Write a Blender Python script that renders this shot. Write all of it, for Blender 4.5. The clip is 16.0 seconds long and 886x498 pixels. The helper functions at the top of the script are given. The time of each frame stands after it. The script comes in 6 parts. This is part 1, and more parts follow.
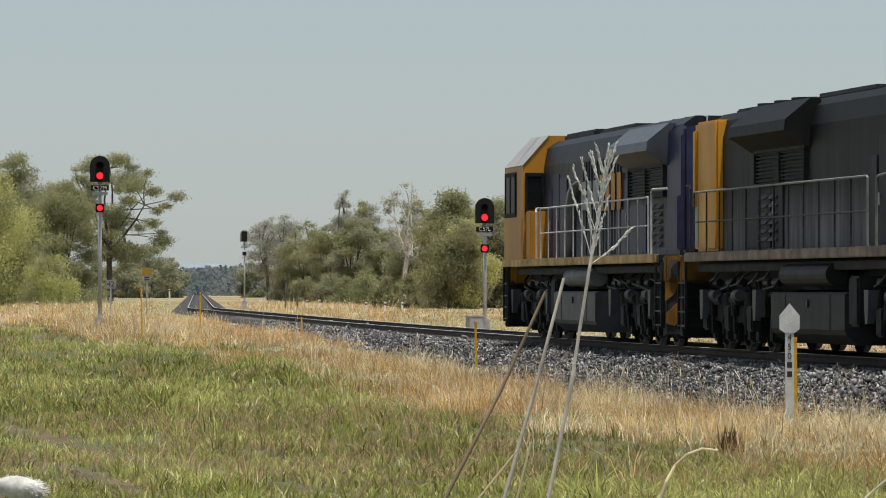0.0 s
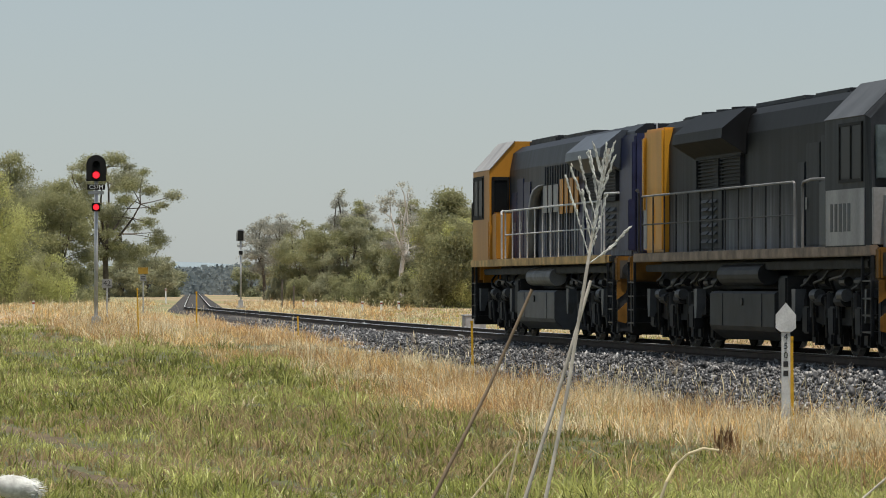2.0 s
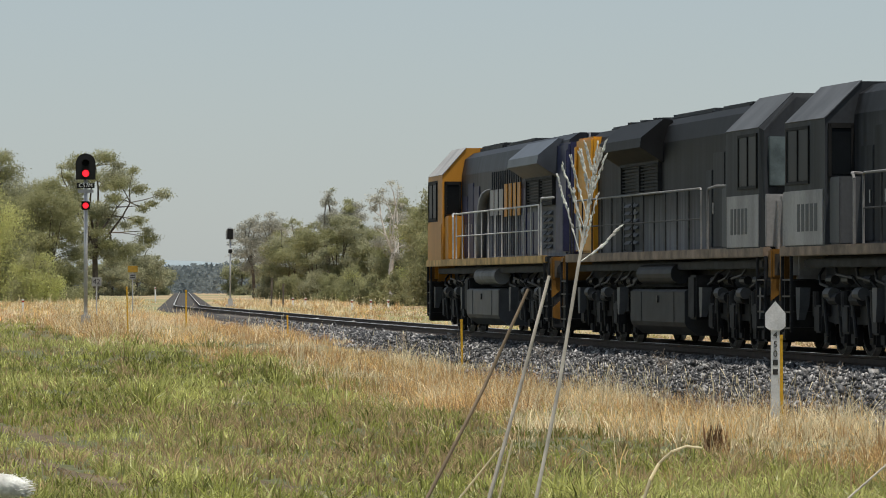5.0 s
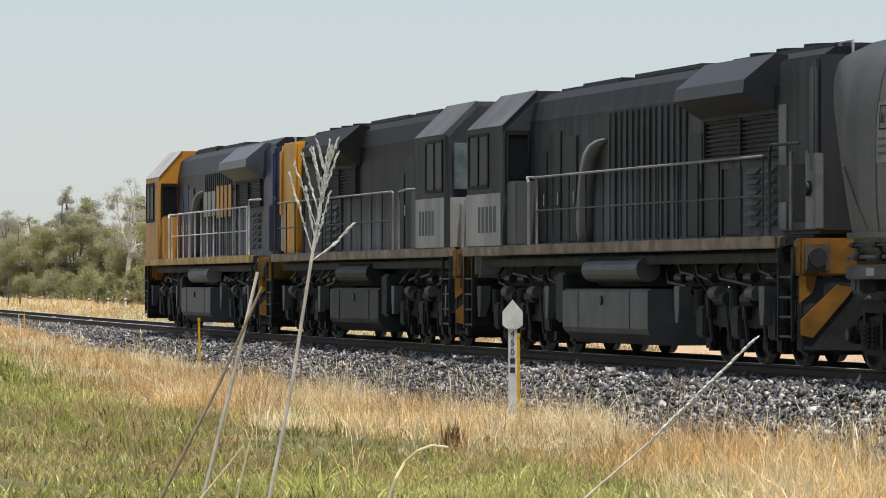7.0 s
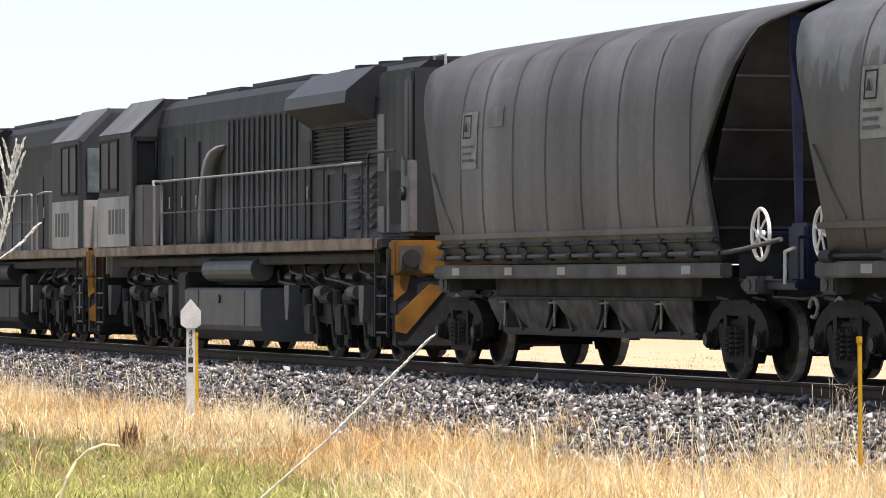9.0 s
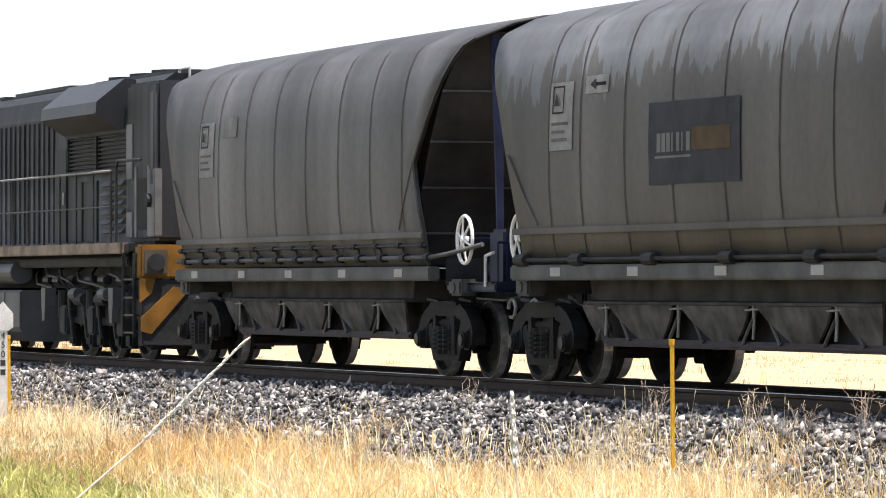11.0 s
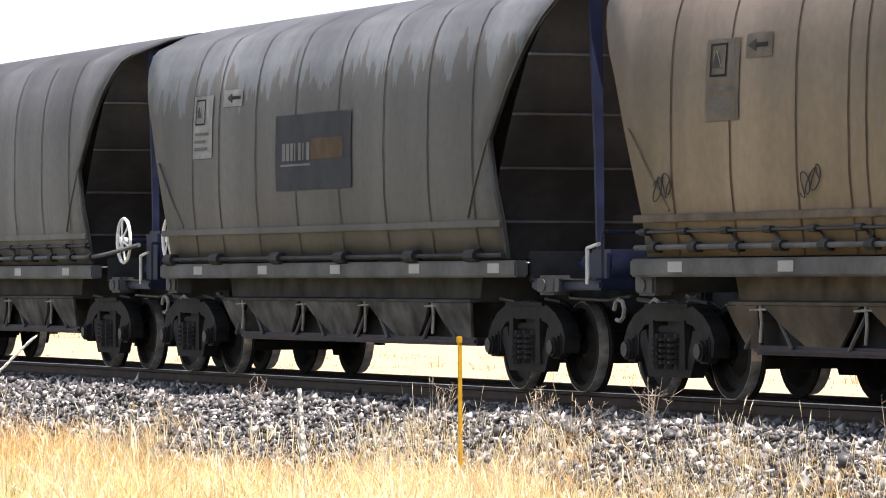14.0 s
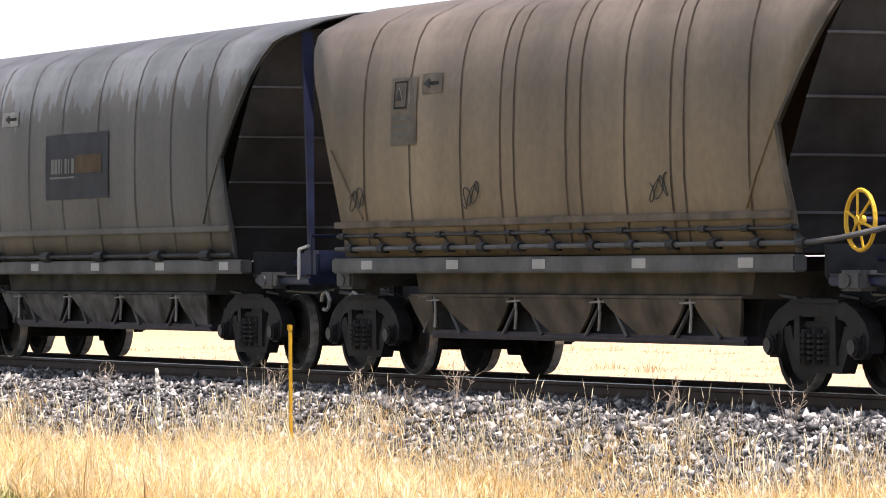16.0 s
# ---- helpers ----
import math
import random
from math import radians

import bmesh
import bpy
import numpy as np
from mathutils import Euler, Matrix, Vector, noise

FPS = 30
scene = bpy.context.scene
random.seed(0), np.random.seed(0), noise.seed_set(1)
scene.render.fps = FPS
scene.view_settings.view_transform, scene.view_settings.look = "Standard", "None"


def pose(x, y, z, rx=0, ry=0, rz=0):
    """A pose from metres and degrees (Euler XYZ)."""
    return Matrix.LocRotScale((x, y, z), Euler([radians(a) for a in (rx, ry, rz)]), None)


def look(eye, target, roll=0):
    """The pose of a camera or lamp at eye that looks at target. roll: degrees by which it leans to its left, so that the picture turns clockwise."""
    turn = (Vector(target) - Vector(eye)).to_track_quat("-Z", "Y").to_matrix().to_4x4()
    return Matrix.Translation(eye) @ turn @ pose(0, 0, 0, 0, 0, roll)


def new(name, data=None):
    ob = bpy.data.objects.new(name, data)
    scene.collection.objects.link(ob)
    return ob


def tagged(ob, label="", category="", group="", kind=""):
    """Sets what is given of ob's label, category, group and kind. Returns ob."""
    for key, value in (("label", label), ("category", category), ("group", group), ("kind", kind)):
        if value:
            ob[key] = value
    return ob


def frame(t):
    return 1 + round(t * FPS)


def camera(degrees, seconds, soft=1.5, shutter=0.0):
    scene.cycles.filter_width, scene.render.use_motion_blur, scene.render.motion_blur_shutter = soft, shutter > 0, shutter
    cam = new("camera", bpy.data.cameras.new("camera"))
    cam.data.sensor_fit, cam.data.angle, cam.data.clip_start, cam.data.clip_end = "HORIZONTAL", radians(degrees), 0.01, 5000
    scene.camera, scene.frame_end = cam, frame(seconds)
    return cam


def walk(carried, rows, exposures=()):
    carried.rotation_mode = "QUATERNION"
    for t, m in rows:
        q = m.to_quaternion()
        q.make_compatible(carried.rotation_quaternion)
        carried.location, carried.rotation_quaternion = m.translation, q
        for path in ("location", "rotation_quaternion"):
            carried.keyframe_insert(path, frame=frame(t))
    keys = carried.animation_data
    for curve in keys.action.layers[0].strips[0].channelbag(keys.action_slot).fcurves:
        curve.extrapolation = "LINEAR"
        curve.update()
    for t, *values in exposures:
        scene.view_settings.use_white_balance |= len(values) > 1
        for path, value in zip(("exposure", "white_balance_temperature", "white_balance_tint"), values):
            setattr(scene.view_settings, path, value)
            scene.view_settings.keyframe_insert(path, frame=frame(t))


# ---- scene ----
# Camera on a tripod: yaw to the right of +y and tilt, degrees
EYE_Z = 2.1
cam = camera(10.298, 16.0, soft=1.0)
PAN = [
    (0.0, 12.261, 0.456), (0.5, 12.301, 0.449), (1.0, 12.322, 0.456), (1.5, 12.313, 0.448), (2.0, 12.304, 0.447),
    (2.5, 12.322, 0.438), (3.0, 12.342, 0.437), (5.5, 12.501, 0.421), (6.0, 12.940, 0.405), (6.5, 14.335, 0.396),
    (7.0, 15.482, 0.412), (7.5, 16.594, 0.411), (8.0, 17.726, 0.411), (8.5, 18.439, 0.408), (9.0, 19.230, 0.403),
    (9.5, 19.973, 0.399), (10.0, 20.564, 0.411), (12.5, 22.138, 0.403), (13.0, 22.402, 0.387), (13.5, 23.030, 0.411),
    (14.0, 23.879, 0.402), (14.5, 24.903, 0.384), (15.0, 25.765, 0.358), (15.5, 26.076, 0.353), (16.0, 26.125, 0.348)]
BACK = {15.5: 3.2, 16.0: 7.0}


def eye_pose(t, yaw, tilt):
    a, e, d = radians(yaw), radians(tilt), BACK.get(t, 0.0)
    eye = Vector((-d * math.sin(a), -d * math.cos(a), EYE_Z))
    return look(eye, eye + Vector((math.sin(a) * math.cos(e), math.cos(a) * math.cos(e), math.sin(e))))


walk(cam, [(t, eye_pose(t, yaw, tilt)) for t, yaw, tilt in PAN],
     exposures=[(0.0, 0.05, 6500, 10), (5.5, 0.05, 6500, 10), (6.0, 0.12, 6520, 11), (7.0, 0.45, 6600, 13), (8.0, 0.80, 6740, 19), (9.0, 1.03, 6740, 21), (10.0, 1.21, 6650, 18), (12.5, 1.28, 6690, 19), (14.0, 1.42, 6700, 20), (15.0, 1.55, 6720, 21), (16.0, 1.30, 6740, 22)])

# ---- light ----
SUN = Vector((0.06, -0.17, 0.98)).normalized()
world = bpy.data.worlds.new("sky")
scene.world = world
world.use_nodes = True
wn = world.node_tree.nodes
sky = wn.new("ShaderNodeTexSky")
sky.sky_type, sky.sun_disc = "NISHITA", False
sky.sun_elevation = math.asin(SUN.z)
sky.sun_rotation = math.atan2(SUN.x, SUN.y)
sky.air_density, sky.dust_density, sky.ozone_density = 1.0, 0.4, 3.0
# a clear sky with thin bright haze in front of it
tint = wn.new("ShaderNodeVectorMath")
tint.operation = "MULTIPLY_ADD"
tint.inputs[1].default_value = (0.034, 0.034, 0.036)
tint.inputs[2].default_value = (0.262, 0.298, 0.310)
world.node_tree.links.new(sky.outputs[0], tint.inputs[0])
world.node_tree.links.new(tint.outputs[0], wn["Background"].inputs["Color"])
wn["Background"].inputs["Strength"].default_value = 1.0
sun = new("sun", bpy.data.lights.new("sun", "SUN"))
sun.data.energy, sun.data.angle, sun.data.color = 5.0, radians(0.53), (1.0, 0.95, 0.86)
sun.matrix_world = look(SUN * 60, (0, 0, 0))

# ---- materials ----


def material(name, colour, rough=0.7, metal=0.0, vary=0.25, scale=3.0, fine=40.0, bump=0.1, dark=None, island=0.0, trans=0.0, each=0.0, stretch=None, emit=None, gloss=0.22):
    """A worn surface: two scales of noise move the colour, the fine one also the relief."""
    m = bpy.data.materials.new(name)
    m.use_nodes = True
    nt = m.node_tree
    n, l = nt.nodes, nt.links
    b = n["Principled BSDF"]
    b.inputs["Roughness"].default_value, b.inputs["Metallic"].default_value = rough, metal
    b.inputs["Specular IOR Level"].default_value = 0.5 if metal > 0.5 else gloss
    tc = n.new("ShaderNodeTexCoord")
    src = tc.outputs["Object"]
    if stretch:
        mp = n.new("ShaderNodeMapping")
        mp.inputs["Scale"].default_value = stretch
        l.new(src, mp.inputs[0])
        src = mp.outputs[0]
    big = n.new("ShaderNodeTexNoise")
    big.inputs["Scale"].default_value, big.inputs["Detail"].default_value = scale, 5
    l.new(src, big.inputs["Vector"])
    ramp = n.new("ShaderNodeValToRGB")
    ramp.color_ramp.elements[0].position, ramp.color_ramp.elements[1].position = 0.3, 0.72
    ramp.color_ramp.elements[0].color = (*(dark or [c * (1 - vary * 1.6) for c in colour]), 1)
    ramp.color_ramp.elements[1].color = (*[min(1, c * (1 + vary)) for c in colour], 1)
    l.new(big.outputs["Fac"], ramp.inputs[0])
    out = ramp.outputs[0]
    small = n.new("ShaderNodeTexNoise")
    small.inputs["Scale"].default_value, small.inputs["Detail"].default_value = fine, 4
    l.new(tc.outputs["Object"], small.inputs["Vector"])

    def times(out, fac, lo, hi):
        mr = n.new("ShaderNodeMapRange")
        mr.inputs["To Min"].default_value, mr.inputs["To Max"].default_value = lo, hi
        l.new(fac, mr.inputs[0])
        mx = n.new("ShaderNodeVectorMath")
        mx.operation = "SCALE"
        l.new(out, mx.inputs[0])
        l.new(mr.outputs[0], mx.inputs["Scale"])
        return mx.outputs[0]

    out = times(out, small.outputs["Fac"], 0.78, 1.22)
    if island:
        out = times(out, n.new("ShaderNodeNewGeometry").outputs["Random Per Island"], 1 - island, 1 + island)
    if each:
        out = times(out, n.new("ShaderNodeObjectInfo").outputs["Random"], 1 - each, 1 + each)
    l.new(out, b.inputs["Base Color"])
    if bump:
        bp = n.new("ShaderNodeBump")
        bp.inputs["Strength"].default_value, bp.inputs["Distance"].default_value = bump, 0.02
        l.new(small.outputs["Fac"], bp.inputs["Height"])
        l.new(bp.outputs[0], b.inputs["Normal"])
    if trans:
        tr = n.new("ShaderNodeBsdfTranslucent")
        l.new(out, tr.inputs[0])
        mix = n.new("ShaderNodeMixShader")
        mix.inputs[0].default_value = trans
        l.new(b.outputs[0], mix.inputs[1])
        l.new(tr.outputs[0], mix.inputs[2])
        l.new(mix.outputs[0], n["Material Output"].inputs[0])
    if emit:
        b.inputs["Emission Color"].default_value, b.inputs["Emission Strength"].default_value = (*emit[0], 1), emit[1]
    return m


M = dict(
    earth=material("earth", (0.13, 0.098, 0.06), 0.95, vary=0.35, scale=0.25, fine=6, bump=0.3),
    # bed kept near black, standing in for shade between the stones
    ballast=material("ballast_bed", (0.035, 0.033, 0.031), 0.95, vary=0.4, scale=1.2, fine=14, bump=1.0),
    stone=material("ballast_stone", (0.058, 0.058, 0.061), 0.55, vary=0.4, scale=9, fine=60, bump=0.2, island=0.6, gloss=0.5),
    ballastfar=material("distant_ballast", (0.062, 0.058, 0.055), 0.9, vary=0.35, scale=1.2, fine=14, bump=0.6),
    stonelight=material("pale_ballast_stone", (0.285, 0.278, 0.272), 0.55, vary=0.3, scale=9, fine=60, bump=0.2, island=0.5, gloss=0.5),
    rail=material("rusted_rail", (0.040, 0.026, 0.019), 0.7, 0.2, scale=4, fine=30),
    railtop=material("polished_steel", (0.72, 0.71, 0.69), 0.5, 0.9, vary=0.1, bump=0),
    sleeper=material("concrete_sleeper", (0.22, 0.20, 0.18), 0.9, scale=3),
    dry=material("dry_grass", (0.79, 0.55, 0.245), 0.75, vary=0.2, scale=0.5, fine=3, bump=0, island=0.45, trans=0.5),
    amber=material("russet_dry_grass", (0.56, 0.345, 0.165), 0.75, vary=0.25, scale=0.5, fine=3, bump=0, island=0.35, trans=0.45),
    straw=material("pale_straw", (0.88, 0.755, 0.51), 0.7, vary=0.15, scale=2, fine=30, bump=0, island=0.2, trans=0.35),
    dulldry=material("fading_grass", (0.46, 0.34, 0.185), 0.75, vary=0.25, scale=0.5, fine=3, bump=0, island=0.3, trans=0.45),
    rust=material("rust_brown_stalks", (0.25, 0.135, 0.07), 0.8, vary=0.3, scale=3, bump=0, island=0.3, trans=0.3),
    green=material("green_grass", (0.29, 0.305, 0.072), 0.45, gloss=0.5, vary=0.35, scale=0.35, fine=3, bump=0, island=0.6, trans=0.4),
    loco=material("weathered_charcoal", (0.031, 0.034, 0.039), 0.6, vary=0.45, scale=1.2, fine=18, bump=0.05, stretch=(1, 2.5, 0.16)),
    locograyer=material("faded_grey_paint", (0.078, 0.082, 0.088), 0.55, vary=0.25, scale=1.4, fine=18, bump=0.05, stretch=(1, 1, 0.3)),
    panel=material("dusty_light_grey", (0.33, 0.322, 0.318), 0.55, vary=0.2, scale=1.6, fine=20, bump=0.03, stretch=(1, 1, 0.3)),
    blue=material("dark_blue_paint", (0.03, 0.035, 0.085), 0.45, vary=0.25, scale=2, bump=0.02),
    yellow=material("yellow_paint", (0.47, 0.208, 0.026), 0.45, vary=0.12, scale=1.5, bump=0.02, stretch=(1, 1, 0.3)),
    sill=material("dusty_yellow_sill", (0.58, 0.37, 0.145), 0.6, vary=0.3, scale=2.5, bump=0.03),
    dullsill=material("grimy_orange_sill", (0.25, 0.187, 0.14), 0.65, vary=0.35, scale=2.5, bump=0.03),
    under=material("oily_underframe", (0.024, 0.025, 0.0275), 0.7, vary=0.4, scale=3, bump=0.1),
    tank=material("grey_tank", (0.076, 0.083, 0.093), 0.5, vary=0.2, scale=2, bump=0.03),
    glass=material("dark_glass", (0.010, 0.012, 0.014), 0.3, vary=0.1, bump=0, gloss=0.02),
    steel=material("worn_steel", (0.40, 0.39, 0.38), 0.35, 0.8, vary=0.2, scale=5),
    hand=material("galvanised_rail", (0.52, 0.52, 0.52), 0.5, 0.2, vary=0.15, scale=5, bump=0),
    white=material("white_paint", (0.78, 0.78, 0.76), 0.5, vary=0.08, scale=4, bump=0.02),
    hopgrey=material("dirty_grey_hopper", (0.130, 0.130, 0.135), 0.6, vary=0.3, scale=0.8, fine=9, bump=0.04, stretch=(1, 1, 0.22)),
    hoptan=material("dusty_tan_hopper", (0.186, 0.150, 0.115), 0.62, vary=0.25, scale=0.8, fine=9, bump=0.04, stretch=(1, 1, 0.22)),
    # end sheets: the overhang's shade is put into this dark colour
    hopdark=material("shaded_end_sheet", (0.073, 0.074, 0.081), 0.75, vary=0.35, scale=1, fine=10, bump=0.04),
    hopsill=material("grimy_sill", (0.074, 0.076, 0.080), 0.6, vary=0.3, scale=1.5, fine=12, bump=0.05),
    reflector=material("reflective_patch", (0.27, 0.27, 0.27), 0.4, vary=0.1, bump=0),
    navy=material("navy_brake_gear", (0.012, 0.017, 0.046), 0.5, vary=0.3, scale=3, bump=0.03),
    black=material("matt_black", (0.012, 0.012, 0.012), 0.7, vary=0.2, bump=0),
    ink=material("faded_black_ink", (0.04, 0.04, 0.04), 0.7, vary=0.2, bump=0),
    red=material("red_lamp", (0.8, 0.02, 0.03), 0.3, vary=0.0, bump=0, emit=((1.0, 0.02, 0.035), 1.6)),
    # the rim glows faintly too, as painted spill from the lens
    redrim=material("red_lamp_rim", (0.25, 0.01, 0.01), 0.4, vary=0.0, bump=0, emit=((1.0, 0.02, 0.03), 0.25)),
    mast=material("galvanised_mast", (0.45, 0.45, 0.45), 0.45, 0.4, vary=0.15, scale=3, bump=0),
    concrete=material("pale_concrete", (0.42, 0.40, 0.37), 0.9, vary=0.2, scale=3, bump=0.1),
    peg=material("yellow_orange_peg", (0.62, 0.36, 0.03), 0.55, vary=0.15, scale=6, bump=0),
    bark=material("grey_bark", (0.13, 0.11, 0.09), 0.9, vary=0.35, scale=1.5, fine=14, bump=0.2),
    deadwood=material("bleached_wood", (0.60, 0.57, 0.53), 0.85, vary=0.2, scale=2, bump=0.1),
    leaf=material("gum_leaves", (0.335, 0.335, 0.18), 0.6, vary=0.2, scale=0.35, fine=2, bump=0, island=0.15, trans=0.6),
    leaflight=material("yellow_green_leaves", (0.57, 0.57, 0.25), 0.6, vary=0.2, scale=0.35, fine=2, bump=0, island=0.15, trans=0.6),
    palegum=material("pale_gum_leaves", (0.50, 0.49, 0.27), 0.6, vary=0.2, scale=0.35, fine=2, bump=0, island=0.15, trans=0.6),
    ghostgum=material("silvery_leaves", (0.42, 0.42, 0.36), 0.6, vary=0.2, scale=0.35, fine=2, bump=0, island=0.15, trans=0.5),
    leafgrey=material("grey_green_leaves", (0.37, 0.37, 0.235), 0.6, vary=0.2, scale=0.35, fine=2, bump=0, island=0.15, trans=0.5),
    # woods and hills: distance haze is mixed into these blue-grey colours
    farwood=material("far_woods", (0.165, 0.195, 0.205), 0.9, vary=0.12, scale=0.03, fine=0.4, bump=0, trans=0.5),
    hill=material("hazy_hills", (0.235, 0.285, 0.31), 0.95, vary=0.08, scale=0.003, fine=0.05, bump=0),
)

# ---- building helpers ----


def finish(name, bm, mat, parent=None, label="", smooth=False):
    me = bpy.data.meshes.new(name)
    bm.normal_update()
    bm.to_mesh(me)
    bm.free()
    me.materials.append(M[mat])
    if smooth:
        me.shade_smooth()
    ob = new(name, me)
    ob.parent = parent
    return tagged(ob, label)


def part(name, bm, mat, parent, label="", smooth=False):
    return finish(name, bm, mat, parent, label, smooth)


def thing(name, label, category, group="", m=None):
    ob = tagged(new(name), label, category, group)
    if m is not None:
        ob.matrix_basis = m
    return ob


def box(bm, x0, x1, y0, y1, z0, z1, bev=0.0):
    r = bmesh.ops.create_cube(bm, size=1.0)
    vs = r["verts"]
    for v in vs:
        v.co = Vector(((x0 + x1) / 2 + v.co.x * (x1 - x0), (y0 + y1) / 2 + v.co.y * (y1 - y0), (z0 + z1) / 2 + v.co.z * (z1 - z0)))
    if bev:
        bmesh.ops.bevel(bm, geom=list({e for v in vs for e in v.link_edges}), offset=bev, segments=2, affect="EDGES")
    return bm


def rod(bm, a, b, r, seg=8, r2=None):
    a, b = Vector(a), Vector(b)
    d = b - a
    m = Matrix.Translation((a + b) / 2) @ d.to_track_quat("Z", "Y").to_matrix().to_4x4()
    bmesh.ops.create_cone(bm, cap_ends=True, segments=seg, radius1=r, radius2=r if r2 is None else r2, depth=d.length, matrix=m)
    return bm


def pipe(bm, pts, r, seg=6):
    for a, b in zip(pts, pts[1:]):
        rod(bm, a, b, r, seg)
    return bm


def tube(bm, pts, r, seg=6):
    """One bent tube along the points."""
    pts = [Vector(p) for p in pts]
    rings = []
    for i, p in enumerate(pts):
        d = (pts[min(i + 1, len(pts) - 1)] - pts[max(i - 1, 0)]).normalized()
        u = d.cross(Vector((1, 0.13, 0.07))).normalized()
        v = d.cross(u)
        rings.append([p + (u * math.cos(2 * math.pi * k / seg) + v * math.sin(2 * math.pi * k / seg)) * r for k in range(seg)])
    return loft(bm, rings)


def extrude(bm, profile, a, b, axis="y"):
    """A closed outline (two coordinates) pushed from a to b along an axis."""
    def put(u, v, w):
        return (u, w, v) if axis == "y" else (w, u, v) if axis == "x" else (u, v, w)
    lo = [bm.verts.new(put(u, v, a)) for u, v in profile]
    hi = [bm.verts.new(put(u, v, b)) for u, v in profile]
    n = len(profile)
    for i in range(n):
        bm.faces.new((lo[i], lo[(i + 1) % n], hi[(i + 1) % n], hi[i]))
    bm.faces.new(lo[::-1])
    bm.faces.new(hi)
    bmesh.ops.recalc_face_normals(bm, faces=bm.faces[:])
    return bm


def loft(bm, rings, caps=True):
    vs = [[bm.verts.new(p) for p in ring] for ring in rings]
    n = len(rings[0])
    for a, b in zip(vs, vs[1:]):
        for i in range(n):
            bm.faces.new((a[i], a[(i + 1) % n], b[(i + 1) % n], b[i]))
    if caps:
        bm.faces.new(vs[0][::-1])
        bm.faces.new(vs[-1])
    bmesh.ops.recalc_face_normals(bm, faces=bm.faces[:])
    return bm


B = bmesh.new

# ---- the line of the track ----
# curvature along it: an easing right-hand curve, a straight, a second curve, then straight to the horizon
X0, RAIL = 21.52, 0.993
_L = np.arange(-140.0, 3100.0, 0.5)
_K = np.where(_L < 170, 9.9408e-4 - 3.46595e-6 * _L, np.where((_L > 258) & (_L < 290), 1.44e-3, 0.0))
_H = np.cumsum(_K) * 0.5
_H -= np.interp(0.0, _L, _H)
_X = np.cumsum(np.sin(_H)) * 0.5
_X += X0 - np.interp(0.0, _L, _X)
_Y = np.cumsum(np.cos(_H)) * 0.5
_Y -= np.interp(0.0, _L, _Y)


def line(l, off=0.0):
    """Place and heading of the track's centre, l metres along it, off metres to its right."""
    h = float(np.interp(l, _L, _H))
    return float(np.interp(l, _L, _X)) + off * math.cos(h), float(np.interp(l, _L, _Y)) - off * math.sin(h), h


def lateral(x, y):
    """Metres to the right of the track, for arrays too."""
    return (x - np.interp(y, _Y, _X)) * np.cos(np.interp(y, _Y, _H))


def step(a, b, x):
    s = np.clip((x - a) / (b - a), 0, 1)
    return s * s * (3 - 2 * s)


def ground_z(x, y):
    x, y = np.asarray(x, float), np.asarray(y, float)
    side = lateral(x, y)
    lat = np.abs(side)
    rise = 0.62 * step(75, 150, y) * np.where(side > 0, 1 - step(4, 8, lat), 1 - step(9, 26, lat))
    # beyond the signals the land comes up level with the track, and higher on its left
    left = (0.62 * step(190, 260, y) + 1.75 * step(260, 410, y)) * step(10, 34, -side)
    right = (0.50 * step(190, 275, y) + 0.25 * step(275, 330, y) + 1.45 * step(345, 510, y)) * step(10, 30, side)
    rise = np.maximum(np.maximum(rise, left), np.maximum(right, 0.70 * step(190, 240, y)))
    swell = 0.05 * np.sin(x * 0.31 + y * 0.13) + 0.04 * np.sin(y * 0.23 - x * 0.11) + 0.35 * np.sin(y * 0.009 + x * 0.012) * step(200, 500, y)
    quiet = np.where(y > 180, step(6, 26, lat), 1 - 0.7 * step(6, 0, lat))
    return rise + swell * quiet * step(3, 6, np.hypot(x, y))


# ---- structure: ground, ballast, track ----
def ground():
    xs = np.concatenate([-np.geomspace(40, 4000, 24)[::-1], np.arange(-38, 170, 2.0), np.geomspace(174, 4200, 40)])
    ys = np.concatenate([-np.geomspace(20, 4000, 16)[::-1], np.arange(-18, 220, 2.5), np.arange(221, 700, 6.0), np.geomspace(706, 4600, 50)])
    X, Y = np.meshgrid(xs, ys)
    Z = ground_z(X, Y)
    nx, ny = len(xs), len(ys)
    idx = np.arange(nx * ny).reshape(ny, nx)
    quads = np.stack([idx[:-1, :-1], idx[:-1, 1:], idx[1:, 1:], idx[1:, :-1]], -1).reshape(-1, 4)
    me = bpy.data.meshes.new("ground")
    me.from_pydata(np.stack([X, Y, Z], -1).reshape(-1, 3).tolist(), [], quads.tolist())
    me.shade_smooth()
    me.materials.append(M["field"])
    return tagged(new("ground", me), "flat grassland with dry straw and green patches", "ground", kind="structure")


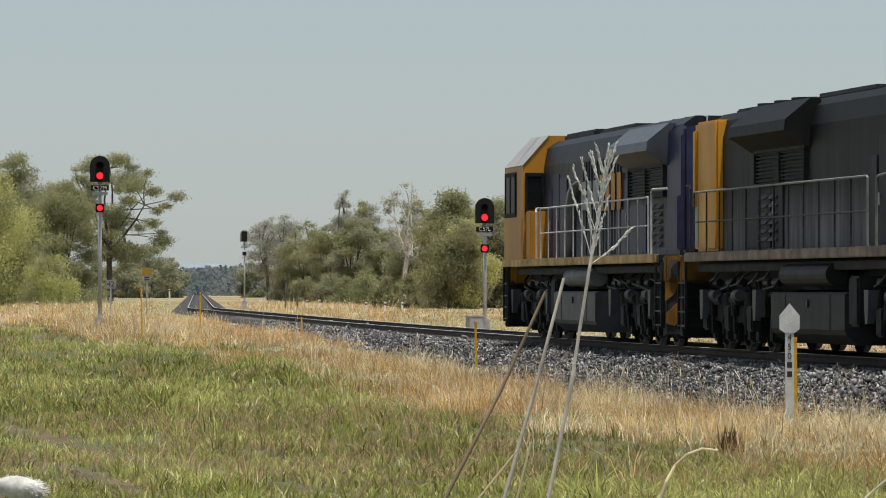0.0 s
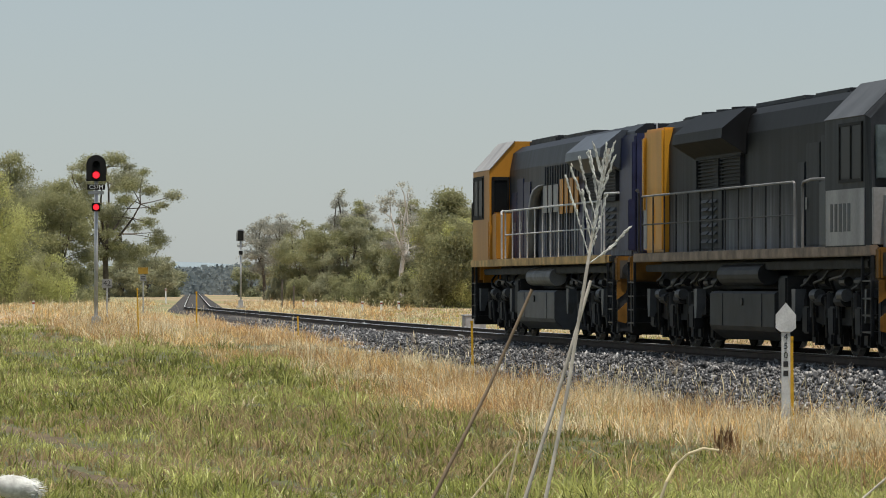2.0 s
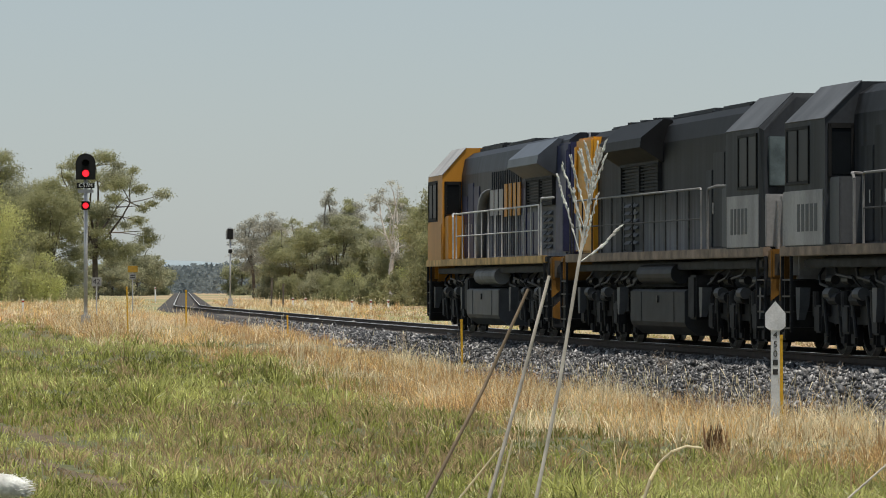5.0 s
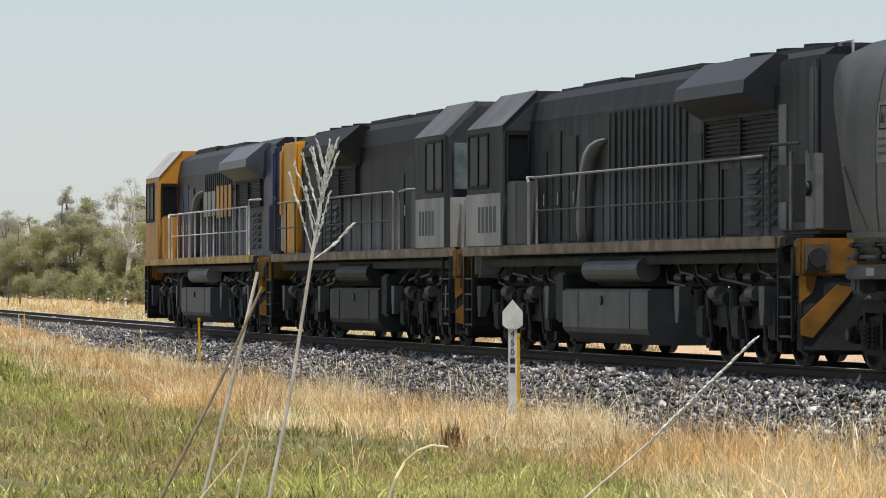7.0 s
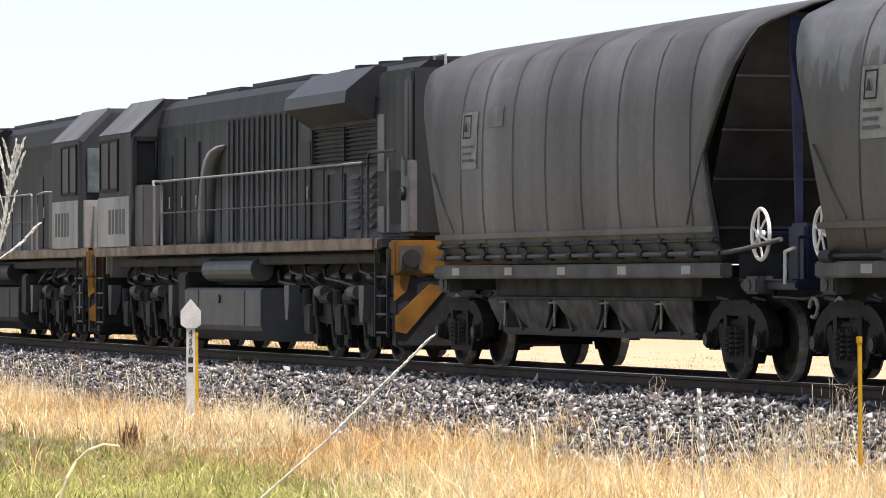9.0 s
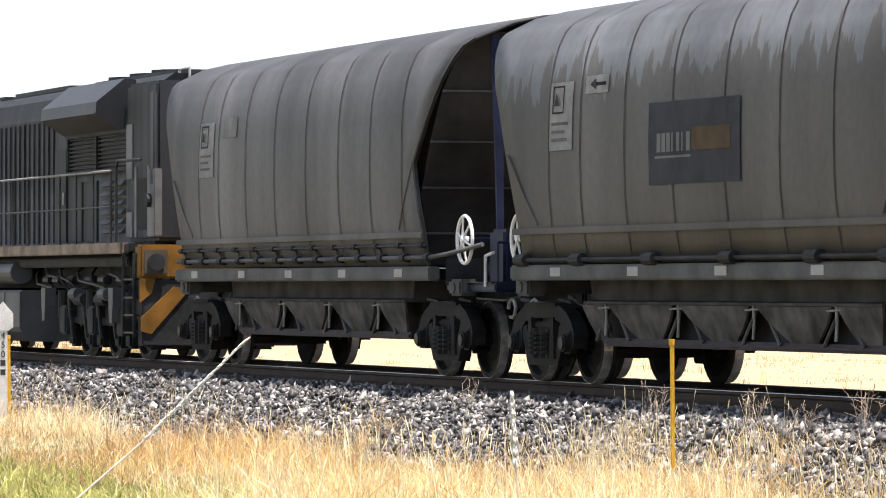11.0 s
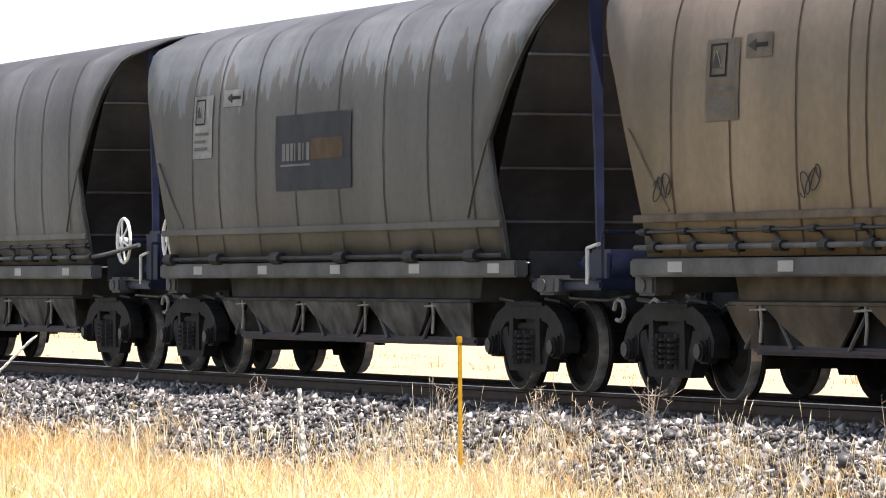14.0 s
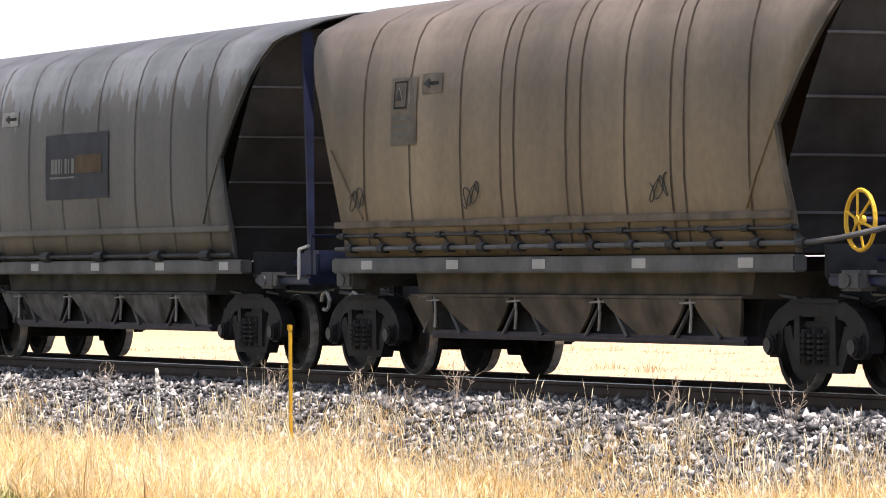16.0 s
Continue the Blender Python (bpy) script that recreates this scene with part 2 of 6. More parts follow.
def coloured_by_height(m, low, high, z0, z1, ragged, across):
    """Tints a sheet by height in ragged drips: high above the line, low beneath it."""
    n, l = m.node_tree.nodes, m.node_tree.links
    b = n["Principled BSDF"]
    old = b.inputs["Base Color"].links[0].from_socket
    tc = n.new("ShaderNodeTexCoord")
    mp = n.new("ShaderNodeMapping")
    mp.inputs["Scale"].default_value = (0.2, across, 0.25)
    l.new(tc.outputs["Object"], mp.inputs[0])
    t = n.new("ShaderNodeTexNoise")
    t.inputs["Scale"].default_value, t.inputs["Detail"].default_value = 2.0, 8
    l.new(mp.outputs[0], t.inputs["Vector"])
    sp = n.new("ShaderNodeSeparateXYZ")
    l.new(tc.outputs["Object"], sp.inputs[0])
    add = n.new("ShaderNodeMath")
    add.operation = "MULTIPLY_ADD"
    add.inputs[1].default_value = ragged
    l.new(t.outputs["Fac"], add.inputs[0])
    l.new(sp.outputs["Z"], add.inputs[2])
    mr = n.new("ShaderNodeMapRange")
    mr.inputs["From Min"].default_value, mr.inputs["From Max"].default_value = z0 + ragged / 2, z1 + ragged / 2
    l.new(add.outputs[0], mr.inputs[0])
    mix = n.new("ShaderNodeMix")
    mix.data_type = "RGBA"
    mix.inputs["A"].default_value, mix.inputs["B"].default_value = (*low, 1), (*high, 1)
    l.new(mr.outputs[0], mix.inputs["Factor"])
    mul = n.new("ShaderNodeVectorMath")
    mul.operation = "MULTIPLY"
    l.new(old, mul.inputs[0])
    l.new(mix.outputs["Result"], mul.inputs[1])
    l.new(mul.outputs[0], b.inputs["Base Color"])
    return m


def field_material():
    m = bpy.data.materials.new("field")
    m.use_nodes = True
    n, l = m.node_tree.nodes, m.node_tree.links
    b = n["Principled BSDF"]
    b.inputs["Roughness"].default_value = 0.95
    tc = n.new("ShaderNodeTexCoord")

    def noise_at(scale, detail, stretch):
        mp = n.new("ShaderNodeMapping")
        mp.inputs["Scale"].default_value = stretch
        l.new(tc.outputs["Object"], mp.inputs[0])
        t = n.new("ShaderNodeTexNoise")
        t.inputs["Scale"].default_value, t.inputs["Detail"].default_value = scale, detail
        l.new(mp.outputs[0], t.inputs["Vector"])
        return t.outputs["Fac"]

    ramp = n.new("ShaderNodeValToRGB")
    r = ramp.color_ramp
    r.elements[0].position, r.elements[1].position = 0.43, 0.57
    r.elements[0].color, r.elements[1].color = (0.33, 0.238, 0.145, 1), (0.185, 0.180, 0.078, 1)
    mid = r.elements.new(0.5)
    mid.color = (0.285, 0.21, 0.118, 1)
    l.new(noise_at(0.03, 6, (1, 0.35, 1)), ramp.inputs[0])
    # the mown paddock near the road is greener, and darker between the blades
    sp = n.new("ShaderNodeSeparateXYZ")
    l.new(tc.outputs["Object"], sp.inputs[0])
    far = n.new("ShaderNodeMapRange")
    far.inputs["From Min"].default_value, far.inputs["From Max"].default_value = 140, 230
    l.new(sp.outputs["Y"], far.inputs[0])
    mix = n.new("ShaderNodeMix")
    mix.data_type = "RGBA"
    mix.inputs["A"].default_value = (0.080, 0.082, 0.032, 1)
    over = n.new("ShaderNodeMapRange")
    over.inputs["From Min"].default_value, over.inputs["From Max"].default_value = 24, 29
    l.new(sp.outputs["X"], over.inputs[0])
    most = n.new("ShaderNodeMath")
    most.operation = "MAXIMUM"
    l.new(far.outputs[0], most.inputs[0])
    l.new(over.outputs[0], most.inputs[1])
    l.new(most.outputs[0], mix.inputs["Factor"])
    l.new(ramp.outputs[0], mix.inputs["B"])
    near = n.new("ShaderNodeMath")
    near.operation = "SUBTRACT"
    near.use_clamp = True
    l.new(over.outputs[0], near.inputs[0])
    l.new(far.outputs[0], near.inputs[1])
    straw = n.new("ShaderNodeMix")
    straw.data_type = "RGBA"
    straw.inputs["B"].default_value = (0.33, 0.235, 0.145, 1)
    l.new(near.outputs[0], straw.inputs["Factor"])
    l.new(mix.outputs["Result"], straw.inputs["A"])
    mix = straw
    mr = n.new("ShaderNodeMapRange")
    mr.inputs["To Min"].default_value, mr.inputs["To Max"].default_value = 0.6, 1.4
    l.new(noise_at(1.3, 6, (1, 1, 1)), mr.inputs[0])
    mx = n.new("ShaderNodeVectorMath")
    mx.operation = "SCALE"
    l.new(mix.outputs["Result"], mx.inputs[0])
    l.new(mr.outputs[0], mx.inputs["Scale"])
    l.new(mx.outputs[0], b.inputs["Base Color"])
    bp = n.new("ShaderNodeBump")
    bp.inputs["Strength"].default_value, bp.inputs["Distance"].default_value = 0.8, 0.1
    l.new(noise_at(3.0, 6, (1, 1, 1)), bp.inputs["Height"])
    l.new(bp.outputs[0], b.inputs["Normal"])
    return m


def sweep(name, outline, mat, l0, l1, steps, closed=True, lift=0.0):
    """An outline (offset, height) carried along the track."""
    verts, faces = [], []
    n = len(outline)
    for l in np.linspace(l0, l1, steps):
        for o, z in outline:
            x, y, _ = line(l, o)
            verts.append((x, y, z + lift))
    for i in range(steps - 1):
        for j in range(n if closed else n - 1):
            a, c = i * n + j, i * n + (j + 1) % n
            faces.append((a, c, c + n, a + n))
    me = bpy.data.meshes.new(name)
    me.from_pydata(verts, [], faces)
    me.materials.append(M[mat])
    return new(name, me)


M["field"] = field_material()
# Hoppers: rain-washed drips and grime; roofs darkened in colour to offset the overhead sun
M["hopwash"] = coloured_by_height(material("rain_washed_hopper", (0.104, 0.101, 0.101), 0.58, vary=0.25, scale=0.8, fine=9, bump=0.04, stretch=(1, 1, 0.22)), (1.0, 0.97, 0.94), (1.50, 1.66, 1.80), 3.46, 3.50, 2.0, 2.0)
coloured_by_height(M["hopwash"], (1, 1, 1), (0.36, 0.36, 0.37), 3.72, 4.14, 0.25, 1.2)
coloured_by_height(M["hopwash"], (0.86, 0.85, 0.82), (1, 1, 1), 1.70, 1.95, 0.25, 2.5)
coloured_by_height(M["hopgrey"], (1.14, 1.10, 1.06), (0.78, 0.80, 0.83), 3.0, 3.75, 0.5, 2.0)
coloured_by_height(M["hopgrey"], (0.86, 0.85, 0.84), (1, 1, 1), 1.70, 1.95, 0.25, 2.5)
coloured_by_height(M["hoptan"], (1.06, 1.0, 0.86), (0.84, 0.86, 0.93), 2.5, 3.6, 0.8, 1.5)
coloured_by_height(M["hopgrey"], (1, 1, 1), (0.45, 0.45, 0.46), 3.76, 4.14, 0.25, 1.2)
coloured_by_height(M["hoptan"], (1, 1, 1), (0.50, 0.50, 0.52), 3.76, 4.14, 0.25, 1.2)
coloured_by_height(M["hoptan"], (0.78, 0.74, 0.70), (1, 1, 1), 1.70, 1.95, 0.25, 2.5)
# Hood: two-tone paint and exhaust soot; its top darkened further against the skylight
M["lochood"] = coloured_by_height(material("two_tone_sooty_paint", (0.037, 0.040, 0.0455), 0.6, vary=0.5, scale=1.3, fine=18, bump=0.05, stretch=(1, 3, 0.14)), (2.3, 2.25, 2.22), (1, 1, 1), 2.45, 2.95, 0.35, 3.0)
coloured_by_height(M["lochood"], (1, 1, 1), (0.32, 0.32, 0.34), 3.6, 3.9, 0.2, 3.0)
M["soot"] = material("sooty_underside", (0.050, 0.050, 0.051), 0.8, vary=0.4, scale=2, fine=12, bump=0.05)
ground()
bed = sweep("ballast_bed", [(-3.7, -0.25), (-3.1, 0.06), (-1.95, 0.66), (-1.5, 0.74), (-1.1, 0.79), (1.1, 0.79), (1.5, 0.74), (1.95, 0.66), (3.1, 0.06), (3.7, -0.25)], "ballast", -60, 188, 160, closed=False)
tagged(bed, "dark crushed-stone ballast bank under the track", "ballast", kind="structure")
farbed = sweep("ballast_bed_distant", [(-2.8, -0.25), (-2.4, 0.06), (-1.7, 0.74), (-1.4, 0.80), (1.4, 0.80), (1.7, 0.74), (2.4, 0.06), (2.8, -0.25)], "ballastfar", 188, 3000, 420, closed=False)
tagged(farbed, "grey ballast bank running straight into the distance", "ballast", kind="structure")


def rails():
    t = thing("railway_track", "steel rails on concrete sleepers", "railway track")
    t["kind"] = "structure"
    for side in (-1, 1):
        o = side * 0.7525
        prof = [(o - 0.07, -0.165), (o + 0.07, -0.165), (o + 0.07, -0.150), (o + 0.012, -0.128), (o + 0.010, -0.05), (o + 0.034, -0.038), (o + 0.034, -0.006),
                (o - 0.034, -0.006), (o - 0.034, -0.038), (o - 0.010, -0.05), (o - 0.012, -0.128), (o - 0.07, -0.150)]
        r = sweep("rail", prof, "rail", -60, 3000, 1000, lift=RAIL)
        r.parent = t
        h = sweep("rail_head", [(o - 0.030, -0.006), (o + 0.030, -0.006), (o + 0.026, 0.0), (o - 0.026, 0.0)], "railtop", -60, 3000, 1000, lift=RAIL)
        h.parent = t
        tagged(h, "polished running surface")
    bm = B()
    extrude(bm, [(-1.25, 0.0), (1.25, 0.0), (1.25, 0.16), (0.9, 0.19), (0.6, 0.15), (-0.6, 0.15), (-0.9, 0.19), (-1.25, 0.16)], -0.12, 0.12)
    me = bpy.data.meshes.new("sleeper")
    bm.to_mesh(me)
    bm.free()
    me.materials.append(M["sleeper"])
    for i in range(290):
        x, y, h = line(30 + i * 0.65)
        s = new("sleeper", me)
        s.parent = t
        s.matrix_basis = pose(x, y, RAIL - 0.165 - 0.18, 0, 0, -math.degrees(h))


rails()

# ---- the train ----
RUN = [(0.0, 0.0), (0.5, 1.25), (1.0, 2.467), (1.5, 3.681), (2.0, 4.872), (2.5, 6.046), (3.0, 7.223), (4.25, 10.06), (5.5, 12.766), (6.0, 13.80), (6.5, 14.946),
       (7.0, 16.07), (7.5, 17.127), (8.0, 18.173), (8.5, 19.209), (9.0, 20.188), (9.5, 21.160), (10.0, 22.117), (11.25, 24.43), (12.5, 26.613), (13.0, 27.44),
       (13.5, 28.285), (14.0, 29.123), (14.5, 29.938), (15.0, 30.717), (15.5, 31.470), (16.0, 32.199)]
VEHICLES, WHEELS = [], []


def both(f):
    for s in (-1, 1):
        f(s)


def wheelset(parent, y, r):
    bm = B()
    for s in (-1, 1):
        x = s * 0.7525
        a = [(x + s * (-0.055), r + 0.028), (x + s * (-0.025), r + 0.028), (x + s * (-0.015), r), (x + s * 0.10, r - 0.006), (x + s * 0.105, r * 0.86), (x + s * 0.03, r * 0.8),
             (x + s * 0.02, r * 0.4), (x + s * 0.09, r * 0.3), (x + s * 0.09, 0.0), (x + s * -0.06, 0.0), (x + s * -0.055, r * 0.85)]
        n = 28
        rings = []
        for i in range(n):
            c = 2 * math.pi * i / n
            rings.append([bm.verts.new((px, pr * math.cos(c), pr * math.sin(c))) for px, pr in a if pr > 0])
        for i in range(n):
            p, q = rings[i], rings[(i + 1) % n]
            for j in range(len(p) - 1):
                bm.faces.new((p[j], p[j + 1], q[j + 1], q[j]))
            bm.faces.new((p[-1], p[0], q[0], q[-1]))
        bmesh.ops.create_cone(bm, cap_ends=True, segments=12, radius1=r * 0.3, radius2=r * 0.3, depth=0.12, matrix=Matrix.Translation((x, 0, 0)) @ pose(0, 0, 0, 0, 90, 0))
    rod(bm, (-0.95, 0, 0), (0.95, 0, 0), 0.075, 10)
    bmesh.ops.recalc_face_normals(bm, faces=bm.faces[:])
    w = part("wheelset", bm, "wheel", parent, "steel wheels worn bright on the tread")
    w.matrix_basis = pose(0, y, r)
    for s in (-1, 1):
        x = s * 0.7525
        bm = B()
        bmesh.ops.create_cone(bm, cap_ends=False, segments=28, radius1=r + 0.002, radius2=r + 0.002, depth=0.108, matrix=Matrix.Translation((x + s * 0.046, 0, 0)) @ pose(0, 0, 0, 0, 90, 0))
        bmesh.ops.solidify(bm, geom=bm.faces[:], thickness=0.004)
        part("tread", bm, "treadsteel", w, "worn bright wheel tread")
    WHEELS.append((w, y, r))
    return w


def mirror_part(name, build, mat, parent, label="", smooth=False):
    """The same part on both sides."""
    def go(s):
        bm = B()
        build(bm, s)
        part(name, bm, mat, parent, label, smooth)
    both(go)


def pieces(name, items, build, mat, parent, label=""):
    """One part a piece, on both sides."""
    for it in items:
        mirror_part(name, lambda bm, s: build(bm, s, it), mat, parent, label)


def bx(s, a, b):
    return (a, b) if s > 0 else (-b, -a)


def locomotive(label, scheme, l_front, turned=False, shift=0.0, rib=8.7):
    """A 20.8 m freight locomotive with one cab; y is forward from its middle, u runs back from its cab end."""
    t = thing("locomotive", label, "locomotive", "locomotives of the train")
    Y = lambda u: 10.4 - u
    up = scheme.get("up", 0.0)
    hood, cabm, sillm, lower = scheme["hood"], scheme["cab"], scheme["sill"], scheme["lower"]
    # underframe and sill
    part("underframe", box(B(), -0.82, 0.82, Y(20.4), Y(0.6), 1.08, 1.62, 0.03), "under", t)
    mirror_part("sill", lambda bm, s: box(bm, *bx(s, 1.33, 1.47), Y(19.9), Y(0.05), 1.59, 1.755, 0.015), sillm, t, "dusty walkway edge beam")
    part("walkway", box(B(), -1.40, 1.40, Y(20.2), Y(0.1), 1.62, 1.74, 0.01), "loco", t)
    # hood with ribs
    bm = B()
    extrude(bm, [(-0.98, 1.74), (-0.98, 3.82), (-0.90, 4.14 + up / 2), (-0.68, 4.29 + up / 2), (0.68, 4.29 + up / 2), (0.90, 4.14 + up / 2), (0.98, 3.82), (0.98, 1.74)], Y(20.1), Y(3.0))
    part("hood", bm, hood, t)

    pieces("hood_rib", [rib + i * 0.36 for i in range(14 if rib else 0)], lambda bm, s, u: box(bm, *bx(s, 0.97, 1.008), Y(u + 0.10), Y(u), 1.80, 3.78, 0.012), hood, t)

    pieces("hood_door", ((3.7, 4.5, 1.8, 3.3), (4.6, 5.5, 1.8, 3.6), (5.6, 6.6, 1.8, 3.5), (6.75, 7.3, 1.8, 3.2), (13.6, 14.4, 1.8, 3.3), (14.6, 15.5, 1.8, 2.75), (15.6, 16.5, 1.8, 2.75)),
           lambda bm, s, d: box(bm, *bx(s, 0.965, 1.01), Y(d[1]), Y(d[0]), d[2], d[3], 0.012), scheme.get("doors", hood), t)
    pieces("door_handle", (4.4, 5.4, 6.5, 14.3), lambda bm, s, u: rod(bm, (s * 1.03, Y(u), 2.4), (s * 1.03, Y(u), 2.6), 0.015, 6), "steel", t)
    # curved air intake duct
    if not turned:
        mirror_part("air_duct", lambda bm, s: loft(bm, [[(s * x0, Y(u), z), (s * (x0 + 0.22), Y(u), z), (s * (x0 + 0.22), Y(u + 0.28), z - 0.02), (s * x0, Y(u + 0.28), z - 0.02)]
                                                   for x0, u, z in ((0.96, 7.35, 1.78), (0.98, 7.37, 2.1), (0.98, 7.42, 2.45), (0.98, 7.5, 2.75), (0.97, 7.6, 2.98), (0.96, 7.74, 3.16), (0.93, 7.92, 3.29), (0.86, 8.15, 3.37), (0.78, 8.4, 3.40))]), "duct", t, "curved grey air duct", True)
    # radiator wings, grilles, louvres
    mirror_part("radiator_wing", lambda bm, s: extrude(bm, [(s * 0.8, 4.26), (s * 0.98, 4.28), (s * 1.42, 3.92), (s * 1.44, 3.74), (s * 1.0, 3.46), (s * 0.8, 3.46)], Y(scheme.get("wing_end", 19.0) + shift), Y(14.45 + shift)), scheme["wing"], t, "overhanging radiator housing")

    def grille(bm, s):
        for i in range(8):
            z = 2.95 + i * 0.065
            box(bm, *bx(s, 0.96, 1.03), Y(18.6 + shift), Y(14.7 + shift), z, z + 0.03)
        for u in (14.65, 16.6, 18.6):
            box(bm, *bx(s, 0.96, 1.06), Y(u + 0.06 + shift), Y(u + shift), 2.9, 3.47)
        box(bm, *bx(s, 0.96, 1.06), Y(18.66 + shift), Y(14.6 + shift), 2.86, 2.92)
        box(bm, *bx(s, 0.96, 1.06), Y(18.66 + shift), Y(14.6 + shift), 3.44, 3.50)
    mirror_part("radiator_grille", grille, "under", t, "dark slatted radiator grille")

    pieces("louvre", [(c, i) for c in range(2) for i in range(6)], lambda bm, s, d: extrude(bm, [(s * 0.97, 1.92 + d[1] * 0.145), (s * 1.07, 1.92 + d[1] * 0.145), (s * 0.97, 2.03 + d[1] * 0.145)],
           Y(17.5 + shift + d[0] * 0.78), Y(16.9 + shift + d[0] * 0.78)), "locograyer", t)
    # tail of the hood
    tone = scheme["tail"] == "loco"
    bm = B()
    box(bm, -scheme['tailwide'], scheme['tailwide'], Y(20.6), Y(18.75), 1.78, 4.16, 0.05)
    part("hood_end", bm, scheme["tail"], t, scheme["taillabel"])
    mirror_part("tail_door", lambda bm, s: box(bm, *bx(s, scheme["tailwide"] - 0.01, scheme["tailwide"] + 0.012), Y(20.05), Y(19.45), 1.95, 2.72, 0.01), "black" if tone else scheme["tail"], t)
    mirror_part("tail_post", lambda bm, s: box(bm, *bx(s, scheme["tailwide"] - 0.01, scheme["tailwide"] + 0.05), Y(20.58), Y(20.38), 2.6, 4.0, 0.02), "locograyer" if tone else scheme["tail"], t)
    if tone:
        pieces("tail_panel", ((18.78, 19.15, 1.84, 2.22), (18.78, 19.15, 2.72, 3.55), (19.3, 19.42, 1.84, 2.9), (20.08, 20.2, 1.84, 2.9)), lambda bm, s, d: box(bm, *bx(s, scheme["tailwide"] - 0.01, scheme["tailwide"] + 0.02), Y(d[1]), Y(d[0]), d[2], d[3], 0.008), "palegrey", t, "faded pale panel")
        mirror_part("tail_lamp", lambda bm, s: rod(bm, (s * 1.12, Y(20.4), 2.38), (s * 1.20, Y(20.4), 2.38), 0.10, 14), "under", t)
    mirror_part("tail_locker", lambda bm, s: (box(bm, *bx(s, 1.0, 1.13), Y(20.62), Y(20.26), 1.84, 2.85, 0.015)), scheme.get("locker", "panel"), t)
    # roof gear
    bm = B()
    box(bm, -0.55, 0.55, Y(19.6), Y(14.3), 4.25, 4.37, 0.03)
    box(bm, -0.62, 0.62, Y(12.8), Y(8.6), 4.25, 4.39 + up / 2, 0.06)
    box(bm, -0.62, 0.62, Y(7.9), Y(5.2), 4.25, 4.38 + up * 0.8, 0.05)
    box(bm, -0.55, 0.55, Y(4.9), Y(3.4), 4.25, 4.36 + up, 0.05)
    for u in (15.2, 16.6, 18.0):
        rod(bm, (0, Y(u), 4.34), (0, Y(u), 4.42), 0.5, 16)
    part("roof_gear", bm, "loco", t)
    bm = B()
    pipe(bm, [(-0.5, Y(20.3), 4.08), (-0.5, Y(20.3), 4.36), (-0.5, Y(19.7), 4.36), (-0.5, Y(19.7), 4.1)], 0.02)
    part("roof_rail", bm, "hand", t)
    # cab
    prof = [(-1.46, 1.74), (-1.46, 3.76 + up / 2), (-0.86, 4.34 + up), (0.86, 4.34 + up), (1.46, 3.76 + up / 2), (1.46, 1.74)]
    bm = B()
    slim = [(x * 0.965, z) for x, z in prof]
    loft(bm, [[(x, Y(3.2), z) for x, z in prof], [(x, Y(0.42), z) for x, z in prof], [(x, Y(0.40 if z > 3.9 else 0.26 if z > 3 else 0.10), z * (0.985 if z > 3 else 1)) for x, z in slim]])
    part("cab", bm, cabm, t, scheme["cablabel"])
    # roof slopes: the sun they catch is painted in as a paler grey
    mirror_part("cab_roof_slope", lambda bm, s: extrude(bm, [(s * 1.475, 3.76 + up / 2), (s * 0.87, 4.355 + up), (s * 0.86, 4.345 + up), (s * 1.46, 3.75 + up / 2)], Y(3.22), Y(0.46)), "panel" if scheme.get("pale") else "locograyer", t, "cab roof slope with sunlight put into its paint")
    mirror_part("cab_lower_panel", lambda bm, s: box(bm, *bx(s, 1.455, 1.475), Y(3.1), Y(0.42), 1.76, 2.64, 0.004), lower, t)
    mirror_part("nose_corner_panel", lambda bm, s: box(bm, *bx(s, 0.15, 1.415), Y(0.16), Y(0.07), 1.76, 2.64, 0.01), lower, t)
    mirror_part("cab_rear_bulkhead", lambda bm, s: box(bm, *bx(s, 0.9, 1.40), Y(3.9), Y(3.25), 1.76, 2.82, 0.02), "yellow" if lower == "yellow" else "locograyer", t)

    pieces("cab_window", ((0.62, 1.30), (1.40, 2.08)), lambda bm, s, d: box(bm, *bx(s, 1.45, 1.472), Y(d[1]), Y(d[0]), 2.80, 3.62, 0.004), "glass", t, "dark side window")

    def frames(bm, s):
        for u in (0.56, 1.31, 2.08):
            box(bm, *bx(s, 1.45, 1.485), Y(u + 0.07), Y(u), 2.76, 3.66)
        for z in (2.74, 3.62):
            box(bm, *bx(s, 1.45, 1.485), Y(2.15), Y(0.56), z, z + 0.05)
    mirror_part("window_frame", frames, "black", t)
    mirror_part("rear_cab_window", lambda bm, s: box(bm, *bx(s, 1.04, 1.36), Y(3.225), Y(3.19), 2.86, 3.60, 0.01), "glass", t, "rear-facing cab window")
    mirror_part("rear_window_frame", lambda bm, s: (box(bm, *bx(s, 1.0, 1.04), Y(3.235), Y(3.19), 2.80, 3.66), box(bm, *bx(s, 1.36, 1.41), Y(3.235), Y(3.19), 2.80, 3.66), box(bm, *bx(s, 1.0, 1.41), Y(3.235), Y(3.19), 2.76, 2.84), box(bm, *bx(s, 1.0, 1.41), Y(3.235), Y(3.19), 3.60, 3.68)), "black", t)
    if scheme.get("band"):
        mirror_part("window_band", lambda bm, s: box(bm, *bx(s, 1.452, 1.466), Y(2.3), Y(0.42), 2.70, 3.72), "black", t)
    mirror_part("windscreen", lambda bm, s: box(bm, *bx(s, 0.10, 1.34), Y(0.34), Y(0.14), 2.78, 3.60, 0.01), "tealglass", t, "windscreen pane with glare in its colour")
    bm = B()
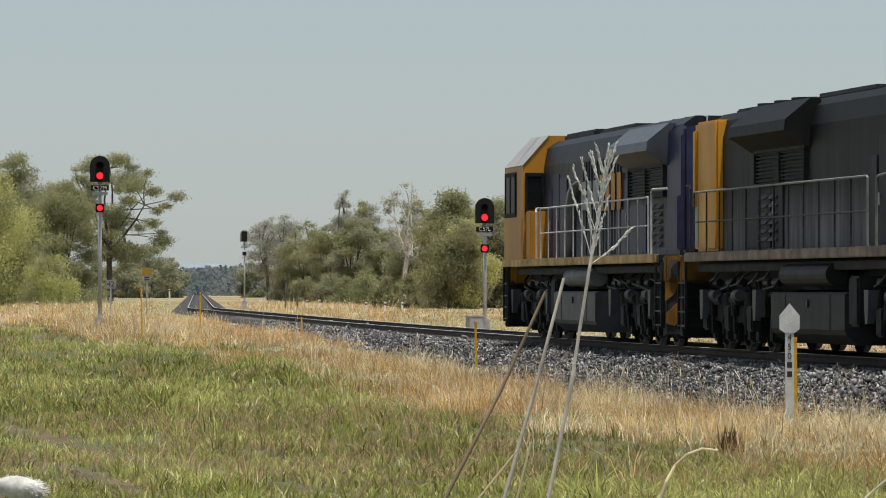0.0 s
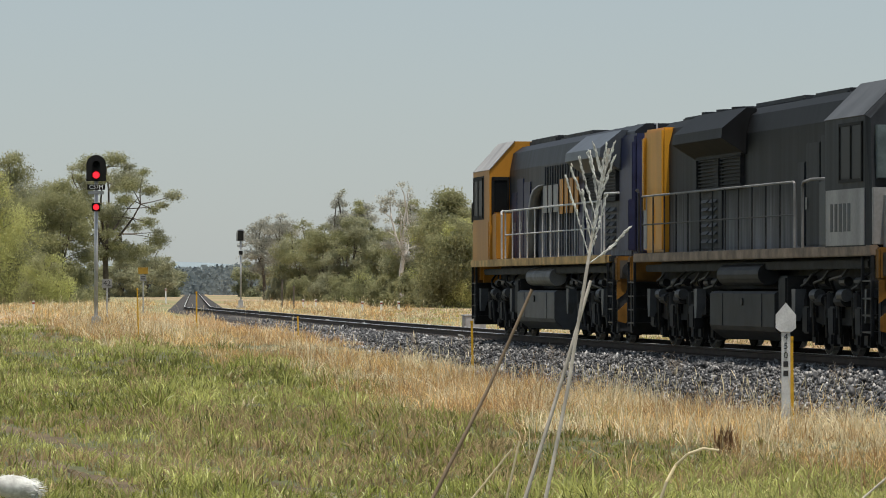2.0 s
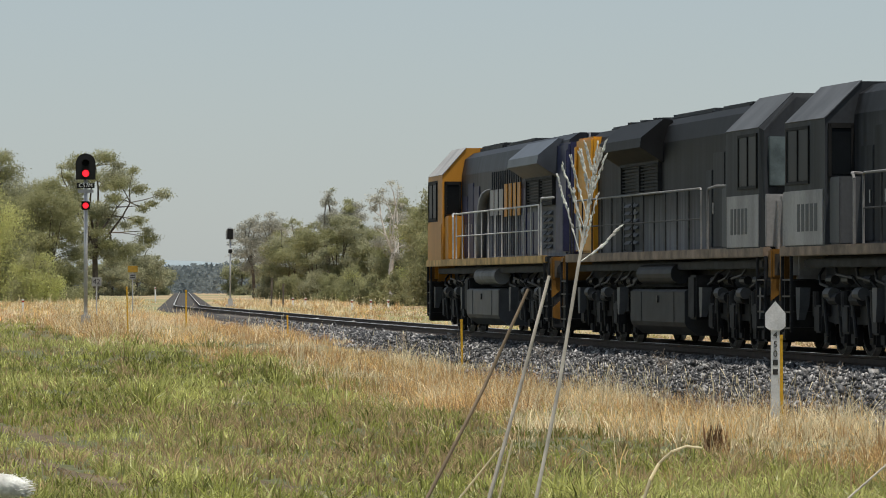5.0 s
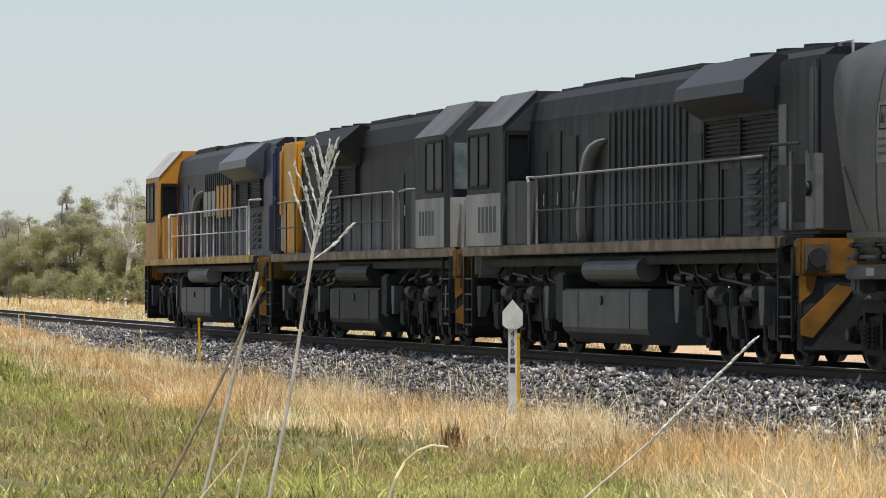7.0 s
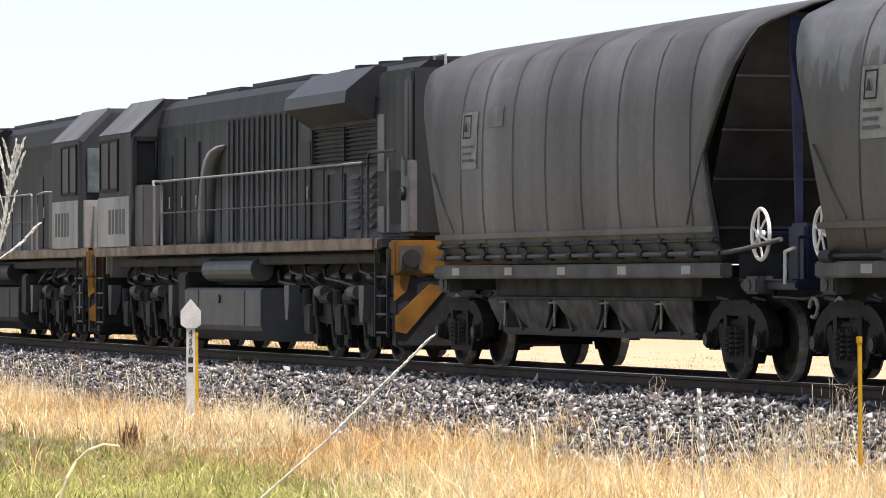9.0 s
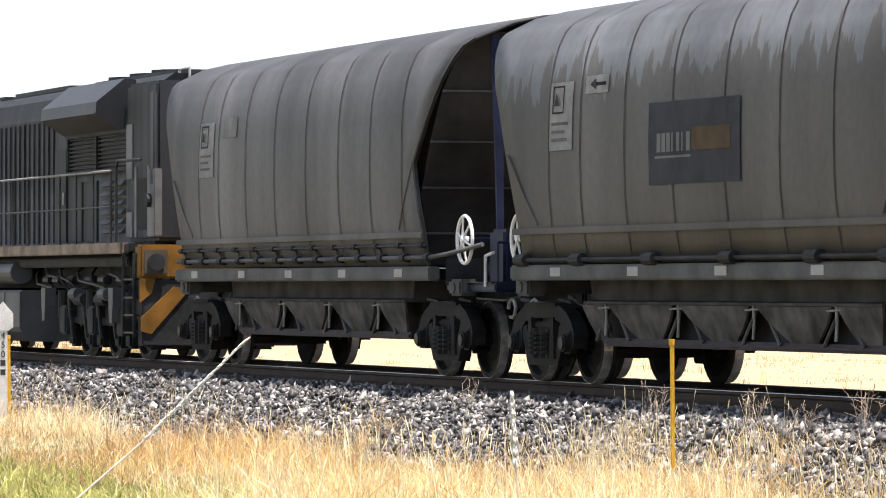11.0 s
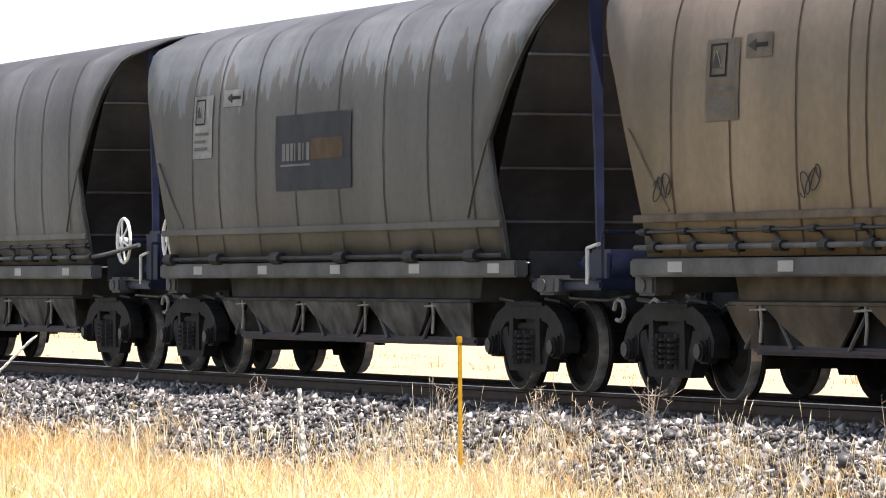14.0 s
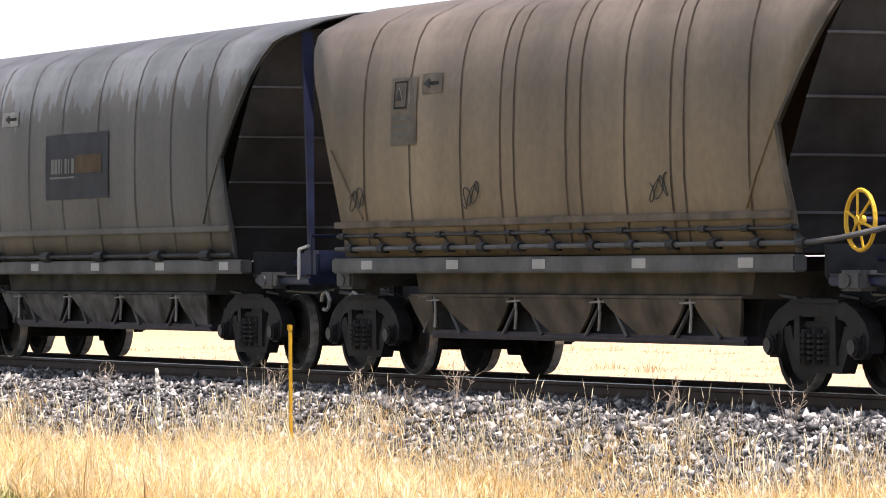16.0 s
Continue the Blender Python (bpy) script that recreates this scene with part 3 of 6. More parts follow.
    box(bm, -1.25, 1.25, Y(0.2), Y(-0.15), 1.2, 2.6, 0.08)
    part("nose", bm, lower, t)
    # rails along the walkway

    rail_mat = scheme.get("rails", "hand")
    us = [5.6 + i * 1.13 for i in range(13)]
    mirror_part("handrail", lambda bm, s: pipe(bm, [(s * 1.43, Y(us[0]), 1.74), (s * 1.43, Y(us[0]), 2.80), (s * 1.43, Y(us[0] + 0.06), 2.84), (s * 1.43, Y(us[-1]), 2.84)], 0.02), rail_mat, t, "tubular walkway handrail")
    mirror_part("middle_rail", lambda bm, s: pipe(bm, [(s * 1.43, Y(us[0]), 2.30), (s * 1.43, Y(us[-1]), 2.30)], 0.014), scheme.get("posts", rail_mat), t)
    pieces("rail_post", us[1:], lambda bm, s, u: rod(bm, (s * 1.43, Y(u), 1.74), (s * 1.43, Y(u), 2.84), 0.016, 6), scheme.get("posts", rail_mat), t)
    mirror_part("cab_grab_rail", lambda bm, s: pipe(bm, [(s * 1.43, Y(5.0), 1.74), (s * 1.43, Y(5.0), 2.76), (s * 1.43, Y(4.94), 2.82), (s * 1.36, Y(4.6), 2.86), (s * 1.1, Y(4.2), 2.86)], 0.024), rail_mat, t, "pale bent grab rail")
    mirror_part("tail_rail", lambda bm, s: pipe(bm, [(s * 1.43, Y(19.5), 1.76), (s * 1.43, Y(19.5), 2.90), (s * 1.43, Y(19.6), 2.98), (s * 1.30, Y(20.5), 2.98)], 0.022), scheme.get("posts", rail_mat), t)
    # fuel tank, reservoirs, steps
    part("fuel_tank", extrude(B(), [(-1.40, 1.0), (-1.34, 1.04), (1.34, 1.04), (1.40, 1.0), (1.40, 0.44), (1.36, 0.36), (1.15, 0.20), (-1.15, 0.20), (-1.36, 0.36), (-1.40, 0.44)], Y(12.75), Y(7.3)), scheme.get("fuel", "tank"), t, "grey fuel tank")
    pieces("tank_strap", (8.3, 11.6), lambda bm, s, u: box(bm, *bx(s, 1.39, 1.412), Y(u + 0.06), Y(u), 0.44, 1.0), scheme.get("fuel", "tank"), t)
    mirror_part("fuel_gauge", lambda bm, s: rod(bm, (s * 1.40, Y(9.9), 0.86), (s * 1.43, Y(9.9), 0.86), 0.07, 12), "steel2", t)
    part("battery_box", box(B(), -1.36, 1.36, Y(7.2), Y(6.6), 0.5, 1.3, 0.04), "under", t)
    mirror_part("cable_trunk", lambda bm, s: box(bm, *bx(s, 1.12, 1.28), Y(19.6), Y(1.0), 1.40, 1.54, 0.02), "under", t)
    mirror_part("air_reservoir", lambda bm, s: rod(bm, (s * 1.22, Y(12.1), 1.33), (s * 1.22, Y(8.6), 1.33), 0.19, 16), scheme.get("tank", "tank"), t, "cylindrical air reservoir")
    for k, a in enumerate((1.5, 2.6, 4.0, 5.2, 12.9, 13.6, 14.6, 15.8, 16.7, 17.9)):
        zz = 1.14 + 0.05 * ((k * 7) % 4)
        ln = 0.9 + 0.25 * ((k * 5) % 3)
        mirror_part("pipe", lambda bm, s: (pipe(bm, [(s * 1.05, Y(a), 1.42), (s * 1.18, Y(a + 0.15), zz + 0.14), (s * 1.22, Y(a + 0.4), zz), (s * 1.2, Y(a + ln), zz - 0.06), (s * 1.05, Y(a + ln + 0.2), zz - 0.3)], 0.024),
                                           rod(bm, (s * 1.1, Y(a + 0.5), 1.2), (s * 1.1, Y(a + 0.9), 1.2), 0.075, 10)), "steel2", t)
    pieces("step", [(u0, u1, z) for u0, u1 in ((0.1, 0.7), (20.0, 20.6)) for z in (0.40, 0.66, 0.92, 1.19)], lambda bm, s, d: box(bm, *bx(s, 1.0, 1.44), Y(d[1]), Y(d[0]), d[2], d[2] + 0.03, 0.005), "steel2", t, "worn step tread")
    pieces("step_side", (0.1, 0.75, 19.98, 20.65), lambda bm, s, u: box(bm, *bx(s, 1.40, 1.45), Y(u), Y(u - 0.05), 0.35, 1.6, 0.005), "under", t)
    # headstocks, ploughs, couplers
    for u0, u1, d in ((-0.25, 0.0, 1), (20.55, 20.85, -1)):
        part("headstock", box(B(), -1.40, 1.40, Y(u1), Y(u0), 1.22, 1.72, 0.03), "dullyellow", t, "grimy yellow end beam")
        bm = B()
        box(bm, -0.16, 0.16, Y(u1) - (0.55 if d < 0 else -0.2), Y(u1) + (0.0 if d < 0 else 0.75), 0.78, 1.02, 0.03)
        part("coupler", bm, "under", t)
        mirror_part("snow_plough_stripe", lambda bm, s: extrude(bm, [(s * 1.38, 0.44), (s * 1.38, 0.64), (s * 0.88, 1.10), (s * 0.64, 1.06), (s * 1.22, 0.40)], *((Y(u1), Y(u1) + 0.03) if d < 0 else (Y(u0) - 0.03, Y(u0)))), "dullyellow", t, "yellow diagonal warning plate")
        mirror_part("stripe_bracket", lambda bm, s: extrude(bm, [(s * 1.40, 0.86), (s * 1.40, 1.22), (s * 1.16, 1.22), (s * 1.22, 1.0)], *((Y(u1), Y(u1) + 0.03) if d < 0 else (Y(u0) - 0.03, Y(u0)))), "dullyellow", t)
        mirror_part("buffer_frame", lambda bm, s: box(bm, *bx(s, 0.98, 1.34), Y(u1) - (0.012 if d < 0 else -0.02), Y(u0) + (0.012 if d > 0 else -0.02), 1.28, 1.64, 0.01), "soottan", t)
        mirror_part("plough", lambda bm, s: box(bm, *bx(s, 0.2, 1.36), Y(u1) + 0.02, Y(u0) - 0.02, 0.22, 1.2, 0.02), "under", t)
        mirror_part("buffer_pad", lambda bm, s: rod(bm, (s * 1.16, Y(u1 if d < 0 else u0) , 1.46), (s * 1.16, Y(u1 if d < 0 else u0) - d * -0.06 , 1.46), 0.13, 14), "under", t)
    # bogies
    for c in (3.7, 17.1):
        def frame_side(bm, s):
            y = Y(c)
            extrude(bm, [(y - 2.6, 0.62), (y - 2.6, 0.95), (y - 1.4, 1.0), (y - 0.9, 0.8), (y - 0.3, 0.8), (y, 1.0), (y + 0.3, 0.8), (y + 0.9, 0.8), (y + 1.4, 1.0), (y + 2.6, 0.95), (y + 2.6, 0.62), (y + 1.2, 0.5), (y - 1.2, 0.5)],
                    *bx(s, 0.98, 1.12), axis="x")
            for k in (-1.9, 0, 1.9):
                box(bm, *bx(s, 1.05, 1.26), y + k - 0.2, y + k + 0.2, 0.35, 0.8, 0.03)
                for e in (-0.33, 0.33):
                    rod(bm, (s * 1.16, y + k + e, 0.62), (s * 1.16, y + k + e, 1.02), 0.085, 10)
            rod(bm, (s * 1.22, y - 1.0, 0.9), (s * 1.22, y - 0.45, 0.9), 0.10, 10)
            rod(bm, (s * 1.22, y + 0.45, 0.9), (s * 1.22, y + 1.0, 0.9), 0.10, 10)
        mirror_part("bogie_frame", frame_side, "under", t, "oily cast bogie side frame")
        pieces("sand_box", (-2.3, 2.8) if c < 10 else (-1.75, 2.8), lambda bm, s, k: loft(bm, [[(s * (1.33 - w), Y(c) + k - w, z), (s * 1.36, Y(c) + k - w, z), (s * 1.36, Y(c) + k + w, z), (s * (1.33 - w), Y(c) + k + w, z)] for w, z in ((0.07, 0.55), (0.13, 0.78), (0.15, 1.08))]), "tank", t, "grey tapered sand box")
        pieces("brake_cylinder", (-1.0, 0.95), lambda bm, s, k: rod(bm, (s * 1.25, Y(c) + k - 0.2, 0.98), (s * 1.25, Y(c) + k + 0.2, 0.98), 0.1, 12), "locograyer", t)
        pieces("brake_hanger", (-1.45, -0.5, 0.45, 1.4), lambda bm, s, k: rod(bm, (s * 1.2, Y(c) + k, 0.3), (s * 1.24, Y(c) + k + 0.1, 0.95), 0.03, 6), "steel2", t)
        part("traction_motor", box(B(), -0.66, 0.66, Y(c) - 2.75, Y(c) + 2.75, 0.16, 1.12, 0.06), "under", t)
        pieces("brake_block", (-2.45, -1.3, -0.6, 0.6, 1.3, 2.45), lambda bm, s, k: box(bm, *bx(s, 0.66, 0.98), Y(c) + k - 0.16, Y(c) + k + 0.16, 0.15, 0.78, 0.04), "under", t)
        for k in (-1.9, 0, 1.9):
            wheelset(t, Y(c) + k, 0.52)
    for extra in scheme.get("extra", ()):
        extra(t, Y)
    VEHICLES.append((t, l_front - 10.4, turned))
    return t


# lit copy of the yellow: sunlight on the second hood end, in paint
M["tailyellow"] = material("sunlit_yellow_paint", (0.64, 0.30, 0.028), 0.45, vary=0.12, scale=1.5, bump=0.02, stretch=(1, 1, 0.3))
M["darktank"] = material("sooty_tank", (0.030, 0.032, 0.036), 0.6, vary=0.3, scale=2, bump=0.03)
M["palegrey"] = material("faded_pale_grey", (0.17, 0.172, 0.178), 0.6, vary=0.25, scale=2, bump=0.02)
M["duct"] = material("pale_duct", (0.14, 0.142, 0.146), 0.5, vary=0.2, scale=2, bump=0.02)
# windscreens: the bright reflection is painted in as a paler teal
M["tealglass"] = material("glass_with_glare", (0.13, 0.16, 0.165), 0.35, vary=0.3, scale=3, bump=0, gloss=0.1)
M["dullrail"] = material("sooty_handrail", (0.21, 0.207, 0.205), 0.55, vary=0.2, bump=0)
M["treadsteel"] = material("worn_tread_steel", (0.50, 0.49, 0.47), 0.38, 0.7, vary=0.3, scale=9, fine=60, bump=0)
M["slate"] = material("dusty_slate_paint", (0.021, 0.023, 0.027), 0.45, vary=0.25, scale=1.5, bump=0.02)
M["dullyellow"] = material("grimy_yellow", (0.18, 0.086, 0.015), 0.6, vary=0.3, scale=3, bump=0.03)
M["wheel"] = material("wheel_steel", (0.012, 0.0118, 0.012), 0.6, 0.0, gloss=0.12, vary=0.4, scale=6, bump=0.05)
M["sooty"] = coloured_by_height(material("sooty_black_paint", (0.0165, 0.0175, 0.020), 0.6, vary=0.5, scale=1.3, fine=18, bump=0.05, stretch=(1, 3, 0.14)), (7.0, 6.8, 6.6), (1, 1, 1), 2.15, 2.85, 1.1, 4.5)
# roof slopes darkened in the colour because they face the bright sky
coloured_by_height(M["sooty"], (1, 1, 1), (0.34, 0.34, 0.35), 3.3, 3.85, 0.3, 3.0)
M["soottan"] = material("dusty_brown_underside", (0.085, 0.072, 0.058), 0.8, vary=0.4, scale=2, fine=12, bump=0.05)
# paler low down, darker towards the roof
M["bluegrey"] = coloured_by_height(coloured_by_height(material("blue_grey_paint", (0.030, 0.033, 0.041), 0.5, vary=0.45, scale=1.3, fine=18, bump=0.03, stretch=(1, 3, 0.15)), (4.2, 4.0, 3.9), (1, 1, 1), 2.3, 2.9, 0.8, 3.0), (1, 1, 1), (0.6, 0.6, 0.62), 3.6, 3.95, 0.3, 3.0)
M["steel2"] = material("grimy_pipe", (0.034, 0.035, 0.037), 0.5, 0.4, vary=0.3, scale=6, bump=0)
# leading locomotive's wings: light on their slopes is put into this blue-grey
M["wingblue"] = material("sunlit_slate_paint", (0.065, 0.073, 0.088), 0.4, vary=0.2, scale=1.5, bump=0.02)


def livery_bars(t, Y):
    """Large lettering on the hood, as plain blocks in its colours."""
    def go(bm, s):
        for i, w in enumerate((0.55, 0.5, 0.6)):
            box(bm, *bx(s, 1.05, 1.062), Y(8.9 + i * 0.75 + w), Y(8.9 + i * 0.75), 2.75, 3.35)
    mirror_part("lettering_block", go, "panel", t, "large pale lettering block")
    mirror_part("yellow_flash", lambda bm, s: [box(bm, *bx(s, 1.05, 1.063), Y(11.3 + i * 0.7 + 0.42), Y(11.3 + i * 0.7), 2.7, 3.45) for i in range(4)], "yellow", t, "yellow lettering block")


def number_bars(t, Y):
    def go(bm, s):
        for i in range(5):
            box(bm, *bx(s, 1.476, 1.480), Y(1.35 + i * 0.30 + 0.19), Y(1.35 + i * 0.30), 1.98, 2.42)
    mirror_part("number_bar", go, "locograyer", t)


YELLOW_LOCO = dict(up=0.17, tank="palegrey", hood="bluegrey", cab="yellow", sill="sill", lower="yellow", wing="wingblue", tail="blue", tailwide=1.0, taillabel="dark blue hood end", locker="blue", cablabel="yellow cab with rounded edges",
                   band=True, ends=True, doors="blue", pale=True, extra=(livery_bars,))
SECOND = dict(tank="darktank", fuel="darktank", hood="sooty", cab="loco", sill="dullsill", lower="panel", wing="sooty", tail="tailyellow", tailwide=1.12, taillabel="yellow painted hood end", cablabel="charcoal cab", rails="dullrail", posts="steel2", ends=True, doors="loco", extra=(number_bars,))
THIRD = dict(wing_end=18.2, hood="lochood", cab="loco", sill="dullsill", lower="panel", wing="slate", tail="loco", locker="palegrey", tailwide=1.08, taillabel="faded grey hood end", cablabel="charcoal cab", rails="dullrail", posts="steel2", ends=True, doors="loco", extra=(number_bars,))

locomotive("leading diesel locomotive with yellow cab and blue-grey hood on the track", YELLOW_LOCO, 110.0)
locomotive("sooty charcoal diesel locomotive with yellow hood end, cab trailing", SECOND, 87.85, True, -2.9, 0)
locomotive("sooty charcoal diesel locomotive with pale cab panel, cab leading", THIRD, 65.9)


def hopper(label, scheme, l_front):
    """A curved-sided grain hopper; u runs back from the front of its sill. Its top overhangs the rear platform."""
    t = thing("hopper_wagon", label, "railway wagon", "grain hoppers of the train")
    Y = lambda u: 5.8 - u
    skin = scheme["skin"]
    half = [(1.37, 1.36), (1.425, 1.75), (1.46, 2.10), (1.47, 2.60), (1.46, 3.10), (1.435, 3.40), (1.395, 3.62), (1.335, 3.82), (1.25, 3.98), (1.17, 4.06), (0.80, 4.24), (0.42, 4.33), (0.0, 4.36)]
    prof = half + [(-x, z) for x, z in half[-2::-1]]

    def front(z):
        return float(np.interp(z, [1.3, 1.9, 3.05, 3.45, 3.98, 4.3], [0.2, 0.18, -0.34, -0.62, -0.95, -0.95]))

    def back(z):
        return float(np.interp(z, [1.3, 1.73, 2.66, 3.0, 3.3, 4.0, 4.15, 4.3], [11.38, 11.36, 11.10, 11.46, 11.75, 12.36, 12.80, 12.92]))

    bm = B()
    n = 26
    grid = []
    for i in range(n + 1):
        f = i / n
        grid.append([bm.verts.new((x, Y(front(z) * (1 - f) + back(z) * f), z)) for x, z in prof])
    for a, b in zip(grid, grid[1:]):
        for j in range(len(prof) - 1):
            bm.faces.new((a[j], a[j + 1], b[j + 1], b[j]))
    bmesh.ops.recalc_face_normals(bm, faces=bm.faces[:])
    bmesh.ops.solidify(bm, geom=bm.faces[:], thickness=0.03)
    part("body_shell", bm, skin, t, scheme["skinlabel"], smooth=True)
    # welded seams on the sides
    for u in scheme["seams"]:
        bm = B()
        ring = [bm.verts.new((x * 1.004 + (0.005 if x > 0 else -0.005), Y(u), z + 0.006)) for x, z in prof]
        ring2 = [bm.verts.new((v.co.x, v.co.y - 0.026, v.co.z)) for v in ring]
        for a, b, c, d in zip(ring, ring[1:], ring2[1:], ring2):
            bm.faces.new((a, b, c, d))
        bmesh.ops.solidify(bm, geom=bm.faces[:], thickness=0.016)
        part("seam", bm, scheme["seam"], t)
    # sloping end sheets with stiffeners
    bm = B()
    def endy(z):
        return 10.75 + 1.65 * max(0, (z - 1.36) / 2.8)
    def wide(z):
        return float(np.interp(z, [p[1] for p in half], [p[0] for p in half])) - 0.035
    zs = [1.36, 1.7, 2.1, 2.6, 3.0, 3.4, 3.7, 3.9, 4.05, 4.15]
    cols = [[bm.verts.new((k * wide(z), Y(endy(z)), z)) for k in (-1, -0.5, 0, 0.5, 1)] for z in zs]
    for a, b in zip(cols, cols[1:]):
        for j in range(4):
            bm.faces.new((a[j], a[j + 1], b[j + 1], b[j]))
    bmesh.ops.solidify(bm, geom=bm.faces[:], thickness=0.02)
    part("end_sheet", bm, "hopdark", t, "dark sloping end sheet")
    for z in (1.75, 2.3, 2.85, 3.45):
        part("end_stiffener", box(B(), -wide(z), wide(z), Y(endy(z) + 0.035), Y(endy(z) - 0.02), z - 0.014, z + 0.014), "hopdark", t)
    bm = B()
    cols = [[bm.verts.new((k * wide(z), Y(front(z) + 0.08), z)) for k in (-1, 0, 1)] for z in zs]
    for a, b in zip(cols, cols[1:]):
        for j in range(2):
            bm.faces.new((a[j], a[j + 1], b[j + 1], b[j]))
    bmesh.ops.solidify(bm, geom=bm.faces[:], thickness=0.02)
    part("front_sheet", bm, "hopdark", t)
    # rear edge stiffener of the side sheet
    def edge(bm, s):
        ring = []
        for x, z in half[:-3]:
            y = Y(back(z))
            ring.append([(s * (x + 0.014), y + 0.06, z), (s * (x + 0.014), y - 0.008, z), (s * (x - 0.022), y - 0.008, z), (s * (x - 0.022), y + 0.06, z)])
        loft(bm, ring)
    mirror_part("edge_strip", edge, "soot" if skin != "hoptan" else "soottan", t)
    # slanting stiffeners at the four lower corners of the side sheets
    def brace(bm, s, d):
        ua, za, ub, zb = d
        at = lambda z: float(np.interp(z, [p[1] for p in half], [p[0] for p in half])) + 0.008
        pts = [(s * at(za + (zb - za) * k / 5), Y(ua + (ub - ua) * k / 5), za + (zb - za) * k / 5) for k in range(6)]
        pipe(bm, pts, 0.013, 6)
    pieces("corner_brace", ((11.06, 2.62, 10.40, 1.80), (-0.02, 2.60, 0.85, 1.80)), brace, skin, t)
    # lower flange, catwalk pipe, sill
    mirror_part("side_flange", lambda bm, s: box(bm, *bx(s, 1.40, 1.462), Y(11.36), Y(0.05), 1.69, 1.765, 0.008), skin if skin != "hoptan" else "rustflange", t)

    if scheme["pipes"]:
        pieces("pipe_clamp", [0.45 + i * 0.92 for i in range(13)], lambda bm, s, u: (rod(bm, (s * 1.45, Y(u), 1.45), (s * 1.45, Y(u + 0.16), 1.45), 0.052, 10), box(bm, *bx(s, 1.36, 1.45), Y(u + 0.12), Y(u + 0.04), 1.40, 1.50, 0.01)), "under", t)
        pieces("rod_clip", [0.2 + i * 0.92 for i in range(13)], lambda bm, s, u: (rod(bm, (s * 1.44, Y(u), 1.60), (s * 1.44, Y(u + 0.14), 1.60), 0.036, 8), rod(bm, (s * 1.40, Y(u + 0.07), 1.60), (s * 1.44, Y(u + 0.32), 1.49), 0.012, 5)), "under", t)
        mirror_part("release_rod", lambda bm, s: pipe(bm, [(s * 1.44, Y(0.1), 1.60), (s * 1.44, Y(11.5), 1.60)], 0.017, 6), "darktank", t)
        mirror_part("train_pipe", lambda bm, s: pipe(bm, [(s * 1.45, Y(0.1), 1.45), (s * 1.45, Y(11.6), 1.45), (s * 1.40, Y(12.2), 1.49), (s * 1.2, Y(12.9), 1.60)], 0.028, 8), "hopsill", t)
    else:
        mirror_part("lever_shaft", lambda bm, s: pipe(bm, [(s * 1.44, Y(0.2), 1.40), (s * 1.44, Y(11.4), 1.40)], 0.025, 8), "under", t)
        pieces("lever_hub", (0.2, 2.0, 4.2, 6.4, 8.6, 10.4), lambda bm, s, u: rod(bm, (s * 1.44, Y(u), 1.40), (s * 1.44, Y(u + 0.3), 1.40), 0.07, 10), "under", t)
    mirror_part("side_sill", lambda bm, s: box(bm, *bx(s, 1.30, 1.45), Y(scheme["sill_end"]), Y(-0.05), 1.17, 1.345, 0.02), "hopsill", t, "grimy side sill beam")
    for u in scheme["patches"]:
        mirror_part("reflector", lambda bm, s: box(bm, *bx(s, 1.45, 1.456), Y(u + 0.32), Y(u), 1.215, 1.315), "reflector", t)
    # discharge hoppers
    bm = B()
    loft(bm, [[(-w, Y(a), z), (w, Y(a), z), (w, Y(b), z), (-w, Y(b), z)] for w, a, b, z in ((1.05, 1.5, 9.85, 1.18), (1.05, 1.6, 9.78, 0.95), (1.17, 1.6, 9.78, 0.935), (1.17, 1.6, 9.78, 0.905))])
    part("hopper_skirt", bm, scheme["low"], t)
    for i, c in enumerate((1.85, 3.31, 5.43, 7.55, 9.2)):
        ht, hb = (0.33, 0.14) if i == 0 else (0.55, 0.25) if i == 4 else (0.98, 0.30)
        # pocket bodies are dark, painting recess shade between the paler face plates
        bm = B()
        loft(bm, [[(-w, Y(c - a), z), (w, Y(c - a), z), (w, Y(c + a), z), (-w, Y(c + a), z)] for w, a, z in ((0.90, ht, 0.90), (0.80, hb, 0.50))])
        part("discharge_pocket", bm, "under", t, "tapered discharge pocket")
        mirror_part("pocket_plate", lambda bm, s: loft(bm, [[(s * (x - 0.03), Y(c - w), z), (s * x, Y(c - w), z), (s * x, Y(c + w), z), (s * (x - 0.03), Y(c + w), z)] for x, w, z in ((1.16, ht, 0.90), (1.10, ht * 0.62 + hb * 0.38, 0.72), (1.02, hb, 0.50))]), scheme["pocket"], t, "stained sloping face plate")
        e = (2.23, 4.39, 6.48, 8.6, 9.0)[i]

        if i < 4:
            pieces("gate_brace", (-1, 1), lambda bm, s, k: rod(bm, (s * 1.05, Y(e + 0.5 * k), 0.5), (s * 1.05, Y(e + 0.12 * k), 0.86), 0.022, 6), "hopsill", t)
            mirror_part("gate_lever", lambda bm, s: (pipe(bm, [(s * 1.14, Y(e), 0.56), (s * 1.14, Y(e + 0.03), 0.74), (s * 1.14, Y(e), 0.92)], 0.017, 6), rod(bm, (s * 1.14, Y(e - 0.22), 0.86), (s * 1.14, Y(e + 0.14), 0.87), 0.013, 6)), "leverpale", t, "worn pale gate lever")
    part("brake_rigging", box(B(), -1.06, 1.06, Y(9.65), Y(1.9), 0.44, 0.53, 0.03), "gateshaft", t, "purplish discharge gate beam")
    # dark box added behind the pockets so their openings look shaded
    part("gate_frame", box(B(), -0.86, 0.86, Y(9.6), Y(1.7), 0.50, 0.92, 0.02), "under", t)
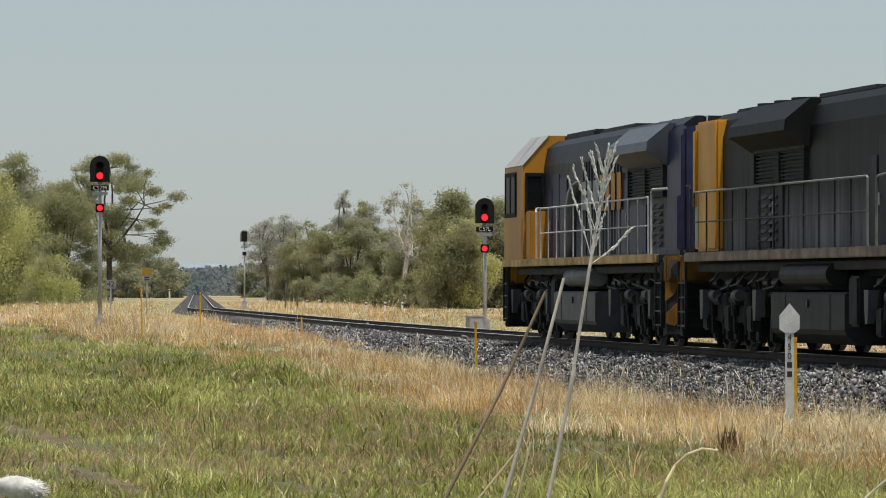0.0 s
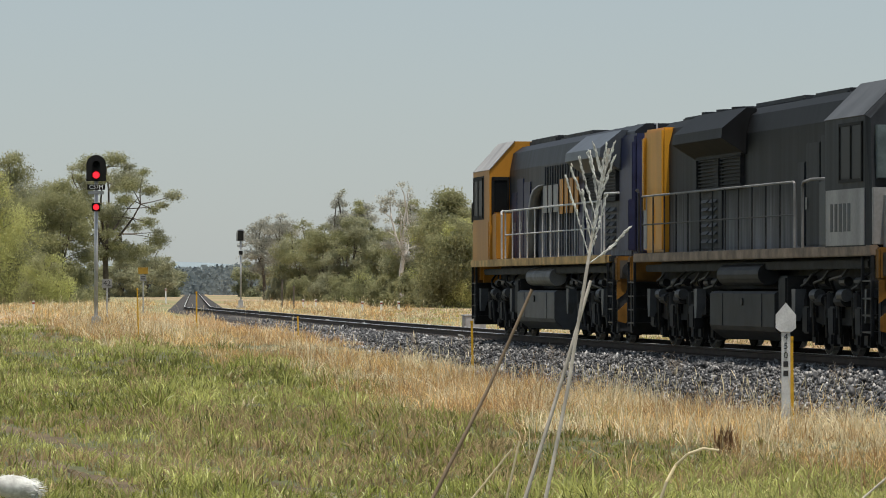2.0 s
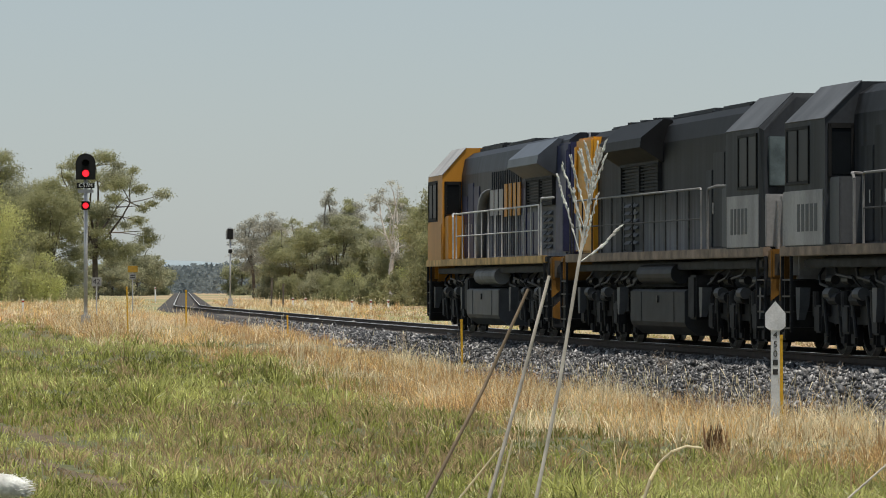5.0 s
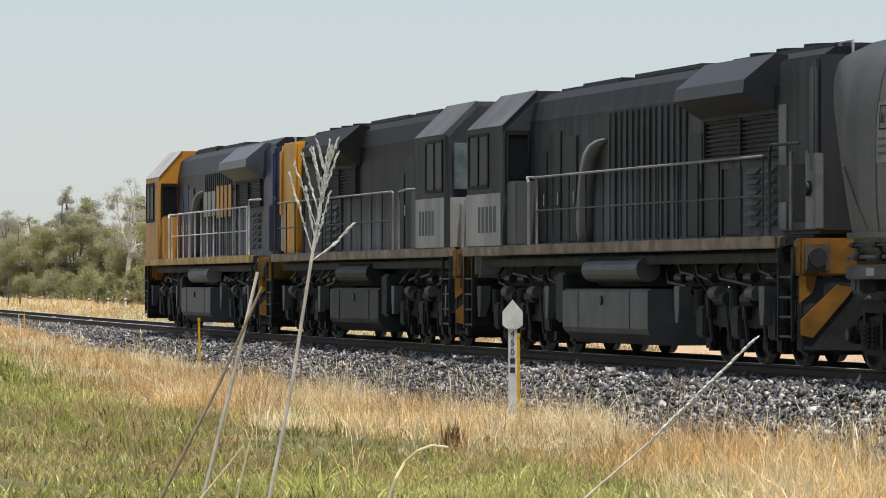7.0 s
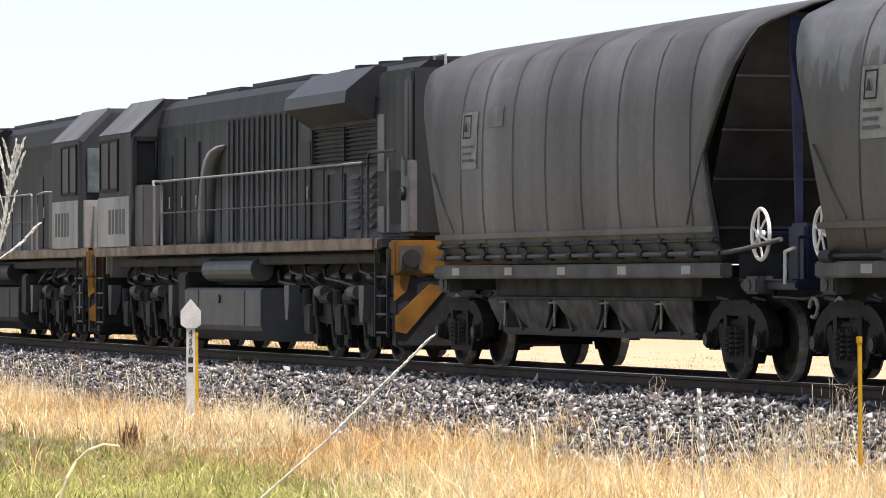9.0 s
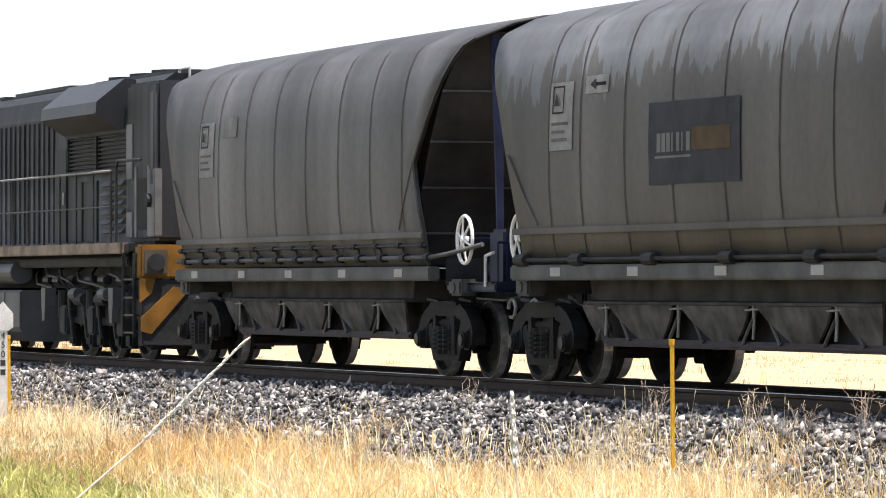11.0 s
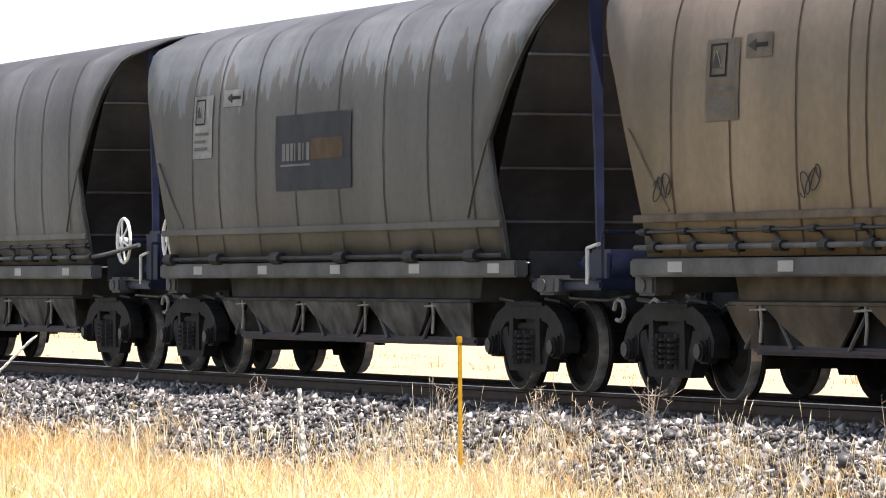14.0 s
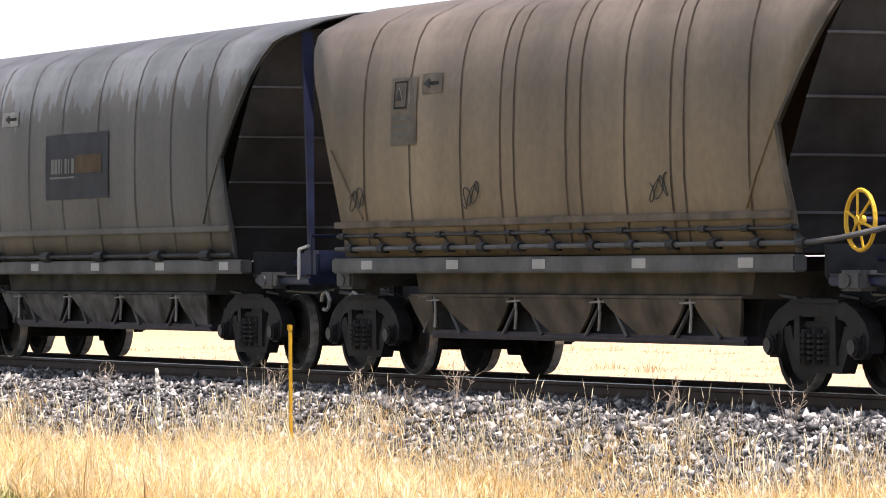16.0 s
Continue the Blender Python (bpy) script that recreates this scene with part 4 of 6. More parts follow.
    part("centre_sill", box(B(), -0.25, 0.25, Y(13.75), Y(-0.75), 0.80, 1.15, 0.03), "under", t)
    # rear platform with brake stand
    part("end_platform", box(B(), -1.25, 1.25, Y(13.5), Y(11.7), 1.04, 1.14, 0.02), "navy", t, "navy end platform")
    part("end_plate", box(B(), -1.24, 1.24, Y(11.66), Y(11.62), 1.12, 1.44, 0.01), "under", t)
    part("end_beam", box(B(), -1.32, 1.32, Y(0.05), Y(-0.22), 1.02, 1.30, 0.02), "hopsill", t)
    for x, u in ((-0.92, 12.62), (0.92, 12.62)):
        bm = B()
        loft(bm, [[(x - w, Y(u + d), z), (x + w, Y(u + d), z), (x + w, Y(u + d + 0.05), z), (x - w, Y(u + d + 0.05), z)] for w, d, z in ((0.035, 0.1, 1.1), (0.045, 0.05, 2.4), (0.07, -0.05, 4.1))])
        part("end_post", bm, "navy", t, "navy end post")
    mirror_part("corner_post", lambda bm, s: (pipe(bm, [(s * 1.3, Y(13.3), 1.1), (s * 1.3, Y(13.3), 1.46), (s * 1.3, Y(13.6), 1.5)], 0.02)), "hand", t)
    part("brake_box", box(B(), -1.05, -0.55, Y(13.25), Y(12.7), 1.12, 1.78 if scheme["seam"] == "seamgrey" and scheme["pipes"] else 1.45, 0.04), "navy", t, "navy brake cylinder stand")
    part("brake_cylinder", rod(rod(B(), (-0.80, Y(12.75), 1.30), (-0.80, Y(12.25), 1.30), 0.13, 14), (-0.80, Y(12.25), 1.30), (-0.80, Y(11.9), 1.30), 0.03, 8), "navy", t, "navy air brake cylinder")
    part("platform_rail", pipe(B(), [(-1.18, Y(13.4), 1.14), (-1.18, Y(13.4), 1.62), (-0.7, Y(13.4), 1.62), (-0.7, Y(13.4), 1.14)], 0.018, 6), "navy", t)
    part("platform_tread", box(B(), -1.28, -0.4, Y(13.46), Y(11.8), 1.142, 1.156), "steel2", t, "worn bright tread plate")
    part("air_pipe", pipe(B(), [(-0.95, Y(13.6), 0.98), (-1.02, Y(13.2), 0.94), (-1.02, Y(12.2), 0.96), (-0.9, Y(11.9), 1.02)], 0.022, 6), "steel2", t)
    wheel_at = scheme["wheel"]
    bm = B()
    for x0 in (-1.22,):
        seg = 28
        for i in range(seg):
            a, b = 2 * math.pi * i / seg, 2 * math.pi * (i + 1) / seg
            rod(bm, (x0, Y(wheel_at) + 0.285 * math.cos(a), 1.66 + 0.285 * math.sin(a)), (x0, Y(wheel_at) + 0.285 * math.cos(b), 1.66 + 0.285 * math.sin(b)), 0.022, 6)
        for i in range(6):
            a = 2 * math.pi * i / 6 + 0.3
            rod(bm, (x0 - 0.03, Y(wheel_at), 1.66), (x0, Y(wheel_at) + 0.285 * math.cos(a), 1.66 + 0.285 * math.sin(a)), 0.014, 6)
        rod(bm, (x0 - 0.05, Y(wheel_at), 1.66), (x0 + 0.04, Y(wheel_at), 1.66), 0.045, 10)
    part("brake_shaft", rod(B(), (-1.18, Y(wheel_at), 1.66), (-0.8, Y(wheel_at), 1.66), 0.035, 10), "navy", t)
    part("handbrake_wheel", bm, scheme["wheelmat"], t, scheme["wheellabel"])
    for y0, y1 in ((13.75, 14.05), (-1.05, -0.7)):
        part("coupler", box(B(), -0.14, 0.14, Y(y1), Y(y0), 0.82, 1.06, 0.03), "under", t)
    # bogies
    for c in (0.13, 11.24):
        def frame_side(bm, s):
            y = Y(c)
            half_arch = [(1.02, 0.40), (1.05, 0.56), (0.96, 0.69), (0.80, 0.80), (0.58, 0.88), (0.30, 0.92)]
            inner = [(0.30, 0.74), (0.56, 0.70), (0.68, 0.62), (0.70, 0.40)]
            extrude(bm, [(y - v, z) for v, z in half_arch] + [(y + v, z) for v, z in half_arch[::-1]] + [(y + v, z) for v, z in inner[::-1]] + [(y - v, z) for v, z in inner], *bx(s, 0.95, 1.12), axis="x")
            box(bm, *bx(s, 0.90, 1.15), y - 0.5, y + 0.5, 0.875, 0.91, 0.005)
            for k in (-0.36, 0.36):
                extrude(bm, [(y + k - 0.07, 0.28), (y + k - 0.05, 0.75), (y + k + 0.05, 0.75), (y + k + 0.07, 0.28)], *bx(s, 0.97, 1.14), axis="x")
            box(bm, *bx(s, 0.9, 1.1), y - 0.3, y + 0.3, 0.62, 0.70, 0.02)
            extrude(bm, [(y - 0.75, 0.62), (y - 0.55, 0.66), (y - 0.38, 0.30), (y + 0.38, 0.30), (y + 0.55, 0.66), (y + 0.75, 0.62), (y + 0.48, 0.20), (y - 0.48, 0.20)], *bx(s, 0.96, 1.11), axis="x")
            for k in (-0.22, 0, 0.22):
                rod(bm, (s * 1.06, y + k, 0.28), (s * 1.06, y + k, 0.62), 0.095, 10)
            for k in (-0.85, 0.85):
                box(bm, *bx(s, 1.02, 1.16), y + k - 0.12, y + k + 0.12, 0.34, 0.60, 0.03)
                rod(bm, (s * 1.1, y + k, 0.46), (s * 1.19, y + k, 0.46), 0.10, 14)
        mirror_part("bogie_frame", frame_side, "bogie", t, "cast steel bogie side frame")
        pieces("axle_cap", (-0.85, 0.85), lambda bm, s, k: rod(bm, (s * 1.19, Y(c) + k, 0.46), (s * 1.215, Y(c) + k, 0.46), 0.075, 12), "steel2", t, "worn axle end cap")
        pieces("spring", (-0.2, 0.0, 0.2), lambda bm, s, k: [rod(bm, (s * 1.13, Y(c) + k, 0.33 + 0.055 * q), (s * 1.13, Y(c) + k, 0.36 + 0.055 * q), 0.085, 10) for q in range(5)], "bogie", t, "grimy coil spring")
        pieces("brake_rod", (-0.62, 0.62), lambda bm, s, k: pipe(bm, [(s * 0.6, Y(c) + k, 0.70), (s * 0.98, Y(c) + k, 0.92), (s * 1.05, Y(c) + k + 0.25, 0.95)], 0.025, 6), "steel2", t)
        part("bolster", box(B(), -1.05, 1.05, Y(c) - 0.2, Y(c) + 0.2, 0.5, 0.86, 0.03), "under", t)
        part("brake_beam", box(B(), -0.68, 0.68, Y(c) - 0.42, Y(c) + 0.42, 0.28, 0.62, 0.04), "under", t)
        for k in (-0.85, 0.85):
            wheelset(t, Y(c) + k, 0.46)
    # hoses, jacking lugs and grab bars at the ends
    for x, u, e in ((-0.42, 14.0, -1), (-0.42, -0.95, 1)):
        bm = B()
        tube(bm, [(x, Y(u) - e * 0.25, 0.98), (x, Y(u), 0.92), (x, Y(u) + e * 0.16, 0.70), (x + 0.05, Y(u) + e * 0.26, 0.52), (x + 0.1, Y(u) + e * 0.34, 0.62)], 0.022, 6)
        part("brake_hose", bm, "locograyer", t, "curved rubber brake hose")
        bm = B()
        tube(bm, [(-1.02, Y(u) - e * 0.55 + 0.13 * math.cos(k * 0.75), 0.84 + 0.11 * math.sin(k * 0.75)) for k in range(8)], 0.022, 6)
        part("hose_loop", bm, "leverpale", t, "pale looped air hose")
    pieces("jacking_lug", (-0.12, 12.1), lambda bm, s, u: (box(bm, *bx(s, 1.12, 1.36), Y(u + 0.42), Y(u), 0.99, 1.19, 0.03), rod(bm, (s * 1.36, Y(u + 0.2), 1.09), (s * 1.375, Y(u + 0.2), 1.09), 0.06, 10)), "hopsill", t)
    scheme["marks"](t, Y, half)
    VEHICLES.append((t, l_front - 5.8, False))
    return t


M["leverpale"] = material("worn_pale_steel", (0.22, 0.22, 0.215), 0.5, vary=0.3, scale=8, bump=0)
M["pocketgrey"] = material("sooty_pocket", (0.075, 0.075, 0.077), 0.8, vary=0.5, scale=3, fine=14, bump=0.05)
M["rustflange"] = material("rusty_tan_flange", (0.10, 0.078, 0.06), 0.7, vary=0.35, scale=3, bump=0.02)
M["gateshaft"] = material("purplish_gate_beam", (0.028, 0.024, 0.036), 0.6, vary=0.3, scale=4, bump=0.05)
M["bogie"] = material("dusty_cast_steel", (0.0145, 0.0145, 0.0155), 0.7, 0.0, gloss=0.15, vary=0.35, scale=5, fine=30, bump=0.15)
M["seamgrey"] = material("rusty_grey_seam", (0.10, 0.085, 0.075), 0.7, vary=0.3, scale=3, bump=0)
M["seamtan"] = material("rusty_tan_seam", (0.12, 0.08, 0.055), 0.7, vary=0.3, scale=3, bump=0)
M["faintink"] = material("faint_ink", (0.24, 0.235, 0.23), 0.7, vary=0.2, bump=0)
M["greyarrow"] = material("faded_arrow_panel", (0.36, 0.355, 0.35), 0.6, vary=0.15, scale=4, bump=0)
M["greypatch"] = material("faded_white_panel", (0.50, 0.495, 0.49), 0.6, vary=0.15, scale=4, bump=0)
M["tanpatch"] = material("faded_cream_panel", (0.25, 0.213, 0.175), 0.6, vary=0.15, scale=4, bump=0)
M["logoblue"] = material("faded_blue_panel", (0.082, 0.086, 0.104), 0.6, vary=0.15, scale=3, bump=0)
M["logoorange"] = material("faded_orange_panel", (0.18, 0.118, 0.07), 0.6, vary=0.2, scale=3, bump=0)


def on_skin(name, t, Y, half, u0, u1, z0, z1, mat, proud=0.02, label=""):
    """A thin panel that follows the curve of both side sheets."""
    def go(bm, s):
        zs = np.linspace(z0, z1, max(2, int((z1 - z0) / 0.12) + 1))
        zz, xx = [p[1] for p in half], [p[0] for p in half]
        a = [bm.verts.new((s * (float(np.interp(z, zz, xx)) + proud), Y(u0), z)) for z in zs]
        b = [bm.verts.new((s * (float(np.interp(z, zz, xx)) + proud), Y(u1), z)) for z in zs]
        for i in range(len(zs) - 1):
            bm.faces.new((a[i], a[i + 1], b[i + 1], b[i]))
        bmesh.ops.solidify(bm, geom=bm.faces[:], thickness=0.004)
    mirror_part(name, go, mat, t, label)


def data_panel(t, Y, half, u, mat):
    on_skin("data_panel", t, Y, half, u, u + 0.72, 2.62, 3.38, mat, 0.014, "faded pale data panel")
    for u0, u1, z0, z1 in ((0.10, 0.46, 3.03, 3.05), (0.10, 0.46, 3.32, 3.34), (0.10, 0.13, 3.04, 3.33), (0.43, 0.46, 3.04, 3.33)):
        on_skin("panel_mark", t, Y, half, u + u0, u + u1, z0, z1, "ink", 0.022)
    def tri(bm, s):
        x = s * 1.482
        extrude(bm, [(Y(u + 0.17), 3.12), (Y(u + 0.35), 3.12), (Y(u + 0.26), 3.27)], x - 0.004, x + 0.004, axis="x")
    mirror_part("panel_triangle", tri, "ink", t)
    for i in range(3):
        on_skin("panel_line", t, Y, half, u + 0.08, u + (0.62, 0.5, 0.58)[i], 2.90 - i * 0.09, 2.935 - i * 0.09, "faintink", 0.022)


def arrow(t, Y, half, u0, u1, z):
    on_skin("arrow_mark", t, Y, half, u0 + 0.12, u1, z - 0.02, z + 0.02, "ink", 0.022)
    def head(bm, s):
        x = s * (float(np.interp(z, [p[1] for p in half], [p[0] for p in half])) + 0.022)
        extrude(bm, [(Y(u0), z), (Y(u0 + 0.16), z + 0.055), (Y(u0 + 0.16), z - 0.055)], x - 0.006, x + 0.006, axis="x")
    mirror_part("arrow_head", head, "ink", t)


def marks_first(t, Y, half):
    data_panel(t, Y, half, 1.35, "greypatch")
    on_skin("arrow_panel", t, Y, half, 2.5, 3.2, 3.15, 3.42, "greyarrow", 0.014)


def marks_second(t, Y, half):
    data_panel(t, Y, half, 1.35, "greypatch")
    on_skin("arrow_panel", t, Y, half, 2.45, 3.15, 3.22, 3.42, "greypatch", 0.014)
    arrow(t, Y, half, 2.62, 3.1, 3.32)
    on_skin("blue_panel", t, Y, half, 4.4, 6.95, 2.18, 3.05, "logoblue", 0.014, "faded dark blue name panel")
    on_skin("orange_block", t, Y, half, 5.65, 6.7, 2.52, 2.76, "logoorange", 0.022, "faded orange lettering block")
    for i, w in enumerate((0.13, 0.13, 0.12, 0.05, 0.1, 0.05, 0.12)):
        on_skin("white_block", t, Y, half, 4.66 + i * 0.14, 4.66 + i * 0.14 + w * 0.85, 2.52, 2.72, "reflector", 0.022)
    on_skin("white_block", t, Y, half, 4.6, 5.62, 2.455, 2.48, "reflector", 0.022)


def marks_third(t, Y, half):
    data_panel(t, Y, half, 1.75, "tanpatch")
    on_skin("arrow_panel", t, Y, half, 2.6, 3.15, 3.18, 3.40, "tanpatch", 0.014)
    arrow(t, Y, half, 2.66, 3.08, 3.29)
    for u in (0.55, 3.75, 8.35):
        def scrawl(bm, s):
            pts = [(s * 1.474, Y(u + 0.009 * i + 0.07 * math.sin(i * 0.55)), 1.98 + 0.11 * math.sin(i * 0.41 + u) + 0.002 * i) for i in range(46)]
            pipe(bm, pts, 0.007, 4)
        mirror_part("scrawl", scrawl, "ink", t)


SEAMS = (1.3, 2.3, 3.65, 5.05, 6.5, 7.95, 9.3, 10.6)
PATCH = (0.85, 3.25, 5.5, 7.9, 10.25)
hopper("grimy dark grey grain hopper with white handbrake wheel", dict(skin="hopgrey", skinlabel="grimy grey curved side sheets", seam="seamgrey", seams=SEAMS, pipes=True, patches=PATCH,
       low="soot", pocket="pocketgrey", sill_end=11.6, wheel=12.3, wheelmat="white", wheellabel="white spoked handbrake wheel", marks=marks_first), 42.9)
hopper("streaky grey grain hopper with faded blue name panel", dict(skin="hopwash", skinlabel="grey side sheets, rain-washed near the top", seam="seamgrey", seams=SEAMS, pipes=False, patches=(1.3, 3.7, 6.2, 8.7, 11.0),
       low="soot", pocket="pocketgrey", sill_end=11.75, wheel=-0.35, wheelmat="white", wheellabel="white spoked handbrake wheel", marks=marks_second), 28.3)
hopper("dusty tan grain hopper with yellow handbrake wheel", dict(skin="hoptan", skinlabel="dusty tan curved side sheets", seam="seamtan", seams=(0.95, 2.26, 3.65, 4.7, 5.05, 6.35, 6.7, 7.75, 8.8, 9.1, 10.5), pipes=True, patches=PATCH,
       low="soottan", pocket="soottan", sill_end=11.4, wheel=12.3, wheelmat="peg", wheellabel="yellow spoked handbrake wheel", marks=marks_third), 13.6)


# ---- stuff made of many small pieces ----
RNG = np.random.default_rng(7)


def mesh_from(name, verts, faces_n, mats, smooth=False, mat_index=None):
    """A mesh from arrays: verts (n, 3), faces as a list of index arrays of one width each."""
    me = bpy.data.meshes.new(name)
    loops = np.concatenate([f.reshape(-1) for f in faces_n]).astype(np.int32)
    totals = np.concatenate([np.full(len(f), f.shape[1]) for f in faces_n]).astype(np.int32)
    starts = np.concatenate([[0], np.cumsum(totals)[:-1]]).astype(np.int32)
    me.vertices.add(len(verts))
    me.vertices.foreach_set("co", np.asarray(verts, np.float32).reshape(-1))
    me.loops.add(len(loops))
    me.loops.foreach_set("vertex_index", loops)
    me.polygons.add(len(totals))
    me.polygons.foreach_set("loop_start", starts)
    me.polygons.foreach_set("loop_total", totals)
    for m in mats:
        me.materials.append(M[m])
    if mat_index is not None:
        me.polygons.foreach_set("material_index", mat_index.astype(np.int32))
    me.update(calc_edges=True)
    if smooth:
        me.shade_smooth()
    return me


def blades(name, x, y, z, height, width, lean, mats, share=None):
    """Curved grass blades: each a quad and a tip."""
    n = len(x)
    a = RNG.uniform(0, 2 * np.pi, n)
    f = RNG.uniform(0, 2 * np.pi, n)
    wx, wy = np.cos(f) * width / 2, np.sin(f) * width / 2
    lx, ly = np.cos(a) * lean * height, np.sin(a) * lean * height
    P = np.empty((n, 5, 3))
    for i, (k, h, w) in enumerate(((0, 0, 1), (0, 0, -1), (0.3, 0.55, -0.8), (0.3, 0.55, 0.8), (1, 1, 0))):
        P[:, i, 0], P[:, i, 1] = x + lx * k + wx * w, y + ly * k + wy * w
        P[:, i, 2] = z - 0.03 * (h == 0) + height * h * (1 - 0.25 * lean * k)
    base = np.arange(n)[:, None] * 5
    mi = None
    if share is not None:
        mi = np.concatenate([share, share])
    return mesh_from(name, P.reshape(-1, 3), [base + np.array([[0, 1, 2, 3]]), base + np.array([[3, 2, 4]])], mats, mat_index=mi)


def along(n, l0, l1, o0, o1, near=1.0):
    """Random places beside the track, denser towards its near end."""
    l = l0 + (l1 - l0) * RNG.uniform(0, 1, n) ** near
    o = RNG.uniform(o0, o1, n)
    h = np.interp(l, _L, _H)
    x = np.interp(l, _L, _X) + o * np.cos(h)
    y = np.interp(l, _L, _Y) - o * np.sin(h)
    return l, o, x, y


def wave(x, y, s, seed):
    """Smooth patches between 0 and 1."""
    v = 0
    for i in range(5):
        a = seed * 1.7 + i * 2.399
        k = s * (0.6 + 0.45 * i)
        v = v + np.sin((x * np.cos(a) + y * 0.6 * np.sin(a)) * k + seed + i * 1.3) / (1 + 0.35 * i)
    return np.clip(0.5 + 0.5 * v / 2.6, 0, 1)


def bank_z(o):
    return np.interp(np.abs(o), [0, 1.1, 1.5, 1.95, 3.1, 3.7], [0.79, 0.79, 0.74, 0.66, 0.06, -0.25])


def ballast_stones():
    """Crushed stone on the near shoulder and between the rails: squashed, chipped octahedra."""
    sets = []
    for n, l0, l1, o0, o1, s0, s1, near in ((120000, 26, 105, -3.3, -1.1, 0.019, 0.046, 1.35), (24000, 26, 75, -3.3, -1.2, 0.04, 0.062, 1.2), (22000, 105, 190, -3.2, -1.1, 0.028, 0.055, 1.2), (12000, 26, 190, -0.66, 0.66, 0.03, 0.055, 1.3), (9000, 26, 190, 0.85, 2.6, 0.03, 0.055, 1.3)):
        l, o, x, y = along(n, l0, l1, o0, o1, near)
        zz = bank_z(o) + (0.15 * (wave(l, o * 3, 1.1, 2.0) - 0.35) + 0.08 * (wave(l, o * 3, 3.1, 6.0) - 0.35)) * step(1.5, 2.0, np.abs(o)) * step(130, 100, l)
        sets.append((x, y, np.maximum(zz, ground_z(x, y) - 0.02), RNG.uniform(s0, s1, n) * (1 + 0.5 * (RNG.uniform(0, 1, n) > 0.92))))
    x, y, z, s = (np.concatenate(v) for v in zip(*sets))
    n = len(x)
    octa = np.array([(1, 0, 0), (-0.5, 0.87, 0), (-0.5, -0.87, 0), (0, 0, 0.9), (0, 0, -0.9)], float)
    P = octa[None] * RNG.uniform(0.7, 1.25, (n, 5, 1)) + RNG.uniform(-0.35, 0.35, (n, 5, 3))
    P *= RNG.uniform(0.38, 1.35, (n, 1, 3))
    q = RNG.normal(size=(n, 4))
    q /= np.linalg.norm(q, axis=1)[:, None]
    w, a, b, c = q.T
    Rm = np.stack([1 - 2 * (b * b + c * c), 2 * (a * b - c * w), 2 * (a * c + b * w), 2 * (a * b + c * w), 1 - 2 * (a * a + c * c), 2 * (b * c - a * w), 2 * (a * c - b * w), 2 * (b * c + a * w), 1 - 2 * (a * a + b * b)], -1).reshape(n, 3, 3)
    P = np.einsum("nij,nkj->nki", Rm, P) * s[:, None, None] + np.stack([x, y, z + s * RNG.uniform(-0.6, 1.2, n)], -1)[:, None]
    tri = np.array([(0, 1, 3), (1, 2, 3), (2, 0, 3), (1, 0, 4), (2, 1, 4), (0, 2, 4)])
    me = mesh_from("ballast_stones", P.reshape(-1, 3), [(np.arange(n)[:, None, None] * 5 + tri[None]).reshape(-1, 3)], ["stone", "stonelight"], mat_index=np.repeat((RNG.uniform(0, 1, n) < 0.30).astype(int), 6))
    tagged(new("ballast_stones", me), "grey crushed ballast stones heaped beside the rails", "ballast", kind="stuff")


def dry_edge(l, o):
    """How far the dry grass reaches up the bank or out into the green."""
    return wave(l, o, 0.35, 5.0)


def tufts(x, y, z, height, radius, count, width, lean, mats, kind, sprawl=0.0):
    """Blades that spring from each tuft's middle and fall outwards; one material a tuft, a few strays."""
    n = RNG.poisson(count).astype(int) + 2
    i = np.repeat(np.arange(len(x)), n)
    k = len(i)
    a, r = RNG.uniform(0, 2 * np.pi, k), RNG.uniform(0, 1, k) ** 0.7
    d = a + RNG.normal(0, 0.5, k)
    h = height[i] * (1.05 - 0.35 * r) * RNG.uniform(0.45, 1.1, k)
    out = (lean * r + RNG.uniform(0.0, 0.25, k) + sprawl * (RNG.uniform(0, 1, k) < 0.12)) * h
    f = RNG.uniform(0, 2 * np.pi, k)
    w = width[i] * RNG.uniform(0.6, 1.3, k)
    bx0, by0 = x[i] + np.cos(a) * r * radius[i], y[i] + np.sin(a) * r * radius[i]
    P = np.empty((k, 5, 3))
    for j, (g, t, s) in enumerate(((0, 0, 1), (0, 0, -1), (0.3, 0.55, -0.85), (0.3, 0.55, 0.85), (1, 1, 0))):
        P[:, j, 0] = bx0 + np.cos(d) * out * g + np.cos(f) * w / 2 * s
        P[:, j, 1] = by0 + np.sin(d) * out * g + np.sin(f) * w / 2 * s
        P[:, j, 2] = z[i] - 0.03 * (t == 0) + h * (t - 0.22 * g * np.minimum(1, out / h))
    m = np.where(RNG.uniform(0, 1, k) < 0.1, RNG.integers(0, mats, k), kind[i])
    return P, m


def as_mesh(name, sets, mats):
    P = np.concatenate([p for p, m in sets])
    m = np.concatenate([m for p, m in sets])
    base = np.arange(len(P))[:, None] * 5
    return mesh_from(name, P.reshape(-1, 3), [base + np.array([[0, 1, 2, 3]]), base + np.array([[3, 2, 4]])], mats, mat_index=np.concatenate([m, m]))


